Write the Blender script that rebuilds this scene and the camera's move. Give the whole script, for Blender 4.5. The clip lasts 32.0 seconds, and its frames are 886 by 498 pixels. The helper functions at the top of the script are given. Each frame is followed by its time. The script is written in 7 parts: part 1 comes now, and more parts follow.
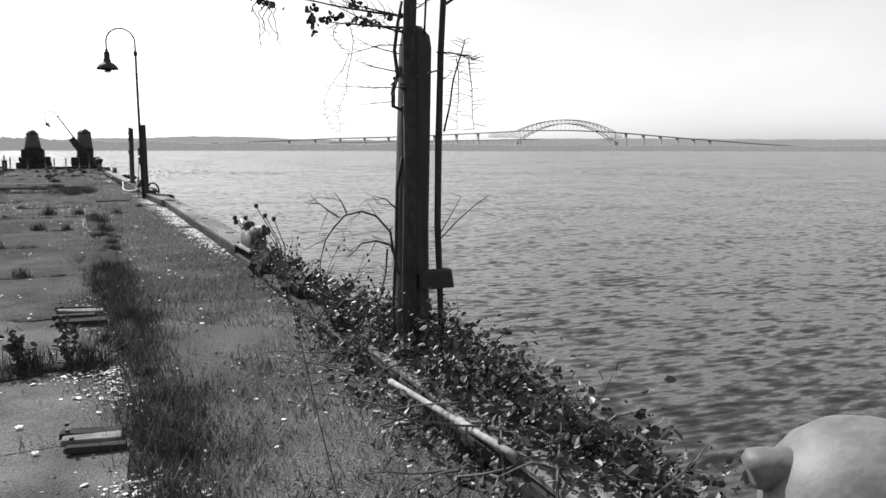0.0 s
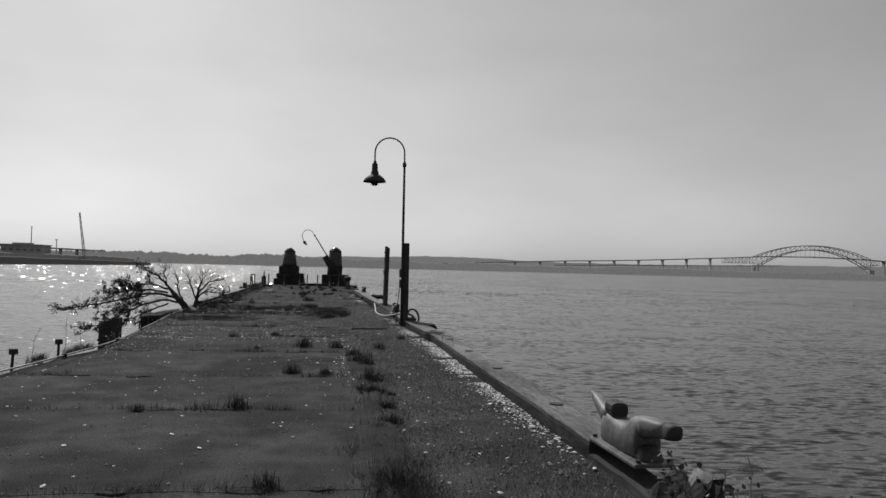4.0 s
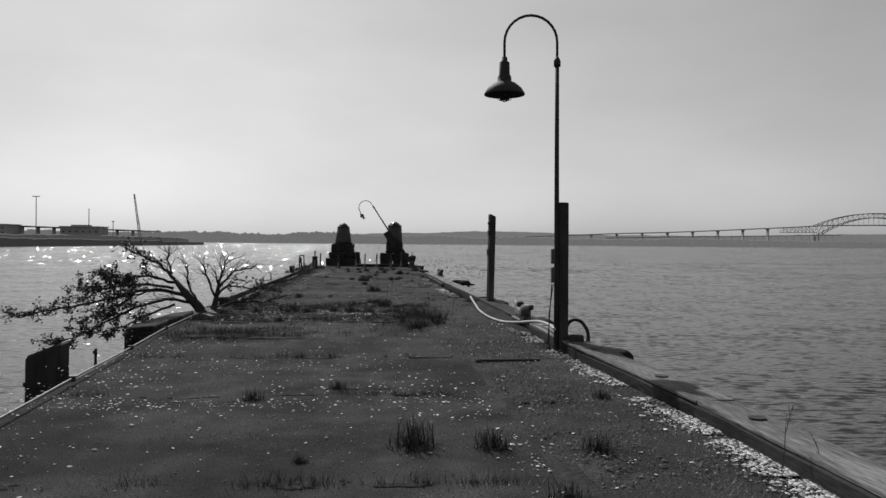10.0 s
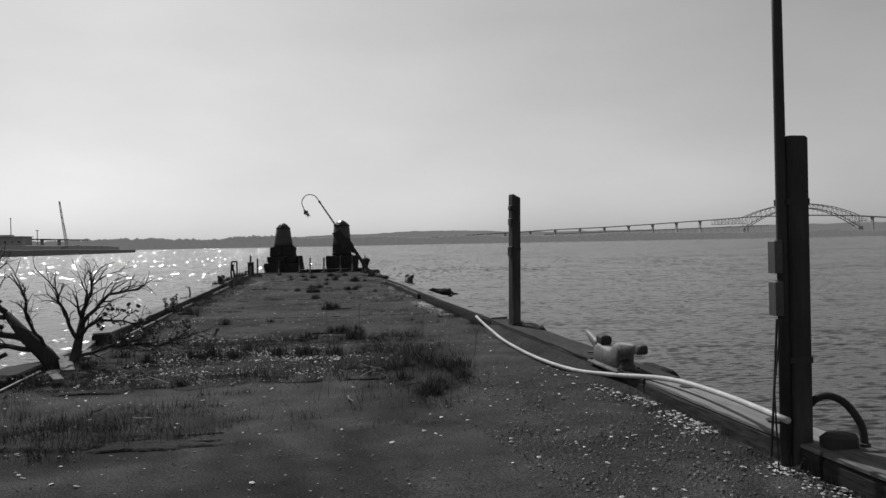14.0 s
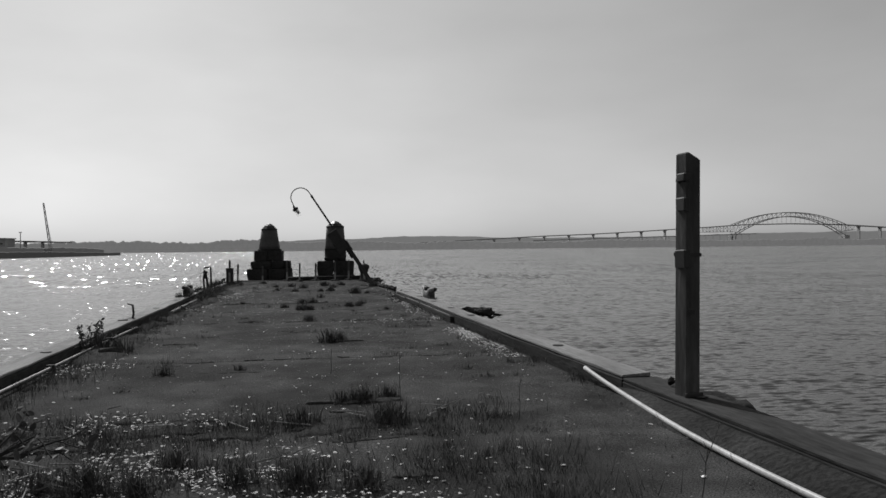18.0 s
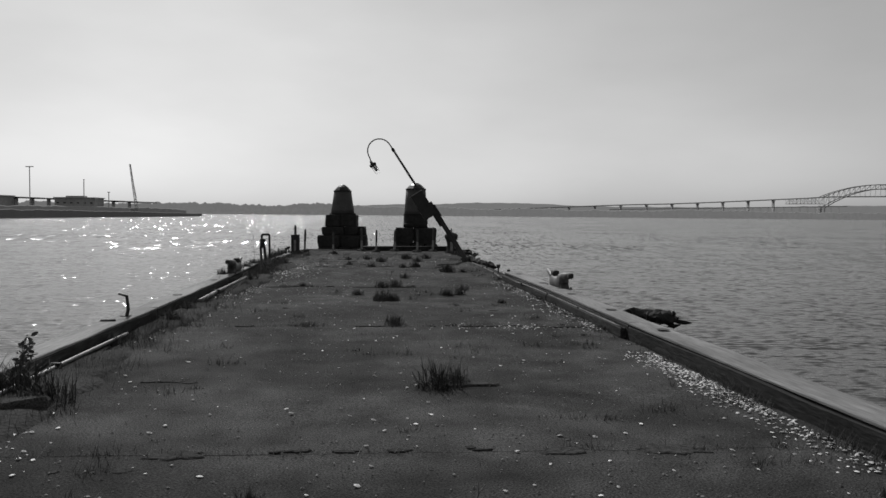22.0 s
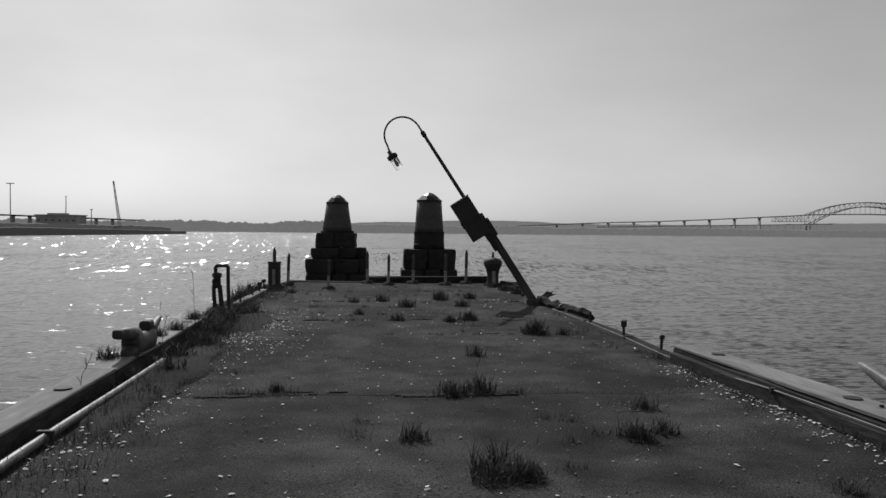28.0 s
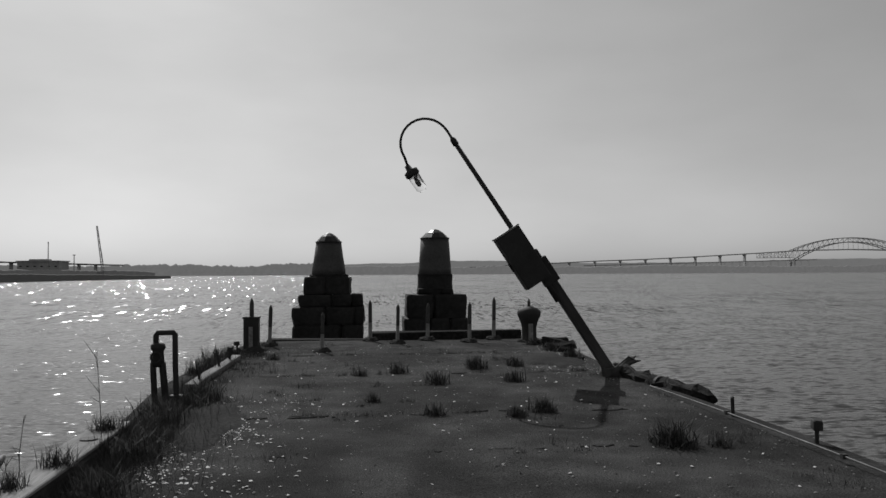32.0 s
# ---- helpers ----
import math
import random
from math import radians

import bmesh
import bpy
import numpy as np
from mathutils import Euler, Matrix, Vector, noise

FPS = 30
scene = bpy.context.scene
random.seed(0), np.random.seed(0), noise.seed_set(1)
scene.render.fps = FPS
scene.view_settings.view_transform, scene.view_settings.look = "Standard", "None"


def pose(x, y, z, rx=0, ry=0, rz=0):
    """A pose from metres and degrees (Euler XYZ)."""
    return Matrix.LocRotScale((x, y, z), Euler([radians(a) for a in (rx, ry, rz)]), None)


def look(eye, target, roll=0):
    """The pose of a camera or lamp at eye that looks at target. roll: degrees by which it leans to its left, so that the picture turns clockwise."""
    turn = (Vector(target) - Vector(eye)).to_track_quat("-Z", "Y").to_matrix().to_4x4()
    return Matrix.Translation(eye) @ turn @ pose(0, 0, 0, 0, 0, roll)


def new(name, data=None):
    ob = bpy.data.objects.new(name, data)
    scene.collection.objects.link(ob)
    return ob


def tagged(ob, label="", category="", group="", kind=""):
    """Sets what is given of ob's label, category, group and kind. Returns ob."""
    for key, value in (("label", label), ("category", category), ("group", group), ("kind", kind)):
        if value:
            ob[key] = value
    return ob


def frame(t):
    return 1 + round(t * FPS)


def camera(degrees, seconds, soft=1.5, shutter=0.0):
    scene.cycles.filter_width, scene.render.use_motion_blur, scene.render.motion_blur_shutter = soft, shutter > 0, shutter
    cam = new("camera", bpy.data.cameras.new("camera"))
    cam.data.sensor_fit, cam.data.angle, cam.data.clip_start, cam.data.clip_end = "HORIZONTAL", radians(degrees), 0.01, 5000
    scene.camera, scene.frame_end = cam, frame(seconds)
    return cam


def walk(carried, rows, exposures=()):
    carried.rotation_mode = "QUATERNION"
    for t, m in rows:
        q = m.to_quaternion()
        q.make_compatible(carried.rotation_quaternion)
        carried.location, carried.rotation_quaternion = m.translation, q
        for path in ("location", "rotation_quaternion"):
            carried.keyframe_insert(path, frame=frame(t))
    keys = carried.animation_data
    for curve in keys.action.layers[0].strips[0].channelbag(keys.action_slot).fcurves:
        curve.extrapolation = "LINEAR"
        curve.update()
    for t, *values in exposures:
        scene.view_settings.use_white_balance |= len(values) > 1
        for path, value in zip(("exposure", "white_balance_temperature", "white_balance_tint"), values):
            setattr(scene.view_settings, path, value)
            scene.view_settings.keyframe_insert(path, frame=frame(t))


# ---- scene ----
cam = camera(59.9, 32.0)
PATH = [
    (0, (2.304, -2.23, 1.493), (3.109, -0.417, 1.236), 0.1),
    (0.5, (2.371, -1.812, 1.505), (3.1, 0.04, 1.312), 1.8),
    (1, (2.31, -1.337, 1.509), (3.112, 0.49, 1.363), 2.7),
    (1.5, (2.303, -0.852, 1.497), (3.078, 0.989, 1.39), 3.6),
    (2, (2.291, -0.232, 1.543), (2.965, 1.651, 1.502), 3.7),
    (2.5, (2.241, 0.386, 1.553), (2.82, 2.3, 1.589), 2.7),
    (3, (2.139, 0.975, 1.56), (2.651, 2.908, 1.612), 2.4),
    (3.5, (2.008, 1.672, 1.558), (2.266, 3.655, 1.614), 1.3),
    (5.5, (1.526, 4.461, 1.595), (1.791, 6.443, 1.62), 1.9),
    (6, (1.433, 5.134, 1.559), (1.568, 7.129, 1.554), 1.9),
    (6.5, (1.445, 5.848, 1.603), (1.568, 7.845, 1.581), 0.9),
    (7, (1.311, 6.558, 1.588), (1.566, 8.542, 1.573), 0.6),
    (7.5, (1.193, 7.285, 1.566), (1.429, 9.271, 1.524), -0.1),
    (8, (1.155, 8.073, 1.589), (1.304, 10.066, 1.517), 0.1),
    (8.5, (1.103, 8.844, 1.591), (1.289, 10.834, 1.506), 1.1),
    (9, (1.089, 9.737, 1.575), (1.149, 11.735, 1.517), 0.4),
    (9.5, (1.046, 10.601, 1.565), (0.986, 12.6, 1.523), 0.4),
    (10, (1.009, 11.338, 1.594), (1.141, 13.334, 1.578), 0.5),
    (10.5, (0.994, 12.145, 1.568), (1.168, 14.137, 1.556), -0.6),
    (11, (0.764, 12.781, 1.539), (1.045, 14.761, 1.531), -0.1),
    (11.5, (0.606, 13.591, 1.558), (0.904, 15.569, 1.562), 0.0),
    (12, (0.544, 14.444, 1.6), (0.718, 16.437, 1.618), -1.5),
    (12.5, (0.404, 15.101, 1.554), (0.716, 17.076, 1.561), -1.6),
    (13, (0.472, 16.101, 1.531), (0.869, 18.062, 1.528), -2.0),
    (13.5, (0.514, 17.091, 1.544), (0.817, 19.068, 1.535), -1.9),
    (15.5, (0.25, 19.756, 1.505), (0.547, 21.733, 1.457), 0.5),
    (16, (0.227, 20.573, 1.481), (0.477, 22.557, 1.422), 0.3),
    (16.5, (0.199, 21.451, 1.497), (0.411, 23.439, 1.479), 0.1),
    (17, (0.164, 22.209, 1.503), (0.526, 24.175, 1.479), 0.2),
    (17.5, (0.234, 23.055, 1.51), (0.447, 25.044, 1.495), -0.9),
    (18, (0.238, 23.825, 1.498), (0.554, 25.799, 1.495), -0.6),
    (18.5, (0.303, 24.624, 1.502), (0.713, 26.582, 1.48), -0.6),
    (19, (0.295, 25.343, 1.527), (0.536, 27.328, 1.503), -0.4),
    (19.5, (0.234, 26.054, 1.509), (0.459, 28.04, 1.443), 0.3),
    (20, (0.149, 26.746, 1.546), (0.295, 28.739, 1.486), -0.2),
    (20.5, (0.126, 27.506, 1.577), (0.103, 29.505, 1.517), -0.4),
    (21, (0.021, 28.218, 1.57), (0.266, 30.203, 1.517), 0.3),
    (21.5, (-0.017, 28.997, 1.531), (0.157, 30.988, 1.473), 0.1),
    (22, (-0.014, 29.679, 1.511), (0.114, 31.673, 1.421), 0.5),
    (22.5, (-0.023, 30.364, 1.572), (0.369, 32.324, 1.539), 1.2),
    (23, (0.059, 31.175, 1.511), (0.444, 33.137, 1.446), 1.7),
    (23.5, (-0.036, 31.982, 1.531), (0.312, 33.951, 1.528), 2.9),
    (24, (-0.117, 32.785, 1.503), (0.171, 34.764, 1.485), 2.5),
    (24.5, (-0.222, 33.568, 1.528), (-0.184, 35.567, 1.507), 2.5),
    (26.5, (-0.607, 36.307, 1.535), (-0.462, 38.302, 1.533), 0.8),
    (27, (-0.693, 36.997, 1.506), (-0.528, 38.99, 1.482), 0.4),
    (27.5, (-0.813, 37.755, 1.504), (-0.75, 39.753, 1.447), 0.2),
    (28, (-0.923, 38.43, 1.513), (-0.762, 40.423, 1.469), 0.5),
    (28.5, (-1.039, 39.154, 1.484), (-0.982, 41.153, 1.45), 0.4),
    (29, (-1.129, 39.845, 1.496), (-1.08, 41.844, 1.456), 1.2),
    (29.5, (-1.209, 40.533, 1.5), (-0.989, 42.521, 1.481), 0.8),
    (30, (-1.265, 41.241, 1.5), (-1.105, 43.235, 1.48), 0.1),
    (30.5, (-1.353, 41.879, 1.53), (-1.209, 43.874, 1.554), 0.3),
    (31, (-1.413, 42.402, 1.558), (-1.139, 44.382, 1.606), 0.4),
    (31.5, (-1.385, 42.825, 1.56), (-1.277, 44.822, 1.618), -0.0),
    (32, (-1.366, 42.999, 1.57), (-1.171, 44.989, 1.632), -0.3),
]
walk(cam, [(t, look(eye, target, roll)) for t, eye, target, roll in PATH],
     exposures=[(0, 1.05), (0.5, 0.75), (1, 0.55), (2, 0.3), (3, -0.12), (4, -0.14), (6, -0.22), (7, -0.16), (9, 0.0), (10, -0.1), (12, -0.16), (16, -0.04), (18, -0.12), (20, -0.02), (21, -0.1), (22, -0.08), (24, -0.1), (27, -0.2), (28, -0.08), (29, -0.12), (30, -0.12), (31, -0.1), (32, -0.27)])

# ---- world, sun ----
SUN_EL, SUN_AZ = radians(43), radians(-17.3)      # bearing from +y, negative towards -x
world = bpy.data.worlds.new("world")
scene.world = world
world.use_nodes = True
wn, wl = world.node_tree.nodes, world.node_tree.links
wn.clear()
sky = wn.new("ShaderNodeTexSky")
sky.sky_type = "NISHITA"
sky.sun_disc = False
sky.sun_elevation, sky.sun_rotation = SUN_EL, SUN_AZ
sky.air_density, sky.dust_density, sky.ozone_density = 1.0, 1.5, 1.0
bw = wn.new("ShaderNodeRGBToBW")
power = wn.new("ShaderNodeMath")
power.operation, power.inputs[1].default_value = "POWER", 0.76
coord = wn.new("ShaderNodeTexCoord")
stretch = wn.new("ShaderNodeMapping")
stretch.inputs["Scale"].default_value = (1.6, 1.6, 4.5)
cloud = wn.new("ShaderNodeTexNoise")
cloud.inputs["Scale"].default_value, cloud.inputs["Detail"].default_value = 1.7, 5.0
ramp = wn.new("ShaderNodeMapRange")
ramp.inputs["From Min"].default_value, ramp.inputs["From Max"].default_value = 0.3, 0.75
ramp.inputs["To Min"].default_value, ramp.inputs["To Max"].default_value = 0.95, 1.12
mul = wn.new("ShaderNodeMath")
mul.operation = "MULTIPLY"
back = wn.new("ShaderNodeBackground")
back.inputs["Strength"].default_value = 0.134
wout = wn.new("ShaderNodeOutputWorld")
wl.new(sky.outputs[0], bw.inputs[0])
wl.new(bw.outputs[0], power.inputs[0])
wl.new(coord.outputs["Generated"], stretch.inputs[0])
wl.new(stretch.outputs[0], cloud.inputs["Vector"])
wl.new(cloud.outputs["Fac"], ramp.inputs["Value"])
wl.new(power.outputs[0], mul.inputs[0])
wl.new(ramp.outputs[0], mul.inputs[1])
wl.new(mul.outputs[0], back.inputs["Color"])
wl.new(back.outputs[0], wout.inputs[0])

sun_data = bpy.data.lights.new("sun", "SUN")
sun_data.energy, sun_data.angle = 3.6, radians(0.6)
sun = new("sun", sun_data)
sun.matrix_world = look((0, 0, 60), (-math.sin(SUN_AZ) * math.cos(SUN_EL), -math.cos(SUN_AZ) * math.cos(SUN_EL), 60 - math.sin(SUN_EL)))


# ---- materials (the film is black and white: neutral greys) ----
def mat(name, base, rough=0.85, metal=0.0, big=0.8, fine=12.0, amt=0.3, fine_amt=0.25, bump=0.35, depth=0.01, spec=0.3, stretch_z=1.0, stretch_y=1.0, rand=0.0, island=0.0, stain=0.0, stain_scale=0.5):
    m = bpy.data.materials.new(name)
    m.use_nodes = True
    n, l = m.node_tree.nodes, m.node_tree.links
    b = n["Principled BSDF"]
    b.inputs["Metallic"].default_value = metal
    b.inputs["Specular IOR Level"].default_value = spec
    tc = n.new("ShaderNodeTexCoord")
    mp = n.new("ShaderNodeMapping")
    mp.inputs["Scale"].default_value = (1, stretch_y, stretch_z)
    l.new(tc.outputs["Object"], mp.inputs[0])
    n1, n2 = n.new("ShaderNodeTexNoise"), n.new("ShaderNodeTexNoise")
    n1.inputs["Scale"].default_value, n1.inputs["Detail"].default_value = big, 4
    n2.inputs["Scale"].default_value, n2.inputs["Detail"].default_value = fine, 6
    l.new(mp.outputs[0], n1.inputs["Vector"])
    l.new(mp.outputs[0], n2.inputs["Vector"])
    r1, r2 = n.new("ShaderNodeMapRange"), n.new("ShaderNodeMapRange")
    for r, a in ((r1, amt), (r2, fine_amt)):
        r.inputs["From Min"].default_value, r.inputs["From Max"].default_value = 0.3, 0.7
        r.inputs["To Min"].default_value, r.inputs["To Max"].default_value = 1 - a, 1 + a
    l.new(n1.outputs["Fac"], r1.inputs["Value"])
    l.new(n2.outputs["Fac"], r2.inputs["Value"])
    mu = n.new("ShaderNodeMath")
    mu.operation = "MULTIPLY"
    l.new(r1.outputs[0], mu.inputs[0])
    l.new(r2.outputs[0], mu.inputs[1])
    last = mu.outputs[0]
    for amount, node, out in ((rand, "ShaderNodeObjectInfo", "Random"), (island, "ShaderNodeNewGeometry", "Random Per Island")):
        if amount:
            oi, rr, m2 = n.new(node), n.new("ShaderNodeMapRange"), n.new("ShaderNodeMath")
            rr.inputs["To Min"].default_value, rr.inputs["To Max"].default_value = 1 - amount, 1 + amount
            m2.operation = "MULTIPLY"
            l.new(oi.outputs[out], rr.inputs["Value"])
            l.new(rr.outputs[0], m2.inputs[0])
            l.new(last, m2.inputs[1])
            last = m2.outputs[0]
    if stain:
        n3, r3, m3 = n.new("ShaderNodeTexNoise"), n.new("ShaderNodeMapRange"), n.new("ShaderNodeMath")
        n3.inputs["Scale"].default_value, n3.inputs["Detail"].default_value, n3.inputs["Distortion"].default_value = stain_scale, 7, 0.6
        l.new(mp.outputs[0], n3.inputs["Vector"])
        r3.inputs["From Min"].default_value, r3.inputs["From Max"].default_value = 0.44, 0.6
        r3.inputs["To Min"].default_value, r3.inputs["To Max"].default_value = 1.0, 1 - stain
        l.new(n3.outputs["Fac"], r3.inputs["Value"])
        m3.operation = "MULTIPLY"
        l.new(r3.outputs[0], m3.inputs[0])
        l.new(last, m3.inputs[1])
        last = m3.outputs[0]
    fin = n.new("ShaderNodeMath")
    fin.operation, fin.inputs[1].default_value = "MULTIPLY", base
    l.new(last, fin.inputs[0])
    l.new(fin.outputs[0], b.inputs["Base Color"])
    rv = n.new("ShaderNodeMapRange")
    rv.inputs["To Min"].default_value, rv.inputs["To Max"].default_value = max(0.05, rough - 0.12), min(1, rough + 0.12)
    l.new(n2.outputs["Fac"], rv.inputs["Value"])
    l.new(rv.outputs[0], b.inputs["Roughness"])
    if bump:
        bp = n.new("ShaderNodeBump")
        bp.inputs["Strength"].default_value, bp.inputs["Distance"].default_value = bump, depth
        l.new(n2.outputs["Fac"], bp.inputs["Height"])
        l.new(bp.outputs[0], b.inputs["Normal"])
    return m


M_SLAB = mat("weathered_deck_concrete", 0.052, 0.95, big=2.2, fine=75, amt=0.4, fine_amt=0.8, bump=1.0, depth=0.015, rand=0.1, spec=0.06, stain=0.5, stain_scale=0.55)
# Paler slab copies: the start's extra brightness is put into the colour.
M_SLAB_BRIGHT = mat("brightened_deck_concrete", 0.115, 0.95, big=2.0, fine=85, amt=0.4, fine_amt=0.5, bump=1.0, depth=0.015, rand=0.1, spec=0.06, stain=0.4, stain_scale=0.6)
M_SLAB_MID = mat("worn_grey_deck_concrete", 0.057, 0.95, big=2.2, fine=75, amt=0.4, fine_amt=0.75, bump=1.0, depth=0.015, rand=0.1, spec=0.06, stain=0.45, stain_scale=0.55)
M_DIRT = mat("dark_soil", 0.035, 0.95, big=1.2, fine=25, amt=0.4, fine_amt=0.4, bump=0.8, depth=0.03, spec=0.05)
# Paler strip copy, brightened in colour like the slabs beside it.
M_STRIP_BRIGHT = mat("brightened_gravelly_soil", 0.115, 0.95, big=0.9, fine=95, amt=0.35, fine_amt=0.75, bump=0.9, depth=0.03, spec=0.05, stain=0.4, stain_scale=0.9)
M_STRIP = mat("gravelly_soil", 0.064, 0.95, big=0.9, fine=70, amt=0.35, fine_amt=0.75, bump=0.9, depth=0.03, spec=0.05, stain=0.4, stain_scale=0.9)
M_PEBBLE = mat("pebbles", 0.14, 0.9, big=3, fine=60, amt=0.3, fine_amt=0.3, bump=0.3, island=0.7)
M_TIMBER = mat("weathered_timber", 0.13, 0.9, big=1.2, fine=9, amt=0.35, fine_amt=0.4, bump=0.6, depth=0.02, stretch_z=0.35, rand=0.2)
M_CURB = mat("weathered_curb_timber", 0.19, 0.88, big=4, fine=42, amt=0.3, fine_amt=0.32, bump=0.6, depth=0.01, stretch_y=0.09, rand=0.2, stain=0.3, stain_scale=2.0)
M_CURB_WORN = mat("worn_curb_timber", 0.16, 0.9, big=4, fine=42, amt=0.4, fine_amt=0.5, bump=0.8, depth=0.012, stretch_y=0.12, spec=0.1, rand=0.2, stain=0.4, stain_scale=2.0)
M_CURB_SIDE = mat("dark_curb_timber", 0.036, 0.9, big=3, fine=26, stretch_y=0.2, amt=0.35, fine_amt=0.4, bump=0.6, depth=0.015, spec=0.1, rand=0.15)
M_PILE = mat("dark_creosoted_timber", 0.045, 0.85, big=2, fine=10, amt=0.35, fine_amt=0.4, bump=0.7, depth=0.02, stretch_z=0.2, rand=0.15)
M_LOG = mat("rotten_dark_timber", 0.028, 0.9, big=3, fine=14, amt=0.4, fine_amt=0.5, bump=0.9, depth=0.03, spec=0.1)
M_POLE = mat("painted_timber_pole", 0.06, 0.8, big=3, fine=18, amt=0.4, fine_amt=0.35, bump=0.5, depth=0.012, stretch_z=0.25)
M_IRON = mat("dark_iron", 0.035, 0.7, 0.1, big=3, fine=22, amt=0.25, fine_amt=0.12, bump=0.03, depth=0.004)
M_CAST = mat("worn_cast_iron", 0.13, 0.6, 0.2, big=5, fine=30, amt=0.45, fine_amt=0.3, bump=0.35, depth=0.006)
M_CAST_DARK = mat("dark_cast_iron", 0.06, 0.55, 0.2, big=5, fine=30, amt=0.4, fine_amt=0.3, bump=0.35, depth=0.006)
M_PALE = mat("pale_painted_iron", 0.12, 0.6, 0.0, big=7, fine=40, amt=0.3, fine_amt=0.15, bump=0.3, depth=0.006)
M_RUBBER = mat("black_rubber", 0.02, 0.7, big=6, fine=40, amt=0.3, fine_amt=0.3)
M_CONDUIT = mat("pale_plastic_pipe", 0.42, 0.45, big=5, fine=40, amt=0.2, fine_amt=0.15, bump=0.15, depth=0.003)
M_STEEL = mat("galvanised_steel", 0.17, 0.5, 0.5, big=6, fine=40, amt=0.3, fine_amt=0.25, bump=0.2, depth=0.004)
M_BOX = mat("painted_steel_box", 0.07, 0.6, 0.1, big=4, fine=40, amt=0.25, fine_amt=0.2, bump=0.2, depth=0.003)
# Control box paint darkened to carry its shadow side in the colour.
M_BOX_SHADED = mat("shaded_painted_steel_box", 0.03, 0.7, 0.1, big=4, fine=40, amt=0.25, fine_amt=0.2, bump=0.2, depth=0.003)
M_STONE = mat("dark_wet_masonry", 0.018, 0.8, big=1.0, fine=7, amt=0.4, fine_amt=0.4, bump=0.7, depth=0.04, rand=0.25)
M_DRUM = mat("grey_painted_drum", 0.065, 0.6, big=1.5, fine=14, amt=0.2, fine_amt=0.2, bump=0.2, depth=0.01)
M_CAP = mat("glossy_metal_cap", 0.022, 0.36, 0.2, big=3, fine=15, amt=0.2, fine_amt=0.2, bump=0.15, depth=0.01)
M_WALL = mat("dark_parapet_concrete", 0.025, 0.95, big=1.5, fine=12, amt=0.4, fine_amt=0.4, bump=0.8, depth=0.03, spec=0.04)
M_STAKE = mat("two_tone_stake_paint", 0.06, 0.8, big=4, fine=30, amt=0.3, fine_amt=0.3)
M_STAKE_PALE = mat("pale_stake_paint", 0.24, 0.8, big=4, fine=30, amt=0.3, fine_amt=0.3)
M_BARK = mat("dark_bark", 0.036, 0.9, big=5, fine=30, amt=0.35, fine_amt=0.4, bump=0.7, depth=0.01, stretch_z=0.4)
M_TWIG = mat("dry_twigs", 0.10, 0.9, big=5, fine=40, amt=0.3, fine_amt=0.3, bump=0.3)
M_TWIG_DARK = mat("dark_twigs", 0.045, 0.9, big=5, fine=40, amt=0.3, fine_amt=0.3, bump=0.3)
M_LEAF = mat("leaves", 0.07, 0.6, big=3, fine=30, amt=0.3, fine_amt=0.2, bump=0.1, island=0.45)
M_IVY = mat("ground_ivy_leaves", 0.07, 0.45, big=3, fine=30, amt=0.3, fine_amt=0.2, bump=0.1, island=0.5)
M_GRASS = mat("dry_grass", 0.06, 0.9, big=2, fine=20, amt=0.3, fine_amt=0.2, bump=0.0, island=0.4)
M_GRASS_DRY = mat("short_dry_grass", 0.18, 0.9, big=1.5, fine=20, amt=0.4, fine_amt=0.2, bump=0.0, island=0.5)
M_SHELL = mat("bleached_shells", 0.46, 0.6, big=4, fine=50, amt=0.2, fine_amt=0.2, bump=0.2, depth=0.004, island=0.75)
M_BRIDGE = mat("grey_bridge_steel", 0.38, 0.8, big=0.02, fine=0.2, amt=0.15, fine_amt=0.1, bump=0)
M_BRIDGE_PIER = mat("bridge_concrete", 0.45, 0.9, big=0.02, fine=0.2, amt=0.15, fine_amt=0.1, bump=0)
M_BUILD = mat("far_wall", 0.3, 0.9, big=0.05, fine=0.4, amt=0.2, fine_amt=0.15, bump=0)


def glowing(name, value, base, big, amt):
    """A far backdrop: haze is put into its colour as an even grey glow."""
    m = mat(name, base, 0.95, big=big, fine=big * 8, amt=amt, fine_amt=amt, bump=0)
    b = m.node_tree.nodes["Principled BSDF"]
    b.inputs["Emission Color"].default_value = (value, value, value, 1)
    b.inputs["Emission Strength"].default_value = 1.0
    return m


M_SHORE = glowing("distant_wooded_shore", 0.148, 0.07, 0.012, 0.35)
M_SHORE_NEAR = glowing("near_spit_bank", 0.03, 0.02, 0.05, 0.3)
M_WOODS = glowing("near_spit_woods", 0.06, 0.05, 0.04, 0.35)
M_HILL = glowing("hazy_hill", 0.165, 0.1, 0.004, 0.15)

M_GLASS = bpy.data.materials.new("clear_glass")
M_GLASS.use_nodes = True
gb = M_GLASS.node_tree.nodes["Principled BSDF"]
gb.inputs["Transmission Weight"].default_value, gb.inputs["Roughness"].default_value, gb.inputs["IOR"].default_value = 1.0, 0.02, 1.12
gb.inputs["Base Color"].default_value = (0.98, 0.98, 0.98, 1)

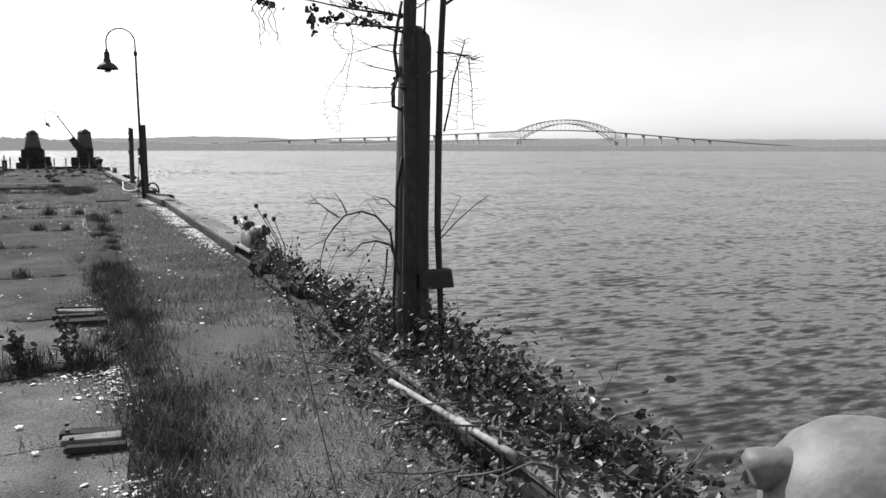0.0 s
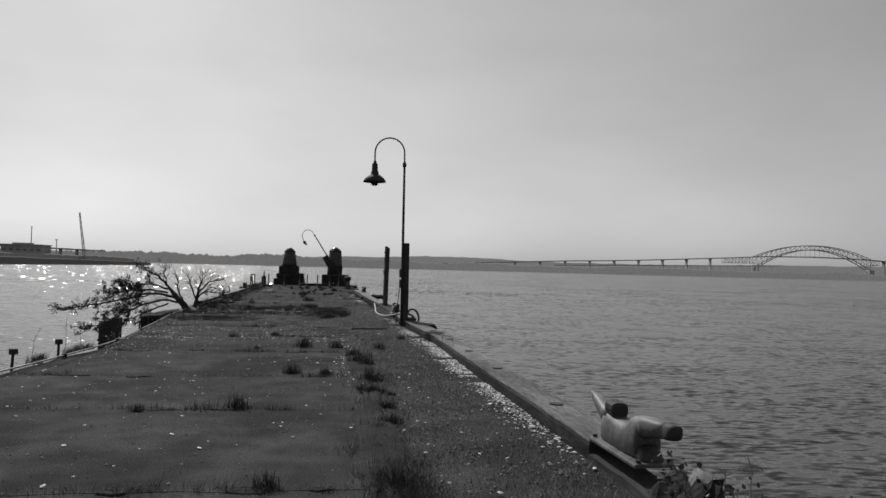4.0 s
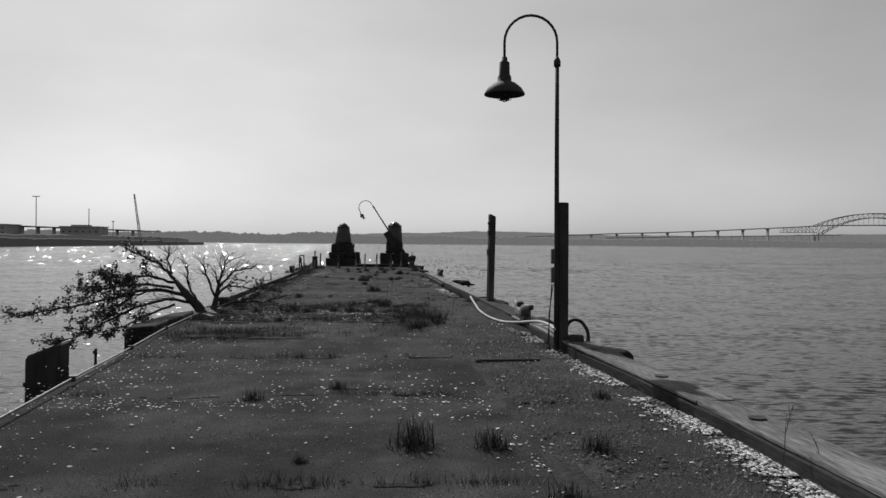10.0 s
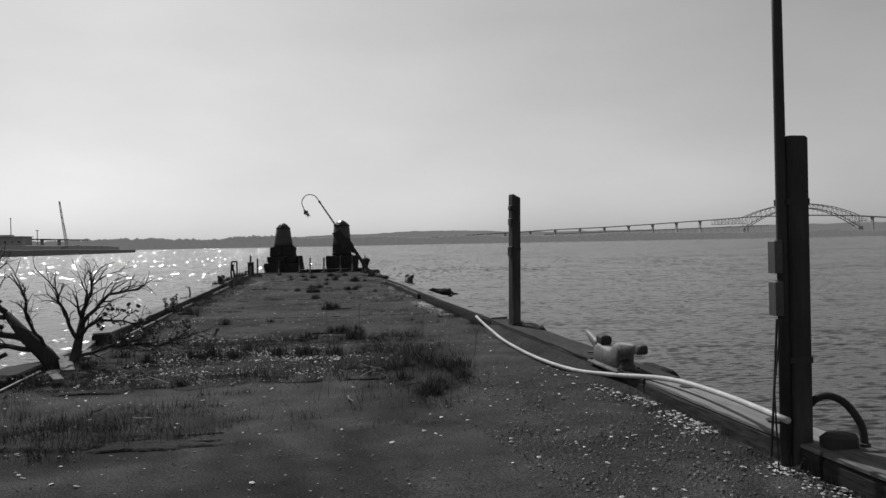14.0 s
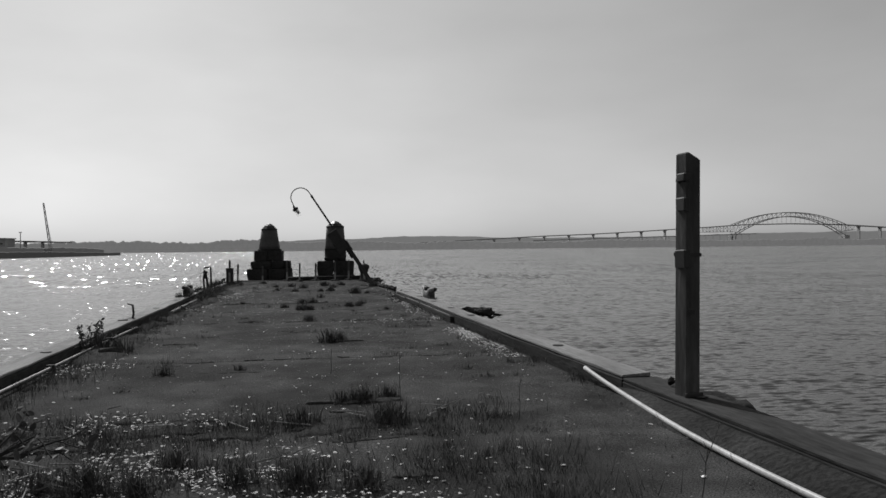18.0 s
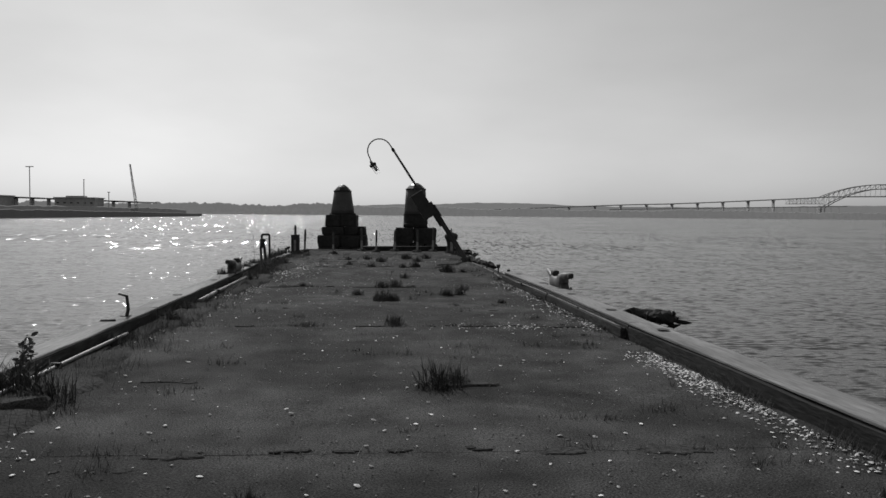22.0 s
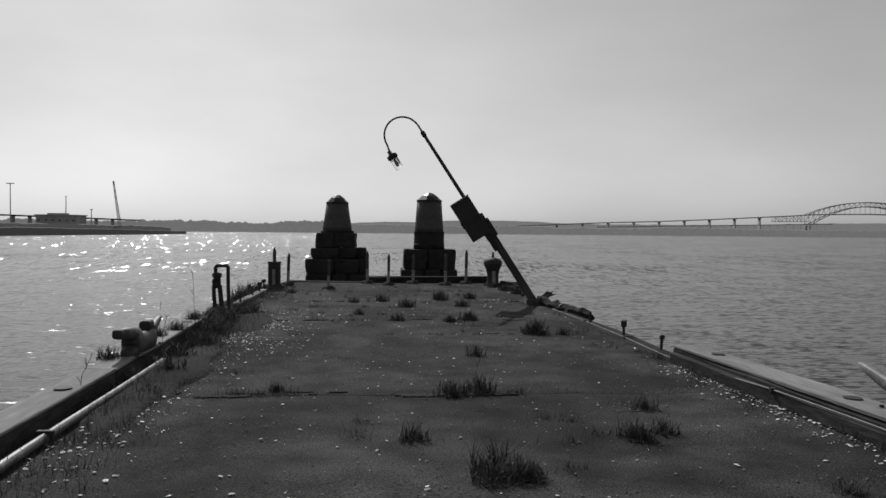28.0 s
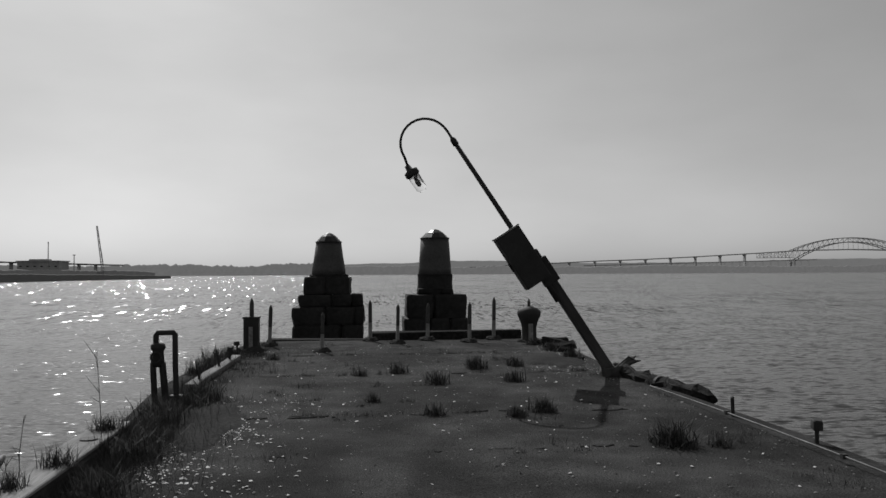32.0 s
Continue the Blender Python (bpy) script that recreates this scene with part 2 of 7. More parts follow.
WATER_Z = -2.2
M_WATER = bpy.data.materials.new("choppy_water")
M_WATER.use_nodes = True
n, l = M_WATER.node_tree.nodes, M_WATER.node_tree.links
wb = n["Principled BSDF"]
wb.inputs["Base Color"].default_value = (0.012, 0.012, 0.012, 1)
wb.inputs["Roughness"].default_value, wb.inputs["IOR"].default_value = 0.19, 1.33
tc = n.new("ShaderNodeTexCoord")
dist = n.new("ShaderNodeVectorMath")
dist.operation = "DISTANCE"
dist.inputs[1].default_value = (0, 30, WATER_Z)
l.new(tc.outputs["Object"], dist.inputs[0])


def fade(near, far, lo, hi):
    node = n.new("ShaderNodeMapRange")
    node.inputs["From Min"].default_value, node.inputs["From Max"].default_value = near, far
    node.inputs["To Min"].default_value, node.inputs["To Max"].default_value = lo, hi
    l.new(dist.outputs["Value"], node.inputs["Value"])
    return node.outputs[0]


# swell, waves and ripples; the sheltered far water keeps only its ripples
slope = None
for scale, detail, sx, gx, gy, far in ((0.28, 2, 0.7, 0.2, 0.32, 0.4), (1.5, 2, 0.55, 0.38, 0.58, 0.4), (5.2, 3, 0.42, 0.85, 1.25, 0.95)):
    mp, nz, vm = n.new("ShaderNodeMapping"), n.new("ShaderNodeTexNoise"), n.new("ShaderNodeVectorMath")
    mp.inputs["Scale"].default_value = (sx, 1, 1)
    mp.inputs["Rotation"].default_value = (0, 0, 0.12)
    nz.inputs["Scale"].default_value, nz.inputs["Detail"].default_value = scale, detail
    l.new(tc.outputs["Object"], mp.inputs[0])
    l.new(mp.outputs[0], nz.inputs["Vector"])
    vm.operation = "MULTIPLY_ADD"
    vm.inputs[1].default_value = (gx, gy, 0)
    vm.inputs[2].default_value = (-0.5 * gx, -0.5 * gy, 0)
    l.new(nz.outputs["Color"], vm.inputs[0])
    sc = n.new("ShaderNodeVectorMath")
    sc.operation = "SCALE"
    l.new(vm.outputs[0], sc.inputs[0])
    l.new(fade(30, 160, 1.0, far), sc.inputs["Scale"])
    if slope is None:
        slope = sc.outputs[0]
    else:
        ad = n.new("ShaderNodeVectorMath")
        ad.operation = "ADD"
        l.new(slope, ad.inputs[0])
        l.new(sc.outputs[0], ad.inputs[1])
        slope = ad.outputs[0]
# scattered steeper wave fronts on the open water, in gusty patches
mp, vo = n.new("ShaderNodeMapping"), n.new("ShaderNodeTexVoronoi")
mp.inputs["Scale"].default_value = (5.5, 0.55, 1)
vo.inputs["Scale"].default_value = 1.0
l.new(tc.outputs["Object"], mp.inputs[0])
l.new(mp.outputs[0], vo.inputs["Vector"])
front = n.new("ShaderNodeVectorMath")
front.operation = "MULTIPLY_ADD"
front.inputs[1].default_value, front.inputs[2].default_value = (0.56, 0.3, 0), (-0.26, -0.52, 0)
l.new(vo.outputs["Color"], front.inputs[0])
sep, some = n.new("ShaderNodeSeparateXYZ"), n.new("ShaderNodeMath")
l.new(vo.outputs["Color"], sep.inputs[0])
gust, gate = n.new("ShaderNodeTexNoise"), n.new("ShaderNodeMapRange")
gust.inputs["Scale"].default_value, gust.inputs["Detail"].default_value = 0.045, 3
l.new(tc.outputs["Object"], gust.inputs["Vector"])
gate.inputs["From Min"].default_value, gate.inputs["From Max"].default_value = 0.4, 0.62
gate.inputs["To Min"].default_value, gate.inputs["To Max"].default_value = 0.97, 0.78
l.new(gust.outputs["Fac"], gate.inputs["Value"])
some.operation = "GREATER_THAN"
l.new(sep.outputs["Z"], some.inputs[0])
l.new(gate.outputs[0], some.inputs[1])
both = n.new("ShaderNodeMath")
both.operation = "MULTIPLY"
l.new(some.outputs[0], both.inputs[0])
l.new(fade(45, 110, 0.0, 1.0), both.inputs[1])
gloss = n.new("ShaderNodeMapRange")
gloss.inputs["To Min"].default_value, gloss.inputs["To Max"].default_value = 0.19, 0.09
l.new(both.outputs[0], gloss.inputs["Value"])
l.new(gloss.outputs[0], wb.inputs["Roughness"])
swap = n.new("ShaderNodeMix")
swap.data_type = "VECTOR"
l.new(both.outputs[0], swap.inputs[0])
l.new(slope, swap.inputs[4])
l.new(front.outputs[0], swap.inputs[5])
slope = swap.outputs[1]
up = n.new("ShaderNodeVectorMath")
up.operation = "ADD"
up.inputs[1].default_value = (0, 0, 1)
l.new(slope, up.inputs[0])
nm = n.new("ShaderNodeVectorMath")
nm.operation = "NORMALIZE"
l.new(up.outputs[0], nm.inputs[0])
l.new(nm.outputs[0], wb.inputs["Normal"])


# ---- mesh building ----
class Shape:
    def __init__(self):
        self.v, self.f = [], []

    def add(self, verts, faces, m=None):
        k = len(self.v)
        self.v += [tuple(m @ Vector(p)) for p in verts] if m else [tuple(p) for p in verts]
        self.f += [tuple(i + k for i in q) for q in faces]
        return self

    def box(self, x0, x1, y0, y1, z0, z1, m=None, c=0.0):
        """A box, with its upright and upper edges cut by c."""
        if c <= 0:
            vs = [(x, y, z) for z in (z0, z1) for x, y in ((x0, y0), (x1, y0), (x1, y1), (x0, y1))]
            return self.add(vs, [(3, 2, 1, 0), (4, 5, 6, 7)] + [(i, (i + 1) % 4, (i + 1) % 4 + 4, i + 4) for i in range(4)], m)

        def ring(i, z):
            a, b, e, g = x0 + i, x1 - i, y0 + i, y1 - i
            return [(a + c, e, z), (b - c, e, z), (b, e + c, z), (b, g - c, z), (b - c, g, z), (a + c, g, z), (a, g - c, z), (a, e + c, z)]
        vs = ring(0, z0) + ring(0, z1 - c) + ring(c * 0.7, z1)
        fs = [tuple(range(7, -1, -1)), tuple(range(16, 24))]
        fs += [(k + i, k + (i + 1) % 8, k + 8 + (i + 1) % 8, k + 8 + i) for k in (0, 8) for i in range(8)]
        return self.add(vs, fs, m)

    def tube(self, pts, radii, n=8, m=None, squash=1.0):
        pts = [Vector(p) for p in pts]
        if not isinstance(radii, (list, tuple)):
            radii = [radii] * len(pts)
        d = (pts[1] - pts[0]).normalized()
        side = d.orthogonal().normalized()
        vs, fs = [], []
        for i, p in enumerate(pts):
            a, b = pts[max(0, i - 1)], pts[min(len(pts) - 1, i + 1)]
            d = (b - a).normalized()
            side = (side - d * side.dot(d)).normalized()
            up = d.cross(side)
            vs += [p + (side * math.cos(t) + up * math.sin(t) * squash) * radii[i] for t in (2 * math.pi * k / n for k in range(n))]
        for i in range(len(pts) - 1):
            fs += [(i * n + k, i * n + (k + 1) % n, (i + 1) * n + (k + 1) % n, (i + 1) * n + k) for k in range(n)]
        fs += [tuple(range(n - 1, -1, -1)), tuple(range((len(pts) - 1) * n, len(pts) * n))]
        return self.add(vs, fs, m)

    def lathe(self, prof, n=16, m=None):
        vs = [(r * math.cos(2 * math.pi * k / n), r * math.sin(2 * math.pi * k / n), z) for r, z in prof for k in range(n)]
        fs = [(i * n + k, i * n + (k + 1) % n, (i + 1) * n + (k + 1) % n, (i + 1) * n + k) for i in range(len(prof) - 1) for k in range(n)]
        fs += [tuple(range(n - 1, -1, -1)), tuple(range((len(prof) - 1) * n, len(prof) * n))]
        return self.add(vs, fs, m)

    def mesh(self, name, material, smooth=False):
        me = bpy.data.meshes.new(name)
        me.from_pydata(self.v, [], self.f)
        me.materials.append(material)
        if smooth:
            me.polygons.foreach_set("use_smooth", [True] * len(me.polygons))
        me.update()
        return me


def part(name, shape, material, parent=None, label="", smooth=False):
    ob = new(name, shape if isinstance(shape, bpy.types.Mesh) else shape.mesh(name, material, smooth))
    if parent:
        ob.parent = parent
    return tagged(ob, label)


def thing(name, at, label, category, group="", kind=""):
    """An empty at a thing's base, to which its parts belong."""
    ob = new(name)
    ob.empty_display_size = 0.1
    ob.matrix_world = at if isinstance(at, Matrix) else Matrix.Translation(at)
    return tagged(ob, label, category, group, kind)


def wobble(p, s, a):
    v = noise.noise_vector(Vector(p) * s) * a
    return (p[0] + v.x, p[1] + v.y, p[2] + v.z)


def roughen(shape, s, a):
    shape.v = [wobble(p, s, a) for p in shape.v]
    return shape


R = random.Random(7)


# ---- plan of the pier: deck at z 0, y along it ----
def lerp(y, table):
    for (a, u), (b, v) in zip(table, table[1:]):
        if y <= b:
            return u + (v - u) * max(0, (y - a)) / (b - a)
    return table[-1][1]


def right_edge(y):
    return lerp(y, [(-14, 3.86), (0, 3.88), (8, 3.96), (10.5, 3.94), (14, 3.86), (17.5, 3.83), (19.4, 3.71), (22, 3.53), (26, 3.44), (30, 3.3), (33.4, 3.1), (36, 2.97), (38, 2.9), (43.8, 2.72), (45.2, 2.6), (46.3, 2.55), (48, 2.53), (50, 2.56), (54.5, 2.34), (58, 2.5), (61.5, 2.75)])


def left_edge(y):
    return lerp(y, [(-14, -2.9), (13.5, -2.6), (15.5, -2.3), (16.8, -2.24), (20, -2.5), (23, -2.74), (25.7, -3.0), (28, -3.08), (32, -3.1), (35, -3.2), (37.5, -3.26), (41, -3.3), (44, -3.4), (46, -3.44), (48, -3.5), (51.2, -3.62), (54, -3.95), (57, -3.95), (61.5, -3.7)])


END_Y = 61.2
JOINTS = [-12, -9.2, -6.4, -3.6, -0.8, 1.98, 3.4, 5.35, 7.85, 10.88, 13.35, 16.4, 19.4, 22.0, 24.4, 26.7, 29.9, 34.5, 40.0, 45.55, 51.6, 55.0, 57.9, END_Y]
STRIP_END = 27.4


def strip_x(y):
    """Where the slabs end and the gravel strip begins."""
    return lerp(y, [(-14, 2.42), (2, 2.36), (3.4, 2.32), (6.4, 2.2), (9, 2.15), (20, 2.15), (21.4, 2.12), (22.9, 1.8), (25.6, 1.35), (28, 1.2)])


# ---- water, shores ----
s = Shape()
ring = [0, 15, 40, 100, 250, 600, 1500, 4600]
for i in range(len(ring) - 1):
    a, b, N = ring[i], ring[i + 1], 32
    vs = [(r * math.cos(2 * math.pi * k / N), 30 + r * math.sin(2 * math.pi * k / N), WATER_Z) for r in (a, b) for k in range(N)]
    s.add(vs, [(k, N + k, N + (k + 1) % N, (k + 1) % N) for k in range(N)] if a else [(N + k, N + (k + 1) % N, k) for k in range(N)])
tagged(part("water", s, M_WATER), "grey choppy river water glittering under the sun", "water", kind="structure")


def ridge(name, pts, base, depth, heights, material, seed, label, step=6.0, rough=1.0, category="shore"):
    """A low bank of land with a ragged wooded top along a line of points (x, y, height)."""
    sh = Shape()
    rows = []
    for (x0, y0, h0), (x1, y1, h1) in zip(pts, pts[1:]):
        k = max(1, int(math.hypot(x1 - x0, y1 - y0) / step))
        rows += [(x0 + (x1 - x0) * i / k, y0 + (y1 - y0) * i / k, h0 + (h1 - h0) * i / k) for i in range(k)]
    rows.append(pts[-1])
    vs, fs = [], []
    for x, y, h in rows:
        u = math.hypot(x, y)
        ux, uy = x / u, y / u
        g = h * (1 + rough * heights * (noise.noise(Vector((x * 0.006, y * 0.006, seed))) * 0.6 + noise.noise(Vector((x * 0.021, y * 0.021, seed))) * 0.35 + noise.noise(Vector((x * 0.09, y * 0.09, seed))) * 0.3 + noise.noise(Vector((x * 0.33, y * 0.33, seed))) * 0.35))
        g = max(0.6, g)
        prof = [(0, base), (0.4, base + 1.0), (0.5, base + 0.35 * g), (2, base + 0.92 * g), (5, base + g), (depth, base + 0.9 * g), (depth, base)]
        vs += [(x + ux * d, y + uy * d, z) for d, z in prof]
    n7 = 7
    for i in range(len(rows) - 1):
        fs += [(i * n7 + k, (i + 1) * n7 + k, (i + 1) * n7 + k + 1, i * n7 + k + 1) for k in range(n7 - 1)]
    sh.add(vs, fs)
    return tagged(part(name, sh, material), label, category, kind="structure")


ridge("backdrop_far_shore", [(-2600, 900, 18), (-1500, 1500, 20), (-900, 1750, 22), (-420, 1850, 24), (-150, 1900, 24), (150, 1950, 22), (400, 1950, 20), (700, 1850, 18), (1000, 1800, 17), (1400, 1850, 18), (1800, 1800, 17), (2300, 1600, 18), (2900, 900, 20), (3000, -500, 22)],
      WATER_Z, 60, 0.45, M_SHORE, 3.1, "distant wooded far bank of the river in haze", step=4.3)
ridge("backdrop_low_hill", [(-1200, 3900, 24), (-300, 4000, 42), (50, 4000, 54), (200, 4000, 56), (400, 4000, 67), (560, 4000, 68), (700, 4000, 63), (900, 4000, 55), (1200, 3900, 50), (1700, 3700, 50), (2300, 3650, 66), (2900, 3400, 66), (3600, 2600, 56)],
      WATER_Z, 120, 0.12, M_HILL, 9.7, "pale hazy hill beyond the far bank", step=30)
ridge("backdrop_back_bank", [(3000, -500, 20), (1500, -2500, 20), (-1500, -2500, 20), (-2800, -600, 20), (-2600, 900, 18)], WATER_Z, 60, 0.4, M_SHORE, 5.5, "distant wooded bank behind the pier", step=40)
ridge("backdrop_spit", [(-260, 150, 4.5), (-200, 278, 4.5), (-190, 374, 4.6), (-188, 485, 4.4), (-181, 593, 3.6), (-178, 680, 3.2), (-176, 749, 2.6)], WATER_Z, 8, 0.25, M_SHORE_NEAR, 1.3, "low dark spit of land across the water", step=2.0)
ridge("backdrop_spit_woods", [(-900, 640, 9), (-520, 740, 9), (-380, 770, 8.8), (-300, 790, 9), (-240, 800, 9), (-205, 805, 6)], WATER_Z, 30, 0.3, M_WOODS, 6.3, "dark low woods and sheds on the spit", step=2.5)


# ---- the pier ----
pier = tagged(new("pier"), "old derelict concrete pier with a cracked overgrown deck", "pier", kind="structure")
s = Shape()
ys = [-13 + i * 1.0 for i in range(75)]
ys = [y for y in ys if y < END_Y] + [END_Y]
vs, fs = [], []
for y in ys:
    xl, xr = left_edge(y) - (0.1 if y < 30.5 else 0.34), right_edge(y) + 0.30
    vs += [(xl, y, -0.02), (xl + 0.02, y, -0.9), (xl + 0.5, y, -1.0), (xr - 0.5, y, -1.0), (xr - 0.02, y, -0.9), (xr, y, -0.02), (xr - 0.3, y, -0.013), (xl + 0.3, y, -0.013)]
for i in range(len(ys) - 1):
    fs += [(i * 8 + k, i * 8 + (k + 1) % 8, (i + 1) * 8 + (k + 1) % 8, (i + 1) * 8 + k) for k in range(8)]
fs += [tuple(range(7, -1, -1)), tuple(range((len(ys) - 1) * 8, len(ys) * 8))]
s.add(vs, [q[::-1] for q in fs])
part("deck_base", s, M_DIRT, pier, "dark soil-filled joints under the deck slabs")

# pilings under the deck
pile = Shape().lathe([(0.15, WATER_Z - 1.0), (0.15, -0.95)], 10).mesh("support_pile", M_PILE, True)
for y in range(-11, 61, 4):
    for u in (left_edge(y) - 0.1, (left_edge(y) + right_edge(y)) / 2, right_edge(y) + 0.08):
        part("support_pile", pile, None, pier).location = (u, y + R.uniform(-0.3, 0.3), 0)


def slab(x00, x01, x10, x11, y0, y1, top, near=0.0, far=0.0):
    """A deck slab with worn edges: left and right at its near end, then at its far end."""
    sh = Shape()
    nx, ny, g = 14, max(3, int((y1 - y0) / 0.25)), 0.004
    grid = []
    for j in range(ny + 1):
        v = j / ny
        row = []
        for i in range(nx + 1):
            u = i / nx
            xa, xb = x00 + (x10 - x00) * v, x01 + (x11 - x01) * v
            x, y = xa + g + (xb - xa - 2 * g) * u, y0 + near + (y1 - y0 - near - far) * v
            edge = i in (0, nx) or j in (0, ny)
            if edge:
                w = noise.noise_vector(Vector((x * 2.1, y * 2.1, top * 50))) * (0.06 + 0.09 * abs(noise.noise(Vector((x * 0.5, y * 0.5, 9)))))
                x, y = x + w.x, y + w.y
            row.append((x, y, top + noise.noise(Vector((x * 0.6, y * 0.6, 2))) * 0.012 - (0.006 if edge else 0)))
        grid.append(row)
    k = nx + 1
    vs = [p for r in grid for p in r]
    fs = [(j * k + i, j * k + i + 1, (j + 1) * k + i + 1, (j + 1) * k + i) for j in range(ny) for i in range(nx)]
    rim = list(range(k)) + [j * k + nx for j in range(1, ny + 1)] + [ny * k + i for i in range(nx - 1, -1, -1)] + [j * k for j in range(ny - 1, 0, -1)]
    low = len(vs)
    vs += [(vs[i][0], vs[i][1], -0.06) for i in rim]
    fs += [(rim[(a + 1) % len(rim)], rim[a], low + a, low + (a + 1) % len(rim)) for a in range(len(rim))]
    return sh.add(vs, fs)


JOINT_GAP = {1.98: 0.006, 3.4: 0.01, 5.35: 0.004, 7.85: 0.006, 10.88: 0.004, 29.9: -0.02, 34.5: 0.002, 40.0: 0.002, 45.55: 0.004, 51.6: -0.002, 55.0: -0.004}    # open joints; the rest are filled flush
for y0, y1 in zip(JOINTS, JOINTS[1:]):
    x00, x10 = left_edge(y0) + 0.0, left_edge(y1) + 0.0
    if y1 <= STRIP_END:
        cols = [(x00, strip_x(y0), x10, strip_x(y1))]
    else:
        cols = [(x00, right_edge(y0), x10, right_edge(y1))]
    for a, b, e, f2 in cols:
        part("deck_slab", slab(a, b, e, f2, y0, y1, R.uniform(-0.001, 0.001), JOINT_GAP.get(y0, -0.1), JOINT_GAP.get(y1, -0.1)), M_SLAB_BRIGHT if y1 < 6 else M_SLAB_MID if y1 < 14 else M_SLAB, pier, smooth=False)



def mound(x, y, rx, ry, h, seed, lift=0.012):
    """A thin ragged patch of soil."""
    sh = Shape()
    sh.v.append((x, y, h))
    K = 40
    for j, f in enumerate((0.35, 0.7, 0.9, 1.0)):
        for i in range(K):
            a = 2 * math.pi * i / K
            k = 1 + 0.55 * noise.noise(Vector((math.cos(a) * 1.8, math.sin(a) * 1.8, seed))) + 0.3 * noise.noise(Vector((math.cos(a) * 6, math.sin(a) * 6, seed)))
            px, py = x + rx * f * k * math.cos(a), y + ry * f * k * math.sin(a)
            px = min(max(px, left_edge(py) + 0.02), right_edge(py) - 0.02)
            sh.v.append((px, py, (h * (1 - f ** 3) + lift * noise.noise(Vector((px * 5, py * 5, 1)))) * (f < 1) + (lift if f < 1 else -0.01)))
    sh.f += [(0, 1 + i, 1 + (i + 1) % K) for i in range(K)]
    for j in range(3):
        sh.f += [(1 + j * K + i, 1 + (j + 1) * K + i, 1 + (j + 1) * K + (i + 1) % K, 1 + j * K + (i + 1) % K) for i in range(K)]
    return sh


for i, (x, y, rx, ry, h) in enumerate(((1.5, 26.9, 0.45, 1.0, 0.04), (-1.9, 24.4, 0.8, 0.35, 0.02), (-0.9, 24.1, 0.5, 0.18, 0.012), (-2.6, 28.6, 0.5, 1.2, 0.04), (0.6, 31.4, 0.45, 0.1, 0.012),
                                               (-2.95, 36.2, 0.4, 1.6, 0.05), (-3.1, 41.0, 0.3, 2.0, 0.04), (-3.1, 46.5, 0.4, 2.4, 0.05), (-3.2, 51.5, 0.5, 1.4, 0.05), (-2.5, 15.2, 0.3, 1.8, 0.012), (0.6, 36.4, 0.35, 0.08, 0.006), (1.2, 3.5, 1.0, 0.18, 0.03), (2.25, 9.5, 0.25, 3.0, 0.03), (2.2, 14.5, 0.2, 2.4, 0.025),
                                               (1.9, 56.5, 0.5, 1.2, 0.04))):
    part("soil_patch", mound(x, y, rx, ry, h, i * 3.7), M_DIRT, pier, smooth=True)

for k in range(26):
    part("soil_patch", mound(R.uniform(-2.9, 1.1), R.choice([R.gauss(28.9, 0.35), R.gauss(30.4, 0.3), R.gauss(27.0, 0.5), R.uniform(25, 31)]), R.uniform(0.18, 0.5), R.uniform(0.12, 0.3), R.uniform(0.006, 0.02), k * 2.3 + 60, 0.006), M_DIRT, pier, smooth=True)
for i, (x, y, rx, ry) in enumerate(((-1.0, 19.25, 0.55, 0.03), (0.6, 19.7, 0.3, 0.025), (2.72, 18.97, 0.4, 0.035), (-1.65, 25.65, 0.35, 0.16), (0.1, 28.9, 0.9, 0.09), (-0.2, 26.75, 0.9, 0.05), (0.3, 30.95, 0.4, 0.09), (-0.95, 33.5, 0.35, 0.05), (-1.9, 34.2, 0.3, 0.06),
                                    (0.3, 34.55, 1.1, 0.03), (0.7, 40.0, 1.2, 0.03), (-2.0, 45.65, 1.0, 0.035), (-0.3, 45.5, 0.6, 0.035), (0.3, 49.8, 1.1, 0.035), (1.2, 43.9, 0.35, 0.05), (1.4, 44.8, 0.35, 0.04), (-1.7, 51.55, 1.2, 0.04), (0.4, 51.7, 0.6, 0.03), (-2.3, 55.0, 0.8, 0.04), (-1.9, 36.6, 0.35, 0.06), (1.35, 41.7, 0.3, 0.04))):
    k = -rx
    while k < rx:
        w = R.uniform(0.05, 0.22)
        if R.random() < 0.62:
            part("soil_patch", mound(x + k + w / 2, y + R.gauss(0, 0.02), w * R.uniform(0.3, 0.7), ry * R.uniform(0.3, 1.0) + 0.006, 0.003, k * 7 + i * 4.3 + 200, 0.005), M_DIRT, pier, smooth=True)
        k += w + R.choice([0.0, R.uniform(0.02, 0.3)])
for i, j in enumerate(JOINTS[5:-1]):
    for k in range(3):
        part("soil_patch", mound(R.uniform(left_edge(j) + 0.4, (strip_x(j) if j < STRIP_END else right_edge(j)) - 0.3), j + R.uniform(-0.03, 0.03), R.uniform(0.08, 0.3), R.uniform(0.04, 0.12), 0.004, i * 5.1 + k, 0.005), M_DIRT, pier, smooth=True)

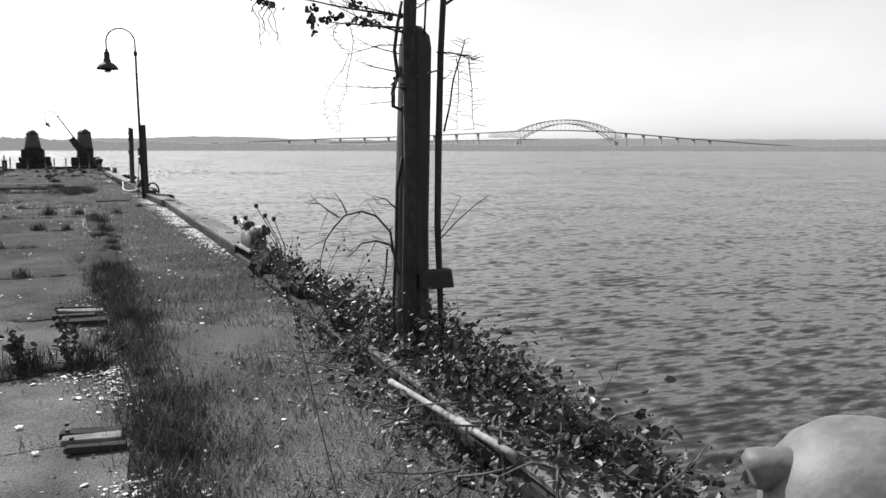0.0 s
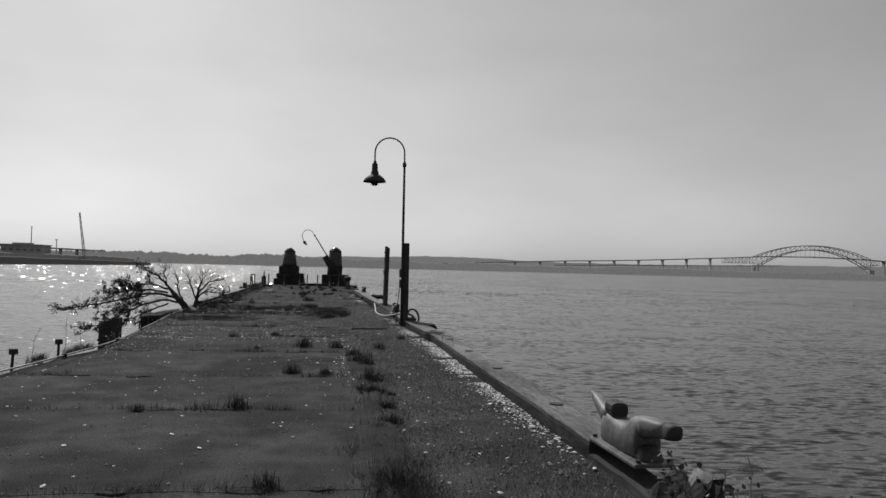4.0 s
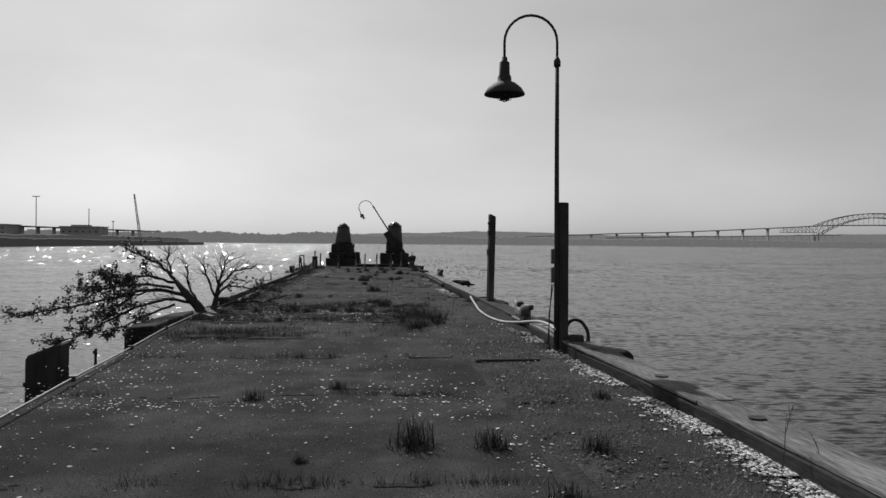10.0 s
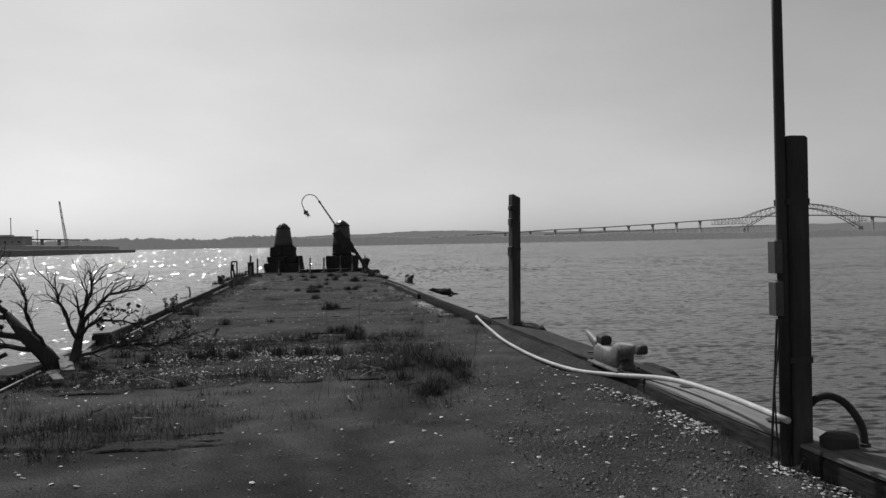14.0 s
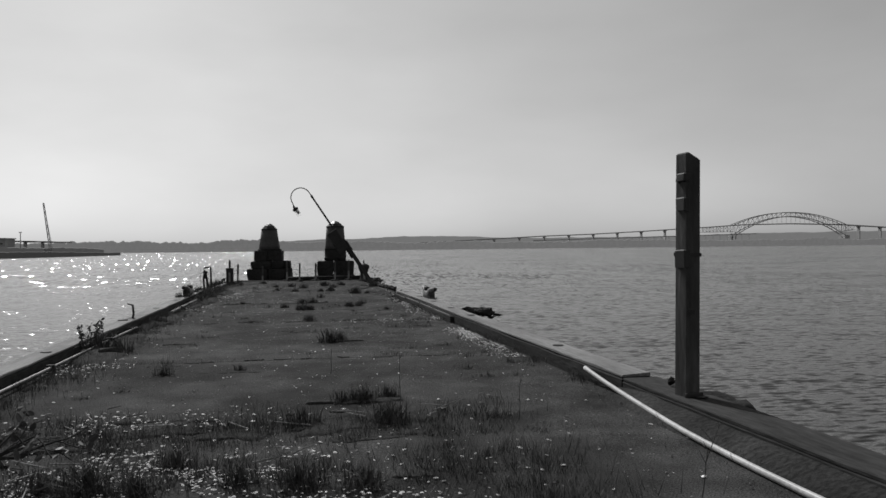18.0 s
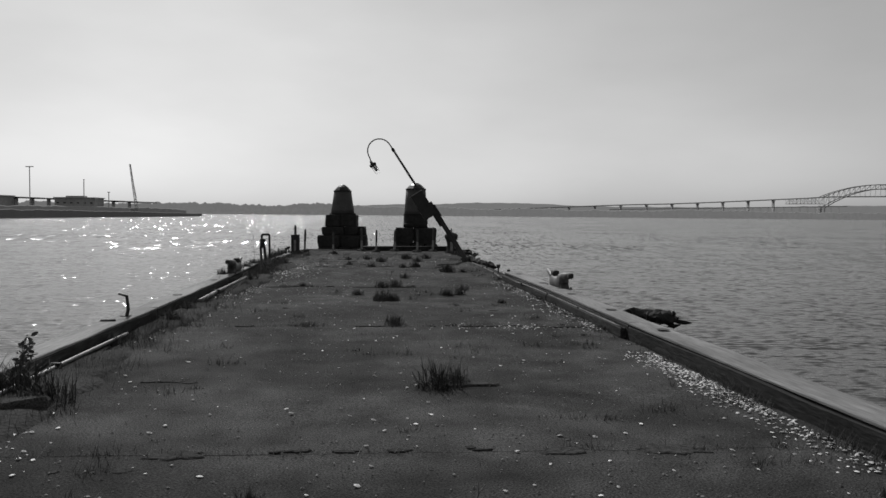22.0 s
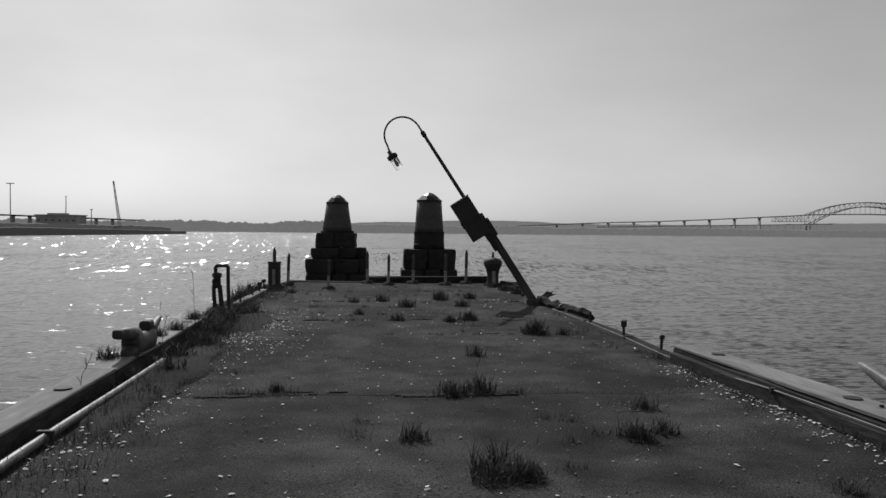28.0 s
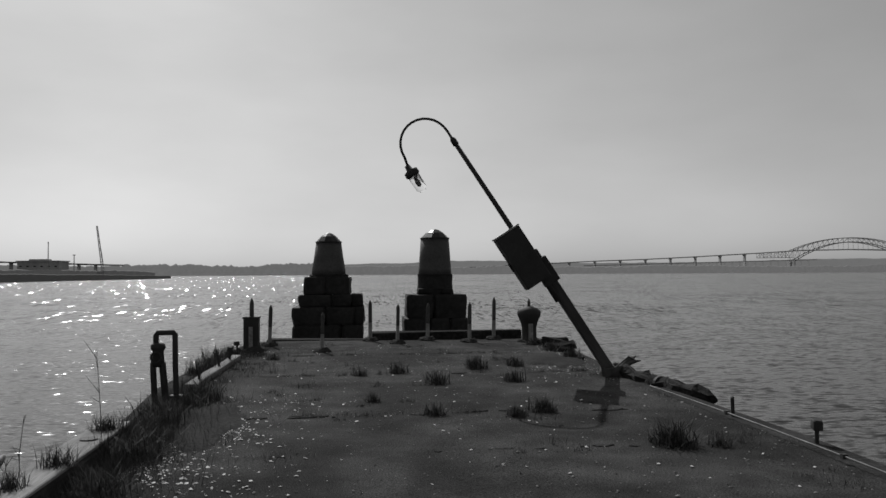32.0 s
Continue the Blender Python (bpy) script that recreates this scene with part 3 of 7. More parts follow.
# gravel strip beside the curb
s = Shape()
k, cols = 0, 9
rows = [-13 + 0.35 * i for i in range(int((STRIP_END + 13) / 0.35) + 1)] + [STRIP_END]
for y in rows:
    for i in range(cols):
        u = i / (cols - 1)
        x = strip_x(y) - 0.05 + (right_edge(y) - strip_x(y) + 0.05) * u
        z = noise.noise(Vector((x * 1.4, y * 1.4, 5))) * 0.03 + noise.noise(Vector((x * 4, y * 4, 1))) * 0.012
        s.v.append((x, y, z if 0 < i < cols - 1 else z * 0.3 - (0.002 if i else 0.012)))
for j in range(len(rows) - 1):
    s.f += [(j * cols + i, j * cols + i + 1, (j + 1) * cols + i + 1, (j + 1) * cols + i) for i in range(cols - 1)]
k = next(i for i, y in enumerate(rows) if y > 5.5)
for name, lo, hi, m in (("gravelly soil strip painted brighter, with short pale weeds", 0, k, M_STRIP_BRIGHT), ("dark gravelly soil strip grown over with short weeds", k, len(rows) - 1, M_STRIP)):
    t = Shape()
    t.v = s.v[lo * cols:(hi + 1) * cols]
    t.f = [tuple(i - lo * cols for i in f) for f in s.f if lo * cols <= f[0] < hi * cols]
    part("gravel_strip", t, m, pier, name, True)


# curb timbers: lengths laid end to end along both edges
def timber(length, w, h, seed, c=0.02):
    vs, fs = [], []
    seg = max(2, int(length / 0.6))
    prof = [(0, 0), (0, h - c), (c, h), (w - c, h), (w, h - c), (w, 0)]
    for j in range(seg + 1):
        y = length * j / seg
        for x, z in prof:
            q = noise.noise_vector(Vector((x * 3 + seed, y * 1.7, z * 3))) * 0.016
            vs.append((x + q.x, y + (0 if 0 < j < seg else q.y), z + q.z * (1 if z else 0)))
    for j in range(seg):
        fs += [(j * 6 + i, j * 6 + i + 1, (j + 1) * 6 + i + 1, (j + 1) * 6 + i) for i in range(5)]
        fs.append((j * 6 + 5, j * 6, (j + 1) * 6, (j + 1) * 6 + 5))
    fs += [(0, 5, 4, 3, 2, 1), tuple(seg * 6 + i for i in range(6))]
    sh = Shape()
    sh.add(vs, [q[::-1] for q in fs])
    return sh


# Black discs laid on top paint the shade inside the bolt holes.
hole_mesh = Shape().lathe([(0.0, 0.0), (0.07, 0.0), (0.075, 0.006), (0.0, 0.006)], 12).mesh("bolt_hole_shade", M_RUBBER)


def lay_curb(name, edge, w, h, side, cuts, label):
    ob = tagged(new(name), label, "curb", kind="structure")
    for a, b in zip(cuts, cuts[1:]):
        xa, xb = edge(a), edge(b)
        ang = math.atan2(-(xb - xa), b - a)
        long = math.hypot(xb - xa, b - a) - 0.02
        # Side shade is put into the colour: dark timber under a paler cap.
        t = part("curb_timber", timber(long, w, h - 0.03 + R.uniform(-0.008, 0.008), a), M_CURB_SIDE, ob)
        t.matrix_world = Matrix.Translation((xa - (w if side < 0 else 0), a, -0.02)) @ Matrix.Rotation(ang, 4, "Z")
        cap = part("cap_board", timber(long, w - 0.01, 0.028, a + 40, c=0.008), M_CURB_SIDE if a == 25.0 else M_CURB_WORN if b < 23 and side > 0 else M_CURB, t, "soiled dark top board" if a == 25.0 else "weathered top board, its sunlit tone painted in")
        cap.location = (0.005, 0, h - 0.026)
        for q in ((0.3, 0.915) if a == 31.2 else (0.3, 0.82)):
            hb = part("bolt_hole_shade", hole_mesh, None, t)
            hb.location = (w * 0.55, (b - a) * q, h + 0.008)
    return ob


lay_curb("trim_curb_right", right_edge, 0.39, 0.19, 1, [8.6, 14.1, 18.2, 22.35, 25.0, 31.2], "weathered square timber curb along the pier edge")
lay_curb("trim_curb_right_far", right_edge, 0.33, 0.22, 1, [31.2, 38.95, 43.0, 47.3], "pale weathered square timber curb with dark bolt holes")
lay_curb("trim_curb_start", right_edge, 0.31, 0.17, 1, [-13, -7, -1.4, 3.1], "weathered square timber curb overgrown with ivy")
# rotten stretch of curb, and the lower board along the inside further on
rot = tagged(new("trim_rotten_curb"), "rotten broken stretch of the timber curb", "curb", kind="structure")
for a, b in ((3.1, 4.6), (4.62, 6.3), (6.33, 8.58)):
    part("curb_timber", roughen(timber(b - a, 0.28, 0.11, a + 3), 4, 0.06), M_CURB_SIDE, rot).location = (right_edge(a) + 0.02, a, -0.03)
board = tagged(new("trim_inner_board"), "narrow lower timber board along the curb", "board", kind="structure")
for a, b in ((39.0, 43.0), (43.05, 47.2)):
    xa, xb = right_edge(a) - 0.075, right_edge(b) - 0.075
    t = part("curb_timber", timber(b - a, 0.08, 0.12, a, c=0.01), M_CURB_SIDE, board)
    t.matrix_world = Matrix.Translation((xa, a, 0.0)) @ Matrix.Rotation(math.atan2(xa - xb, b - a), 4, "Z")
# soil banked up between conduit and curb
s = Shape()
rows = [24.6 + 0.3 * i for i in range(25)]
for y in rows:
    f = min(1, (y - 24.6) / 1.2, (31.8 - y) / 1.0)
    w = (0.3 if y > 26 else 0.1 + 0.14 * (y - 24.6)) * (1 if y < 30 else 1 - 0.4 * (y - 30) / 1.8)
    for u, z in ((0, -0.01), (0.25, 0.04), (0.6, 0.085), (1.0, 0.12)):
        q = noise.noise(Vector((u * 3, y * 2.5, 4)))
        s.v.append((right_edge(y) - w * (1 - u) + 0.04 * q * (u < 1), y, (z + 0.02 * q) * f - 0.01 * (u == 0)))
for j in range(len(rows) - 1):
    s.f += [(j * 4 + i, j * 4 + i + 1, (j + 1) * 4 + i + 1, (j + 1) * 4 + i) for i in range(3)]
part("soil_bank", s, M_DIRT, pier, "dark soil banked against the curb", True)
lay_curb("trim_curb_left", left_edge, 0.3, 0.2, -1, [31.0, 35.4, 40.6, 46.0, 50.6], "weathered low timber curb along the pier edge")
end_board = tagged(new("trim_end_board"), "low pale weathered board along the overgrown pier edge", "board", kind="structure")
for a, b in ((53.7, 55.5), (55.55, 57.4)):
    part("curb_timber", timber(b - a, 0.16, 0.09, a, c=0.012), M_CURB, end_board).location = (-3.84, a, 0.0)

# end parapet
s = Shape()
s.box(-3.7, -1.35, END_Y - 0.02, END_Y + 0.28, -0.9, 0.02, c=0.03)
s.box(-1.33, 2.3, END_Y - 0.02, END_Y + 0.28, -0.9, 0.17, c=0.03)
tagged(part("trim_end_parapet", roughen(roughen(s, 2.0, 0.05), 7, 0.03), M_WALL), "low dark concrete parapet across the pier end", "parapet", kind="structure")


# ---- street lamps ----
def gooseneck(x0, z0, r, drop, rise=0.5):
    """A pipe that rises, bends over towards -x and comes down."""
    pts = [(x0, 0, z0), (x0, 0, z0 + rise * 0.6)]
    pts += [(x0 - r + r * math.cos(a), 0, z0 + rise + r * 1.02 * math.sin(a)) for a in (math.pi * i / 14 for i in range(15))]
    pts.append((x0 - 2 * r, 0, z0 + rise - drop))
    return pts


lamp = thing("street_lamp", pose(3.5, 22.64, 0, 0, -0.5, -4), "black gooseneck street lamp with bell shade on a timber post", "lamp")
s = Shape().box(-0.015, 0.13, -0.08, 0.08, -0.05, 2.28, c=0.015)
s.v = [(x, y, z - (0.07 if (x > 0.09 or x < 0.015) and z > 2.1 else 0)) for x, y, z in s.v]
part("timber_post", roughen(s, 3, 0.012), M_PILE, lamp, "tall dark square timber post with a pointed head")
part("pole", Shape().tube([(-0.045, -0.04, 0.0), (-0.04, -0.04, 1.4), (-0.04, -0.04, 2.8), (-0.035, -0.03, 4.28)], [0.04, 0.038, 0.034, 0.03], 12), M_IRON, lamp, smooth=True)
part("gooseneck_pipe", Shape().tube([(x, y - 0.03, z) for x, y, z in gooseneck(-0.035, 4.25, 0.39, 0.24, 0.33)], 0.02, 10), M_IRON, lamp, smooth=True)
part("collar", Shape().lathe([(0.0, 4.22), (0.05, 4.22), (0.052, 4.3), (0.025, 4.36), (0.0, 4.36)], 12, pose(-0.035, -0.03, 0)), M_IRON, lamp, smooth=True)
head = part("shade", Shape().lathe([(0.0, 4.36), (0.04, 4.36), (0.045, 4.3), (0.075, 4.28), (0.08, 4.10), (0.1, 4.07), (0.105, 4.0), (0.17, 3.97), (0.25, 3.9), (0.3, 3.82), (0.3, 3.80), (0.24, 3.86), (0.1, 3.93), (0.0, 3.94)], 28, pose(-0.815, -0.03, 0)), M_IRON, lamp, "flared black enamel bell shade", True)
part("bulb_jar", Shape().lathe([(0.0, 3.72), (0.07, 3.725), (0.085, 3.76), (0.085, 3.9), (0.0, 3.9)], 16, pose(-0.815, -0.03, 0)), M_GLASS, head, "clear glass lamp jar", True)
s = Shape()
for k in range(6):
    a = k * math.pi / 3
    s.tube([(0.095 * math.cos(a), 0.095 * math.sin(a), 3.9), (0.095 * math.cos(a), 0.095 * math.sin(a), 3.73), (0, 0, 3.70)], 0.006, 5)
s.v = [(x - 0.815, y - 0.03, z) for x, y, z in s.v]
part("wire_guard", s, M_IRON, head)
for z0, z1 in ((1.3, 1.52), (1.02, 1.25)):
    part("junction_box", Shape().box(-0.125, -0.07, -0.11, 0.0, z0, z1, c=0.01), M_BOX, lamp, "small grey junction box")
part("conduit", Shape().tube([(-0.12, -0.1, 1.0), (-0.15, -0.11, 0.6), (-0.18, -0.1, 0.1)], 0.008, 6), M_RUBBER, lamp)
part("ground_wire", Shape().tube([(-0.1, -0.12, 1.0), (-0.17, -0.14, 0.55), (-0.16, -0.16, 0.02)], 0.006, 6), M_RUBBER, lamp)
for z in (0.7, 1.75):
    part("strap", Shape().box(-0.026, 0.131, -0.086, 0.086, z, z + 0.04), M_IRON, lamp)

pole = thing("timber_pole", pose(3.43, 30.2, 0.18, 0, 1.0, 12), "tall weathered square timber pole with rusted brackets", "pole")
s = Shape().box(-0.075, 0.075, -0.085, 0.085, -0.08, 2.08, c=0.014)
s.v = [(x, y, z + (0.05 if x < 0 and z > 1.9 else 0)) for x, y, z in s.v]
part("post", roughen(s, 4, 0.012), M_POLE, pole)
for z, dx, h2, w2 in ((1.88, -0.07, 0.07, 0.035), (1.62, -0.07, 0.12, 0.03), (1.12, -0.07, 0.16, 0.035), (0.72, -0.02, 0.04, 0.05)):
    part("bracket", roughen(Shape().box(dx - w2, dx + 0.03, -0.092, 0.05, z, z + h2, c=0.012), 9, 0.012), M_IRON, pole, "rusted iron bracket")
part("strap", Shape().box(-0.078, 0.078, -0.091, 0.091, 1.22, 1.25), M_IRON, pole)
part("base_bolt", Shape().box(-0.09, 0.1, -0.105, -0.08, -0.02, 0.03, c=0.008), M_IRON, pole)

# the leaning lamp: its foot, and the top of its pole, set the line
foot, top = Vector((2.23, 54.5, 0.05)), Vector((-0.05, 54.6, 3.57))
axis = (top - foot).normalized()
zx = Vector((0, 1, 0)).cross(axis).normalized()
lean = Matrix((zx, axis.cross(zx), axis)).transposed().to_4x4()
lean.translation = foot
L = (top - foot).length
leaning = thing("leaning_lamp", lean, "broken street lamp leaning over the deck with a bare glass jar", "lamp")
part("timber_post", roughen(Shape().box(0.0, 0.15, -0.072, 0.072, -0.25, 2.15, c=0.016), 3, 0.012), M_PILE, leaning, "dark square timber post snapped at its foot")
part("pole", Shape().tube([(-0.02, -0.1, 1.3), (0, -0.06, 2.6), (0, 0, L)], [0.045, 0.04, 0.034], 12), M_IRON, leaning, smooth=True)
box_part = part("control_box", Shape().box(-0.35, 0.06, -0.36, -0.07, 1.72, 2.6, c=0.012), M_BOX_SHADED, leaning, "big grey steel control box bolted to the post")
part("lid", Shape().box(-0.36, 0.07, -0.37, -0.06, 2.6, 2.625, c=0.008), M_STEEL, box_part)
part("flange", Shape().box(-0.06, 0.18, -0.2, 0.0, 1.58, 2.0, c=0.01), M_BOX_SHADED, box_part)
part("latch", Shape().box(-0.375, -0.35, -0.22, -0.18, 2.05, 2.2, c=0.006), M_IRON, box_part)
neck = gooseneck(0, L - 0.02, 0.385, 0.14, 0.22)
neck[-1] = (neck[-1][0] - 0.035, 0, neck[-1][2])
part("gooseneck_pipe", Shape().tube(neck, 0.02, 10), M_IRON, leaning, smooth=True)
part("collar", Shape().lathe([(0.0, L - 0.06), (0.048, L - 0.06), (0.048, L + 0.03), (0.022, L + 0.08), (0.0, L + 0.08)], 12), M_IRON, leaning, smooth=True)
jz = L - 0.02
sock = part("lamp_socket", Shape().lathe([(0.0, jz + 0.1), (0.04, jz + 0.1), (0.05, jz + 0.02), (0.11, jz), (0.115, jz - 0.07), (0.08, jz - 0.1), (0.0, jz - 0.1)], 16, pose(-0.81, 0, 0)), M_IRON, leaning, smooth=True)
part("glass_jar", Shape().lathe([(0.0, jz - 0.36), (0.05, jz - 0.355), (0.085, jz - 0.31), (0.09, jz - 0.1), (0.0, jz - 0.1)], 18, pose(-0.81, 0, 0)), M_GLASS, sock, "clear glass lamp jar with its bulb", True)
part("bulb", Shape().lathe([(0.0, jz - 0.28), (0.03, jz - 0.26), (0.035, jz - 0.2), (0.015, jz - 0.12), (0.0, jz - 0.1)], 12, pose(-0.81, 0, 0)), M_PALE, sock, smooth=True)


# ---- mooring dolphins beyond the pier end ----
def stone(w, d, h, seed):
    """A rough-hewn block with worn edges, its base at z 0."""
    sh = Shape()
    c = min(w, d, h) * 0.12
    rings = [(0.0, 0.02), (c, 0.0), (h * 0.5, -0.01), (h - c, 0.0), (h, 0.03)]
    for z, inset in rings:
        a, b = w / 2 - inset - 0.006, d / 2 - inset - 0.006
        sh.v += [(x, y, z) for x, y in ((-a + c, -b), (0, -b), (a - c, -b), (a, -b + c), (a, b - c), (a - c, b), (-a + c, b), (-a, b - c), (-a, -b + c))]
    n9 = 9
    sh.f += [(j * n9 + k, j * n9 + (k + 1) % n9, (j + 1) * n9 + (k + 1) % n9, (j + 1) * n9 + k) for j in range(4) for k in range(n9)]
    sh.f += [tuple(range(n9 - 1, -1, -1)), tuple(range(4 * n9, 5 * n9))]
    sh.v = [(v[0] + q.x, v[1] + q.y, v[2] + q.z * 0.4) for v in sh.v for q in [noise.noise_vector(Vector((v[0] * 2.3 + seed, v[1] * 2.3, v[2] * 2.3 + seed))) * 0.07]]
    return sh


def dolphin(x, y, top, tiers, ring, drum_r, label):
    """Stone courses stepped up to a tapered drum; tiers are (left, right, depth, low, high)."""
    ob = thing("mooring_dolphin", (x, y, WATER_Z - 0.6), label, "dolphin", "mooring dolphins")
    z = lambda v: v - WATER_Z + 0.6
    rn = random.Random(int(x * 10) + 50)
    for t, (xa, xb, dep, z0, z1) in enumerate(tiers):
        rows = max(1, round((z1 - z0) / 0.8))
        for r in range(rows):
            za, h = z0 + (z1 - z0) * r / rows, (z1 - z0) / rows
            cuts = [xa + 0.02 * r]
            while cuts[-1] < xb - 1.3:
                cuts.append(cuts[-1] + rn.uniform(0.7, 1.2))
            cuts.append(xb - 0.02 * r)
            for a, b in zip(cuts, cuts[1:]):
                k = rn.uniform(-0.05, 0.05)
                part("stone", stone(b - a, dep + 2 * k, h - 0.012, rn.uniform(0, 90)), M_STONE, ob).location = ((a + b) / 2, 0, z(za))
    za, zb, ra, rb = ring
    part("collar_course", roughen(Shape().lathe([(0.0, z(za)), (ra, z(za)), (ra, z(za) + 0.2), (rb, z(zb)), (0.0, z(zb))], 22), 2.5, 0.06), M_STONE, ob)
    r0, r1 = drum_r
    part("drum", Shape().lathe([(0.0, z(zb) - 0.02), (r0, z(zb) - 0.02), (r0 * 0.97, z(zb) + 0.25), ((r0 + r1) / 2, (z(zb) + z(top - 0.36)) / 2), (r1, z(top - 0.36)), (0.0, z(top - 0.36))], 28), M_DRUM, ob, "tapered grey painted steel drum", True)
    part("drum_band", Shape().lathe([(0.0, z(zb) - 0.04), (r0 + 0.03, z(zb) - 0.04), (r0 + 0.03, z(zb) + 0.04), (0.0, z(zb) + 0.04)], 28), M_STONE, ob)
    part("rim", Shape().lathe([(0.0, z(top - 0.39)), (r1 + 0.02, z(top - 0.39)), (r1 + 0.025, z(top - 0.33)), (0.0, z(top - 0.33))], 28), M_CAP, ob)
    s = Shape().lathe([(0.0, z(top - 0.34)), (r1 + 0.0, z(top - 0.34)), (r1 * 0.62, z(top - 0.14)), (r1 * 0.3, z(top - 0.03)), (r1 * 0.12, z(top)), (0.0, z(top))], 10)
    part("cap", s, M_CAP, ob, "faceted shiny metal cap")
    return ob


dolphin(-2.83, 72.3, 3.1, [(-1.3, 1.33, 2.3, WATER_Z - 0.6, -0.3), (-1.26, 1.33, 2.2, -0.3, 0.35), (0.85, 1.3, 1.6, 0.35, 0.82), (-1.05, 0.85, 1.9, 0.35, 0.8), (-0.88, 0.82, 1.7, 0.8, 1.45)], (1.3, 1.5, 0.72, 0.66), (0.64, 0.47), "dark stone mooring dolphin with grey drum and metal cap")
dolphin(1.19, 72.3, 3.24, [(-1.26, 1.2, 2.2, WATER_Z - 0.6, -0.1), (-1.12, 1.1, 2.0, -0.1, 0.78), (-0.66, 0.66, 1.3, 0.78, 1.0)], (0.95, 1.48, 0.68, 0.66), (0.64, 0.54), "dark stone mooring dolphin with taller grey drum and cap")


# ---- mooring cleats and bollards ----
def cleat(x, y, z, turn, size=1.0, horn=1.0, label="worn two-horned iron mooring cleat bolted on the timber curb", mtl=None):
    """A two-horned cleat: a waisted body on a base plate, with a blunt horn and a pointed horn."""
    ob = thing("mooring_cleat", pose(x, y, z, 0, 0, turn), label, "cleat", "mooring cleats")
    mtl = mtl or M_CAST
    k = size

    def loft(rows, flare=1.0):
        """A rounded bar through rows (y, low, high, half width)."""
        vs, fs, c = [], [], 14
        for yy, lo, hi, hw in rows:
            for a in range(c):
                t = 2 * math.pi * a / c
                cx, cz = math.cos(t), math.sin(t)
                px, pz = math.copysign(abs(cx) ** 0.65, cx), math.copysign(abs(cz) ** 0.65, cz)
                vs.append((hw * px * (1 + (flare - 1) * (1 - pz) / 2) * k, yy * k * horn, (lo + (hi - lo) * (pz + 1) / 2) * k * 1.15))
        for i in range(len(rows) - 1):
            fs += [(i * c + a, i * c + (a + 1) % c, (i + 1) * c + (a + 1) % c, (i + 1) * c + a) for a in range(c)]
        fs += [tuple(range(c - 1, -1, -1)), tuple(range((len(rows) - 1) * c, len(rows) * c))]
        return roughen(Shape().add(vs, fs), 5, 0.008)

    part("base_plate", Shape().box(-0.15 * k, 0.13 * k, -0.46 * k, 0.4 * k, 0, 0.025 * k, c=0.01), mtl, ob)
    part("body", loft([(-0.36, 0.0, 0.25, 0.08), (-0.33, 0.0, 0.262, 0.085), (-0.2, 0.0, 0.255, 0.09), (-0.15, 0.0, 0.2, 0.09), (-0.05, 0.0, 0.182, 0.09), (0.1, 0.0, 0.185, 0.09), (0.26, 0.0, 0.2, 0.088), (0.33, 0.0, 0.205, 0.085), (0.36, 0.02, 0.2, 0.075)], 1.25), mtl, ob, smooth=True)
    part("foot", loft([(-0.46, 0.0, 0.035, 0.06), (-0.45, 0.0, 0.06, 0.075), (-0.41, 0.0, 0.08, 0.082), (-0.34, 0.0, 0.12, 0.088)]), M_CAST_DARK, ob, "rounded dark foot under the horn", True)
    part("horn", loft([(-0.3, 0.12, 0.262, 0.082), (-0.4, 0.15, 0.268, 0.075), (-0.55, 0.175, 0.274, 0.06), (-0.72, 0.195, 0.28, 0.048)]), mtl, ob, smooth=True)
    part("horn_tip", loft([(-0.7, 0.19, 0.283, 0.051), (-0.8, 0.2, 0.285, 0.048), (-0.82, 0.215, 0.275, 0.03)]), M_IRON, ob, "dark blunt horn tip", True)
    part("horn", loft([(0.3, 0.1, 0.206, 0.08), (0.42, 0.12, 0.222, 0.07), (0.56, 0.16, 0.245, 0.052), (0.72, 0.21, 0.268, 0.034), (0.82, 0.245, 0.278, 0.016)]), mtl, ob, smooth=True)
    part("knob", loft([(0.17, 0.18, 0.255, 0.055), (0.19, 0.18, 0.272, 0.068), (0.32, 0.185, 0.278, 0.068), (0.34, 0.19, 0.262, 0.055)]), M_IRON, ob, "dark rounded iron knob")
    for sx in (-1, 1):
        for sy in (-0.42, 0.37):
            part("bolt", Shape().lathe([(0.0, 0), (0.018 * k, 0), (0.018 * k, 0.015 * k), (0.0, 0.018 * k)], 8, pose(sx * 0.11 * k, sy * k, 0.03 * k)), M_IRON, ob)
    return ob


CURB_TOP = 0.17
cleat(4.14, 8.2, CURB_TOP, 2, 1.1, 0.9, label="worn iron mooring cleat among dry weeds on the curb")
cleat(3.52, 25.97, 0.15, 1.5, 1.0)
cleat(3.02, 43.62, 0.185, 5, 0.96, 0.95)
# This cleat's shadow side is painted in as darker iron all over.
cleat(-3.57, 47.15, 0.17, 0, 1.0, 0.95, mtl=M_CAST_DARK, label="worn two-horned iron mooring cleat on the low curb, shade painted in")

ob = thing("mooring_bollard", pose(4.13, -0.94, CURB_TOP + 0.07, 0, 0, -30), "large pale rounded iron mooring bollard with a side stub", "bollard")
part("head", roughen(Shape().lathe([(0.0, 0.0), (0.31, 0.0), (0.305, 0.14), (0.295, 0.3), (0.275, 0.4), (0.23, 0.465), (0.16, 0.515), (0.075, 0.54), (0.0, 0.545)], 32), 4, 0.014), M_PALE, ob, smooth=True)
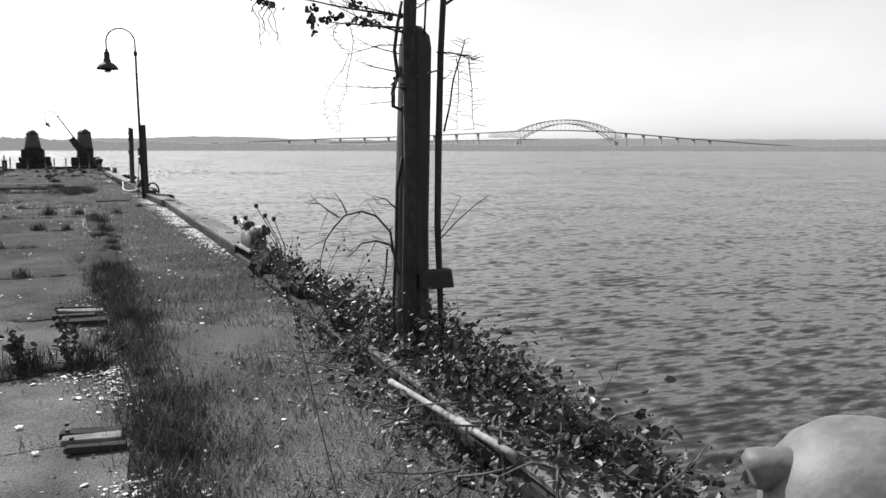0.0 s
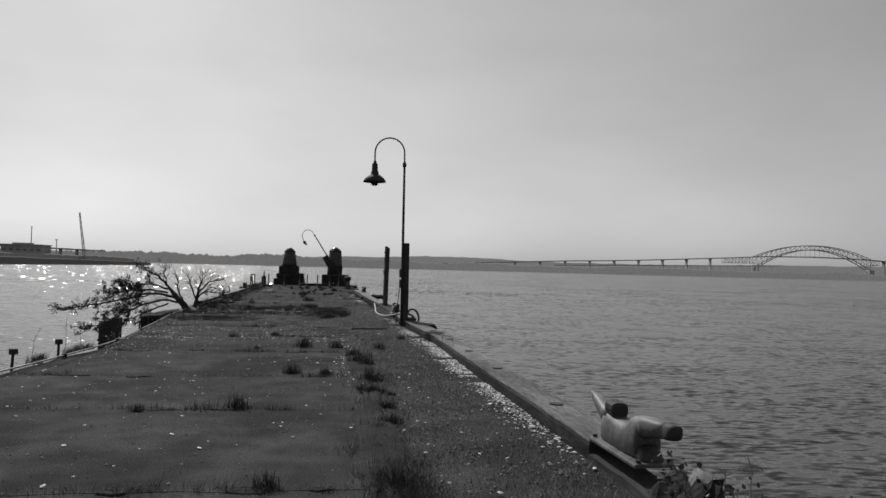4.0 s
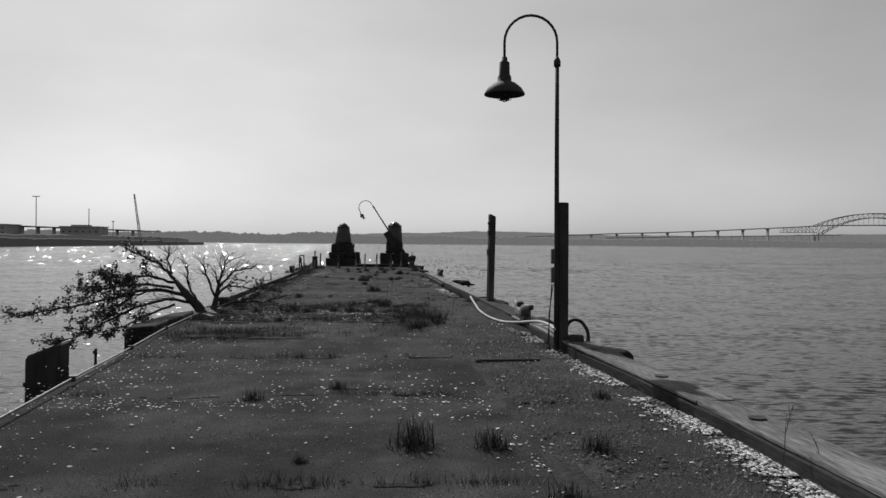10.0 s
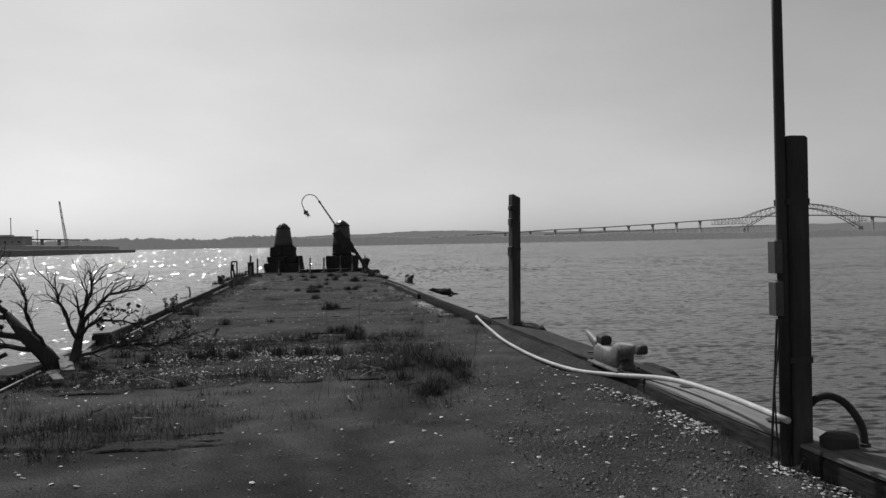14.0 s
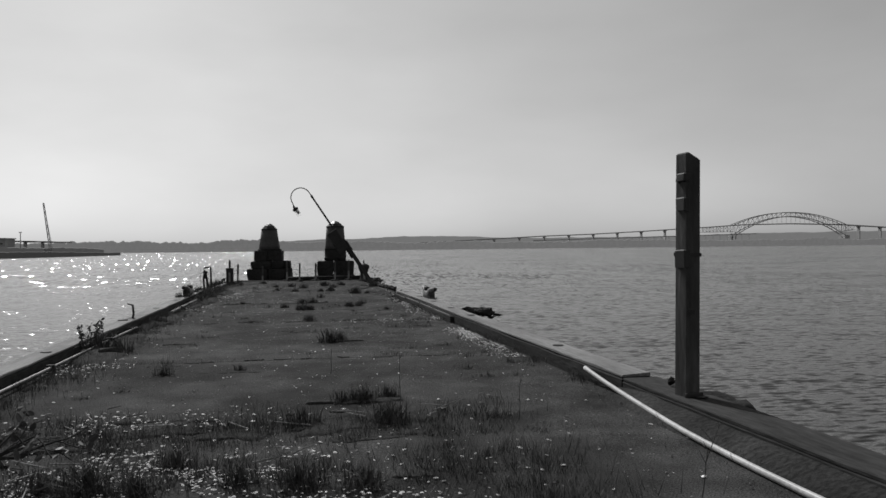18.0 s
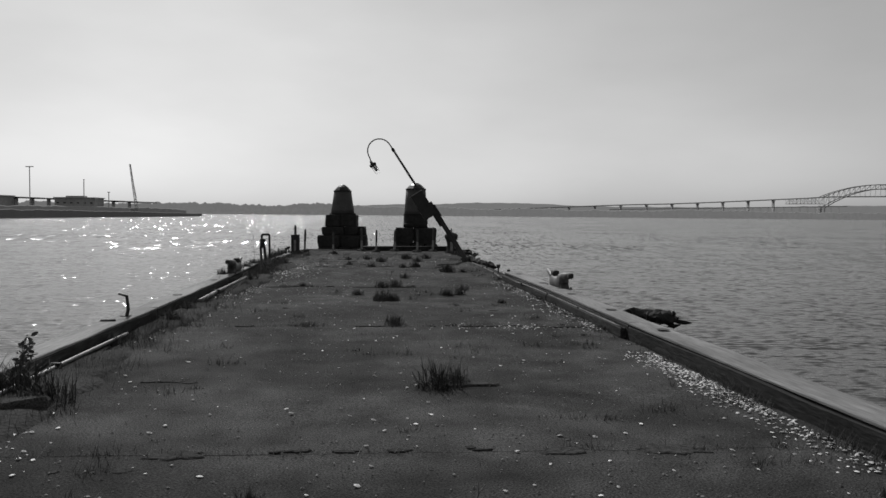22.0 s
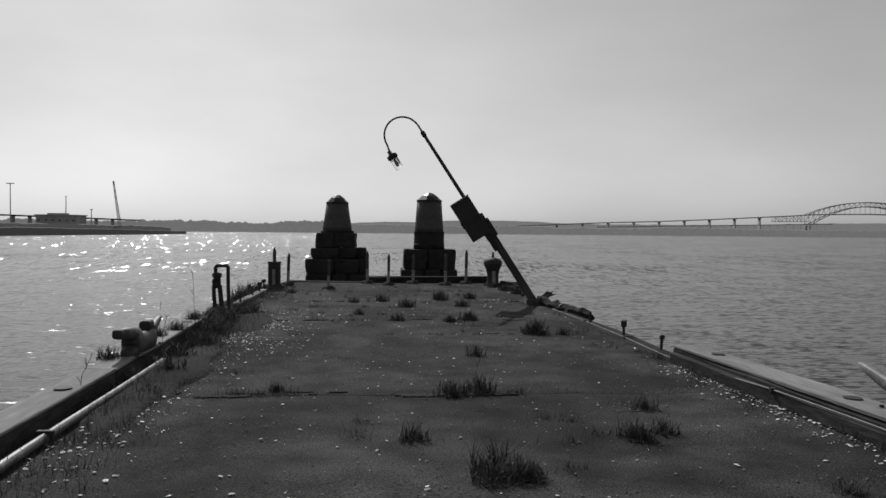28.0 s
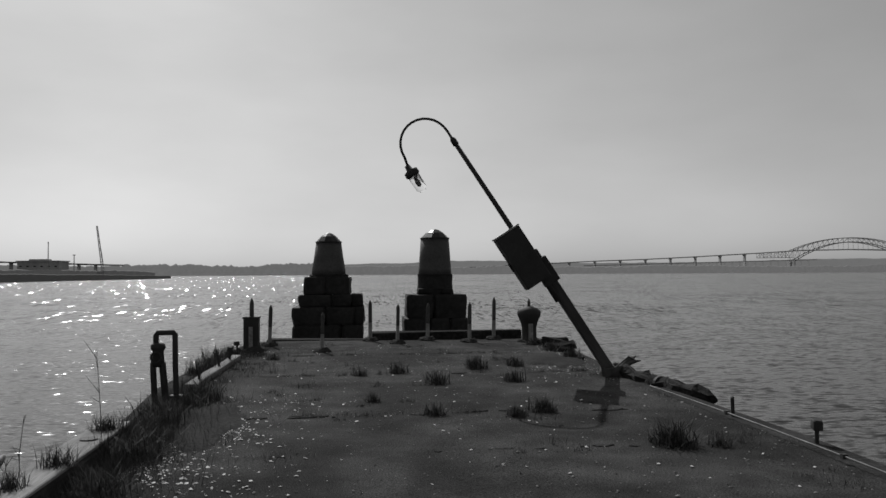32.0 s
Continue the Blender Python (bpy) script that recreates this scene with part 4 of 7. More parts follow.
part("side_stub", roughen(Shape().tube([(-0.17, 0, 0.4), (-0.22, 0, 0.41), (-0.27, 0, 0.415), (-0.3, 0, 0.415), (-0.325, 0, 0.415), (-0.335, 0, 0.41)], [0.068, 0.06, 0.056, 0.058, 0.055, 0.04], 20), 9, 0.012), M_PALE, ob, "short pale stub with a flaking end", True)
part("base_plate", Shape().lathe([(0.0, -0.12), (0.33, -0.12), (0.33, 0.03), (0.28, 0.05), (0.0, 0.05)], 24), M_PALE, ob)


# ---- fender logs, pipes and cables along the right edge ----
def log(x0, y0, z0, x1, y1, z1, r, label, rings=3, wild=0.0, splinters=7):
    ob = thing("fender_log", (x0, y0, z0), label, "log", "fender logs")
    d = Vector((x1 - x0, y1 - y0, z1 - z0))
    pts = [d * (i / 14) for i in range(15)]
    s = Shape().tube(pts, [r * (0.6 if i in (0, 14) else 0.9 if i in (1, 13) else 1 + (0.1 if splinters else 0.02) * math.sin(i * 2.1)) for i in range(15)], 18)
    part("trunk", roughen(roughen(roughen(s, 4, 0.05 if splinters else 0.02), 11, (0.03 if splinters else 0.008) + wild * 0.4), 5.5, wild), M_LOG, ob, smooth=not wild)
    rq = random.Random(int(y0 * 10))
    side = d.orthogonal().normalized()
    for k in range(splinters):
        u = rq.choice([0.0, 0.97, rq.uniform(0.1, 0.9)])
        side.rotate(Matrix.Rotation(rq.uniform(0.6, 1.6), 3, d).to_quaternion())
        a = d * u + side * r * 0.8
        e = a + d.normalized() * rq.uniform(-0.22, 0.22) + side * rq.uniform(0.0, 0.05)
        part("splinter", roughen(Shape().tube([a, (a + e) / 2 + side * 0.02, e], [0.035, 0.03, 0.006], 5), 12, 0.02), M_LOG, ob)
    for k in range(rings):
        u = (k + 0.6) / (rings + 0.2)
        part("iron_band", Shape().tube([d * (u - 0.012), d * (u + 0.012)], r * 1.05, 14), M_IRON, ob)
    return ob


log(3.83, 21.95, 0.05, 4.2, 21.42, 0.06, 0.12, "dark smooth rounded timber fender log outside the curb", 0, splinters=0)
log(3.84, 25.95, 0.06, 3.93, 25.38, 0.04, 0.14, "short dark timber fender log beside a cleat", 0, splinters=0)
log(3.5, 30.7, 0.12, 3.82, 29.75, 0.08, 0.09, "dark splintered log at the foot of the pole", 1)
log(3.3, 40.62, 0.05, 3.93, 40.14, 0.07, 0.095, "dark splintered fender log hanging over the curb", 1, 0.05)
log(2.45, 54.5, 0.03, 2.95, 52.4, -0.04, 0.115, "broken dark timber log beside the leaning lamp", 1, 0.07)


def run(name, pts, r, mtl, label, category="pipe", n=8):
    ob = tagged(new(name), label, category)
    ob.location = pts[0]
    q = [Vector(p) - Vector(pts[0]) for p in pts]
    fine = []
    for i in range(len(q) - 1):
        a, b, c, d = q[max(0, i - 1)], q[i], q[i + 1], q[min(len(q) - 1, i + 2)]
        for t in (0, 0.25, 0.5, 0.75):
            fine.append(0.5 * ((2 * b) + (c - a) * t + (2 * a - 5 * b + 4 * c - d) * t * t + (3 * b - a - 3 * c + d) * t ** 3))
    fine.append(q[-1])
    part("run", Shape().tube(fine, r, n), mtl, ob, smooth=True)
    return ob, q


def clips(ob, q, every, r):
    for p in q[1:-1:every]:
        part("clip", Shape().box(p.x - r * 1.5, p.x + r * 1.5, p.y - 0.02, p.y + 0.02, p.z - r * 1.4, p.z + r * 1.3), M_IRON, ob)


E_ = right_edge
ob, q = run("white_conduit", [(3.40, 22.5, 0.34), (3.54, 23.6, 0.29), (3.54, 24.6, 0.24), (3.38, 25.6, 0.12), (3.2, 26.4, 0.05), (3.07, 27.6, 0.03), (3.05, 29.2, 0.03), (3.1, 30.4, 0.05), (3.12, 31.37, 0.1), (3.13, 32.0, 0.15)], 0.024, M_CONDUIT, "pale plastic conduit sagging along the timber curb", "pipe")

ob, q = run("edge_pipe", [(E_(y) - (0.05 if y < 47 else 0.03), y, 0.132 if y < 47 else 0.05) for y in range(39, 55, 2)], 0.008, M_CAST, "thin worn metal pipe along the deck edge", "pipe")
clips(ob, q, 1, 0.015)
ob, q = run("rubber_hose", [(3.58, 22.6, 0.14), (3.61, 22.62, 0.37), (3.7, 22.58, 0.47), (3.81, 22.52, 0.44), (3.885, 22.45, 0.3), (3.875, 22.4, 0.14)], 0.026, M_RUBBER, "black rubber hose looped over the pier edge", "hose")
part("coupling", roughen(Shape().box(0.02, 0.24, -0.26, -0.12, 0.02, 0.13, c=0.03), 8, 0.02), M_IRON, ob, "dark iron coupling block")
for p in (q[0], q[-1]):
    part("hose_end", Shape().tube([p + Vector((0, 0, -0.04)), p + Vector((0, 0, 0.05))], 0.036, 10), M_IRON, ob)
ob, q = run("edge_pipe", [(left_edge(y) + 0.02, y, 0.07) for y in (12.5, 15, 17.5, 20, 22.5, 25, 27.8)], 0.013, M_STEEL, "pale metal pipe rail along the pier edge", "pipe")
clips(ob, q, 1, 0.023)
ob, q = run("edge_pipe", [(left_edge(y) + 0.1, y, 0.06) for y in (31.5, 34, 37, 39)], 0.02, M_STEEL, "thin pale metal pipe beside the low curb", "pipe")
clips(ob, q, 1, 0.03)
ob, q = run("edge_pipe", [(left_edge(y) + 0.14, y, 0.05) for y in (42.5, 44, 45.5, 47.2)], 0.035, M_STEEL, "thick pale metal pipe lying beside the low curb", "pipe")
clips(ob, q, 2, 0.037)
ob, q = run("broken_pipe", [(3.79, 1.87, 0.15), (3.82, 1.45, 0.16), (3.85, 1.0, 0.17), (3.885, 0.54, 0.18)], 0.018, M_STAKE_PALE, "broken pale pipe lying among ivy by the curb", "pipe")
part("joint_sleeve", Shape().tube([q[2] + Vector((0, 0.06, 0)), q[2] - Vector((0, 0.06, 0))], 0.025, 10), M_STAKE_PALE, ob)


def spike(x, y, z, h, w, label):
    ob = thing("iron_spike", pose(x, y, z, R.uniform(-5, 5), R.uniform(-5, 5), R.uniform(0, 90)), label, "spike", "iron spikes")
    part("shank", Shape().tube([(0, 0, -0.05), (0, 0, h)], 0.02, 8), M_IRON, ob)
    part("head", roughen(Shape().box(-w, w, -w * 0.7, w * 0.7, h - 0.01, h + w * 1.3, c=0.012), 9, 0.01), M_IRON, ob)
    return ob


spike(2.74, 49.75, 0.0, 0.13, 0.06, "rusty iron spike with a block head on the edge")
spike(2.6, 51.1, 0.0, 0.16, 0.03, "thin rusty iron spike standing in the deck edge")
spike(2.78, 48.3, 0.0, 0.13, 0.035, "thin rusty iron spike standing in the deck edge")
spike(-2.72, 14.0, 0.0, 0.2, 0.055, "rusty iron spike with a broad head on the edge")
spike(-2.62, 15.5, 0.0, 0.2, 0.055, "rusty iron spike with a broad head on the edge")
for xx, yy, w in ((-3.76, 55.8, 0.022), (-3.76, 56.7, 0.05), (-3.8, 57.8, 0.05), (-3.74, 54.2, 0.022)):
    spike(xx, yy, 0.0, 0.24, w, "thin rusty iron spike standing in the deck edge")


# ---- stakes and posts at the pier end ----
def stake(x, y, h, r, label):
    ob = thing("marker_stake", pose(x, y, 0, R.uniform(-1.5, 1.5), R.uniform(-1.5, 1.5), R.uniform(0, 60)), label, "stake", "marker stakes")
    part("lower_shaft", Shape().box(-r, r, -r, r, -0.02, h * 0.45, c=0.008), M_STAKE_PALE, ob, "pale painted lower half")
    s = Shape().box(-r, r, -r, r, h * 0.45, h * 0.9, c=0.008)
    part("upper_shaft", s, M_STAKE, ob)
    part("point", Shape().lathe([(0.0, h * 0.88), (r * 1.05, h * 0.88), (r * 1.1, h * 0.92), (0.006, h), (0.0, h)], 8), M_STAKE, ob)
    part("footing", roughen(Shape().lathe([(0.0, -0.02), (0.2, -0.02), (0.19, 0.03), (0.12, 0.08), (0.0, 0.09)], 10), 5, 0.05), M_DIRT, ob, "lump of dark concrete at the foot")
    return ob


for x, y, h in ((-3.5, 60.1, 0.9), (-2.28, 58.6, 0.8), (-1.31, 60.95, 0.95), (-0.71, 60.2, 0.88), (0.02, 60.95, 0.87), (0.92, 60.3, 0.91), (1.58, 60.95, 1.0)):
    stake(x, y, h, 0.035, "pointed two-tone marker stake in a concrete lump")
post = thing("square_post", (-3.72, 59.0, 0), "dark square steel post with a pointed stake inside", "post")
part("casing", Shape().box(-0.15, 0.15, -0.13, 0.13, 0, 0.68, c=0.02), M_IRON, post)
part("casing_rim", Shape().box(-0.165, 0.165, -0.145, 0.145, 0.66, 0.7, c=0.01), M_IRON, post)
part("inner_stake", Shape().lathe([(0.0, 0.0), (0.045, 0.0), (0.045, 0.98), (0.006, 1.08), (0.0, 1.08)], 8, pose(0, 0, 0)), M_STAKE, post)
part("face_stripe", Shape().box(-0.04, 0.04, -0.146, -0.131, 0.04, 0.5), M_STAKE_PALE, post)
part("footing", roughen(Shape().lathe([(0.0, -0.02), (0.3, -0.02), (0.27, 0.06), (0.18, 0.09), (0.0, 0.1)], 12), 5, 0.06), M_DIRT, post)

ob = thing("bollard", (2.27, 60.2, 0), "dark iron bollard with a bulging rounded head", "bollard")
part("shaft", Shape().lathe([(0.0, -0.02), (0.2, -0.02), (0.19, 0.06), (0.17, 0.1), (0.165, 0.32), (0.2, 0.46), (0.265, 0.6), (0.27, 0.68), (0.2, 0.76), (0.08, 0.8), (0.0, 0.8)], 20), M_IRON, ob, smooth=True)
part("stake", Shape().lathe([(0.0, 0.75), (0.035, 0.75), (0.035, 0.9), (0.004, 0.98), (0.0, 0.98)], 8), M_STAKE, ob)
part("face_plate", Shape().box(-0.05, 0.05, -0.205, -0.16, 0.04, 0.42, c=0.008), M_STAKE_PALE, ob, "pale plate on the shaft")
part("footing", roughen(Shape().lathe([(0.0, -0.02), (0.3, -0.02), (0.26, 0.05), (0.0, 0.06)], 12), 5, 0.05), M_DIRT, ob)

# standpipe frame on the left edge
ob = thing("standpipe", pose(-3.735, 52.4, -0.02, 0, 0, 4), "rusty iron standpipe with a valve and bent return pipe", "standpipe")
part("leg", Shape().tube([(-0.12, 0, -0.1), (-0.15, 0, 0.45), (-0.15, 0, 0.55)], 0.035, 10), M_IRON, ob, smooth=True)
part("leg", Shape().tube([(0.02, 0, -0.2), (-0.04, 0, 0.45), (-0.05, 0, 0.55)], 0.04, 10), M_IRON, ob, smooth=True)
part("valve_body", roughen(Shape().lathe([(0.0, 0.5), (0.06, 0.5), (0.07, 0.56), (0.06, 0.68), (0.085, 0.72), (0.08, 0.76), (0.045, 0.78), (0.0, 0.79)], 16, pose(-0.1, 0, 0)), 7, 0.015), M_IRON, ob, smooth=True)
part("return_pipe", Shape().tube([(-0.12, 0, 0.7), (-0.12, 0, 0.87), (-0.105, 0, 0.9), (0.08, 0, 0.9), (0.095, 0, 0.88), (0.1, 0, 0.5), (0.11, 0.02, 0.12), (0.06, 0.02, 0.0)], 0.033, 10), M_IRON, ob, smooth=True)
part("flange", Shape().lathe([(0.0, 0.12), (0.075, 0.12), (0.075, 0.16), (0.0, 0.16)], 12, pose(0.108, 0.02, 0)), M_IRON, ob)
part("handwheel", Shape().tube([(0.06 * math.cos(a) - 0.1, -0.1, 0.62 + 0.06 * math.sin(a)) for a in (math.pi * k / 6 for k in range(13))], 0.012, 6), M_IRON, ob)

# claw of splintered timber at the leaning lamp's foot
ob = thing("splintered_stump", (2.32, 54.45, 0), "splintered dark timber stump at the leaning lamp's foot", "stump")
part("stump", roughen(Shape().box(-0.16, 0.16, -0.14, 0.16, -0.03, 0.12, c=0.02), 5, 0.06), M_PILE, ob)
for k in range(5):
    a = R.uniform(-0.5, 0.9)
    part("splinter", Shape().tube([(0.05, R.uniform(-0.1, 0.1), 0.05), (0.2 + 0.1 * math.cos(a), R.uniform(-0.1, 0.1), 0.14 + 0.05 * k * 0.6), (0.35 + R.uniform(0, 0.1), R.uniform(-0.1, 0.1), 0.18 + R.uniform(0, 0.14))], [0.05, 0.035, 0.008], 6), M_PILE, ob)


# ---- pilings and planks on the left side ----
def piling(x, y, top, w, label, name="timber_piling", square=True, slant=0.0):
    ob = thing(name, (x, y, WATER_Z - 0.6), label, "piling", "old pilings")
    h = top - WATER_Z + 0.6
    if square:
        s = Shape().box(-w, w, -w * 0.8, w * 0.8, 0, h, c=0.03)
        s.v = [(x + 0.03 * (z / h - 1), y, z + slant * x / w * (z > h * 0.8)) for x, y, z in s.v]
    else:
        s = Shape().lathe([(0.0, 0), (w, 0), (w * 0.97, h * 0.5), (w * 0.94, h - 0.06), (w * 0.75, h), (0.0, h)], 14)
    part("shaft", roughen(s, 3, 0.04), M_PILE, ob)
    part("iron_strap", Shape().box(-w * 1.04, w * 1.04, -w * 0.84, w * 0.84, h - 0.5, h - 0.44) if square else Shape().lathe([(0.0, h - 0.5), (w, h - 0.5), (w, h - 0.44), (0.0, h - 0.44)], 14), M_IRON, ob)
    return ob


piling(-3.8, 22.45, 0.06, 0.235, "thick dark square timber piling beside the pier", slant=0.1)
crib = thing("timber_crib", (-3.82, 27.95, WATER_Z - 0.6), "broad dark timber crib beside the pier under a shrub", "crib")
for k in range(4):
    part("crib_timber", roughen(Shape().box(-0.31 + 0.01 * k, 0.31, -1.5, 1.5, 1.25 + 0.4 * k, 1.64 + 0.4 * k - (0.1 if k == 3 else 0), c=0.03), 3, 0.08), M_LOG, crib)
for dy in (-1.3, 1.2):
    part("crib_pile", roughen(Shape().lathe([(0.0, 0.0), (0.16, 0.0), (0.15, 2.7), (0.0, 2.72)], 12, pose(-0.12, dy, 0)), 3, 0.04), M_PILE, crib)
for x, y in ((-3.3, 24.1), (-3.06, 22.2)):
    ob = thing("iron_rod", (x, y, -0.65), "thin upright iron rod at the pier edge", "rod", "iron rods")
    part("rod", Shape().tube([(0, 0, 0), (0.01, 0, 0.75)], 0.02, 6), M_IRON, ob)
    part("nut", Shape().lathe([(0.0, 0.68), (0.03, 0.68), (0.03, 0.72), (0.0, 0.72)], 6), M_IRON, ob)
for x, y, a, ln, w in ((-3.2, 30.1, 8, 1.1, 0.09), (-3.0, 29.4, 14, 0.9, 0.12), (-3.35, 30.6, 3, 1.6, 0.07), (-2.95, 28.4, 20, 1.2, 0.16), (-3.3, 29.2, -6, 0.8, 0.1), (-2.75, 27.4, 25, 0.7, 0.12), (2.03, 5.22, 84, 0.34, 0.07), (2.1, 4.9, 88, 0.4, 0.09), (2.08, 5.38, 86, 0.38, 0.1), (2.05, 5.53, 85, 0.36, 0.05), (2.2, 1.92, 84, 0.28, 0.07), (2.2, 2.02, 82, 0.3, 0.07), (2.22, 1.82, 86, 0.28, 0.05)):
    ob = thing("loose_plank", pose(x, y, 0.02 + R.uniform(0, 0.03), R.uniform(-1, 2), R.uniform(-6, 6), a), "weathered loose plank lying on the pier deck", "plank", "loose planks")
    part("board", roughen(Shape().box(-w / 2, w / 2, -ln / 2, ln / 2, 0 if y > 6 else -0.03, 0.045 if y > 6 else 0.005, c=0.006), 4, 0.02), M_TIMBER if y > 6 or y in (5.38, 1.92) else M_CURB_SIDE, ob)
    part("nail", Shape().lathe([(0.0, 0.04), (0.012, 0.04), (0.012, 0.055), (0.0, 0.055)], 6, pose(0, ln * 0.4, 0)), M_IRON, ob)
ob = thing("timber_sill", pose(2.58, 21.62, -0.045, 0, 0, -88), "half-buried dark timber sill lying across the gravel strip", "timber")
part("sill", roughen(Shape().box(-0.05, 0.05, -0.44, 0.44, 0.0, 0.075, c=0.012), 4, 0.03), M_CURB_SIDE, ob)
# bent iron hooks on the left edge
for x, y, h, lx in ((-3.42, 39.6, 0.42, 0.16), (-3.5, 39.2, 0.16, -0.3), (-3.46, 38.9, 0.1, -0.5)):
    ob = thing("bent_iron_bar", (x, y, 0.02), "rusty bent iron bar sticking out of the curb", "bar", "bent iron bars")
    part("bar", Shape().tube([(0, 0, 0), (lx * 0.3, 0.03, h * 0.6), (lx * 0.2, 0.03, h), (-lx * 0.4, 0.0, h * 1.08)], [0.022, 0.022, 0.02, 0.012], 7), M_IRON, ob, smooth=True)
    part("eye", Shape().tube([(0.04 * math.cos(a), 0, 0.03 + 0.04 * math.sin(a)) for a in (math.pi * k / 5 for k in range(11))], 0.012, 6), M_IRON, ob)
ob = thing("stone_block", pose(-2.78, 35.6, 0, 0, 0, 20), "small grey stone block lying on the deck", "block")
part("stone", roughen(Shape().box(-0.16, 0.16, -0.1, 0.1, -0.01, 0.1, c=0.025), 6, 0.03), M_SLAB_MID, ob)


# ---- plants ----
def branch(sh, p, d, length, r, rnd, depth, tips, bend=0.35, split=3, up=0.1, min_r=0.003):
    """A limb that bends, tapers and divides; tips collects where leaves may grow."""
    pts, rad = [Vector(p)], [r]
    d = Vector(d).normalized()
    seg = 8
    kids = []
    for i in range(seg):
        d = (d + Vector((rnd.uniform(-1, 1), rnd.uniform(-1, 1), rnd.uniform(-1, 1) + up)) * bend * 0.4).normalized()
        pts.append(pts[-1] + d * length / seg)
        rad.append(max(min_r, r * (1 - 0.62 * (i + 1) / seg)))
        if depth and i >= 2:
            kids.append((pts[-1].copy(), d.copy(), rad[-1]))
        if depth <= 1:
            tips.append((pts[-1].copy(), d.copy()))
    sh.tube(pts, rad, 7 if r > 0.03 else 5 if r > 0.008 else 4)
    if depth:
        for _ in range(split):
            q, e, rr = kids[rnd.randrange(len(kids))]
            side = e.orthogonal().normalized()
            side.rotate(Matrix.Rotation(rnd.uniform(0, 6.283), 3, e).to_quaternion())
            branch(sh, q, e + side * rnd.uniform(0.6, 1.3), length * rnd.uniform(0.4, 0.7), max(min_r, rr * 0.6), rnd, depth - 1, tips, bend, split, up, min_r)


def leaf(sh, p, size, rnd, long=1.5, droop=0.0):
    """A leaf of two folded halves."""
    a = Vector((rnd.uniform(-1, 1), rnd.uniform(-1, 1), rnd.uniform(-0.6, 0.8) - droop)).normalized()
    b = a.orthogonal().normalized()
    b.rotate(Matrix.Rotation(rnd.uniform(0, 6.283), 3, a).to_quaternion())
    c = a.cross(b) * 0.25
    w = size * 0.42
    p = Vector(p)
    q = [p, p + a * size * 0.3 * long + b * w + c * w, p + a * size * 0.75 * long + b * w * 0.8 + c * w, p + a * size * long,
         p + a * size * 0.75 * long - b * w * 0.8 + c * w, p + a * size * 0.3 * long - b * w + c * w]
    sh.add(q, [(0, 1, 2, 3), (0, 3, 4, 5)])


# the old piling at the start with a tree and vines grown round it
pg = thing("vine_covered_piling", (4.165, 2.43, 0.0), "tall dark timber piling with an iron bracket standing in ivy", "piling")
s = Shape().lathe([(0.0, -2.6), (0.115, -2.6), (0.108, 1.0), (0.1, 2.14), (0.085, 2.22), (0.04, 2.27), (0.0, 2.27)], 18)
part("shaft", roughen(roughen(s, 3, 0.03), 11, 0.012), M_PILE, pg, smooth=True)
part("bracket_board", roughen(Shape().box(-0.02, 0.21, -0.17, -0.1, 0.6, 0.72, c=0.015), 9, 0.03), M_IRON, pg, "rusted bracket board")
part("strap", Shape().lathe([(0.0, 1.98), (0.112, 1.98), (0.112, 2.01), (0.0, 2.01)], 16), M_IRON, pg)
part("spike", Shape().tube([(-0.09, -0.1, 1.93), (0.13, -0.11, 1.99)], 0.006, 6), M_STEEL, pg, "thin pale iron spike")

rnd = random.Random(21)
tree = thing("tree", (4.09, 2.33, 0.0), "slender leafing tree growing against an old piling", "tree")
part("trunk", roughen(Shape().tube([(-0.01, 0.0, -0.1), (0.0, 0.0, 0.7), (0.01, 0.0, 1.5), (0.01, 0.0, 2.1), (0.02, 0.01, 2.5), (0.05, 0.02, 3.2), (0.07, 0.03, 4.0)], [0.05, 0.048, 0.045, 0.043, 0.04, 0.034, 0.02], 10), 6, 0.012), M_BARK, tree, smooth=True)
part("side_stem", Shape().tube([(0.24, 0.0, 0.0), (0.22, 0.0, 0.5), (0.2, 0.0, 1.0), (0.205, 0.0, 1.5), (0.22, 0.0, 2.1), (0.245, 0.0, 2.56), (0.29, 0.0, 3.4)], [0.022, 0.021, 0.023, 0.024, 0.022, 0.02, 0.012], 8), M_BARK, tree, smooth=True)
part("thin_stem", Shape().tube([(0.1, -0.02, 2.2), (0.12, -0.02, 2.6), (0.13, -0.02, 3.2)], [0.007, 0.006, 0.004], 6), M_BARK, tree, smooth=True)
s, tips = Shape(), []
for p, d, ln, r in (((0.02, 0.0, 2.24), (-0.5, 0.37, 0.02), 0.6, 0.009), ((0.02, 0.0, 2.2), (-0.42, 0.37, 0.14), 0.6, 0.008), ((0.02, 0.0, 2.3), (-0.5, 0.3, 0.12), 0.5, 0.008), ((0.02, 0.0, 2.3), (-0.75, 0.47, 0.14), 0.9, 0.009), ((0.03, 0.0, 2.42), (-0.7, 0.47, 0.1), 0.9, 0.01), ((0.25, 0.0, 2.4), (0.8, 0.2, 0.5), 0.5, 0.01)):
    branch(s, p, d, ln * 0.9, r, rnd, 0, tips, 0.16, 0, 0.0, 0.0022)
    for q, e in tips[-7:]:
        branch(s, q, e + Vector((rnd.uniform(-0.8, 0.8), rnd.uniform(-0.8, 0.8), rnd.uniform(-0.5, 0.9))), rnd.uniform(0.06, 0.14), 0.003, rnd, 0, [], 0.7, 0, 0.0, 0.0014)
part("crown_wood", s, M_BARK, tree, smooth=True)
s = Shape()
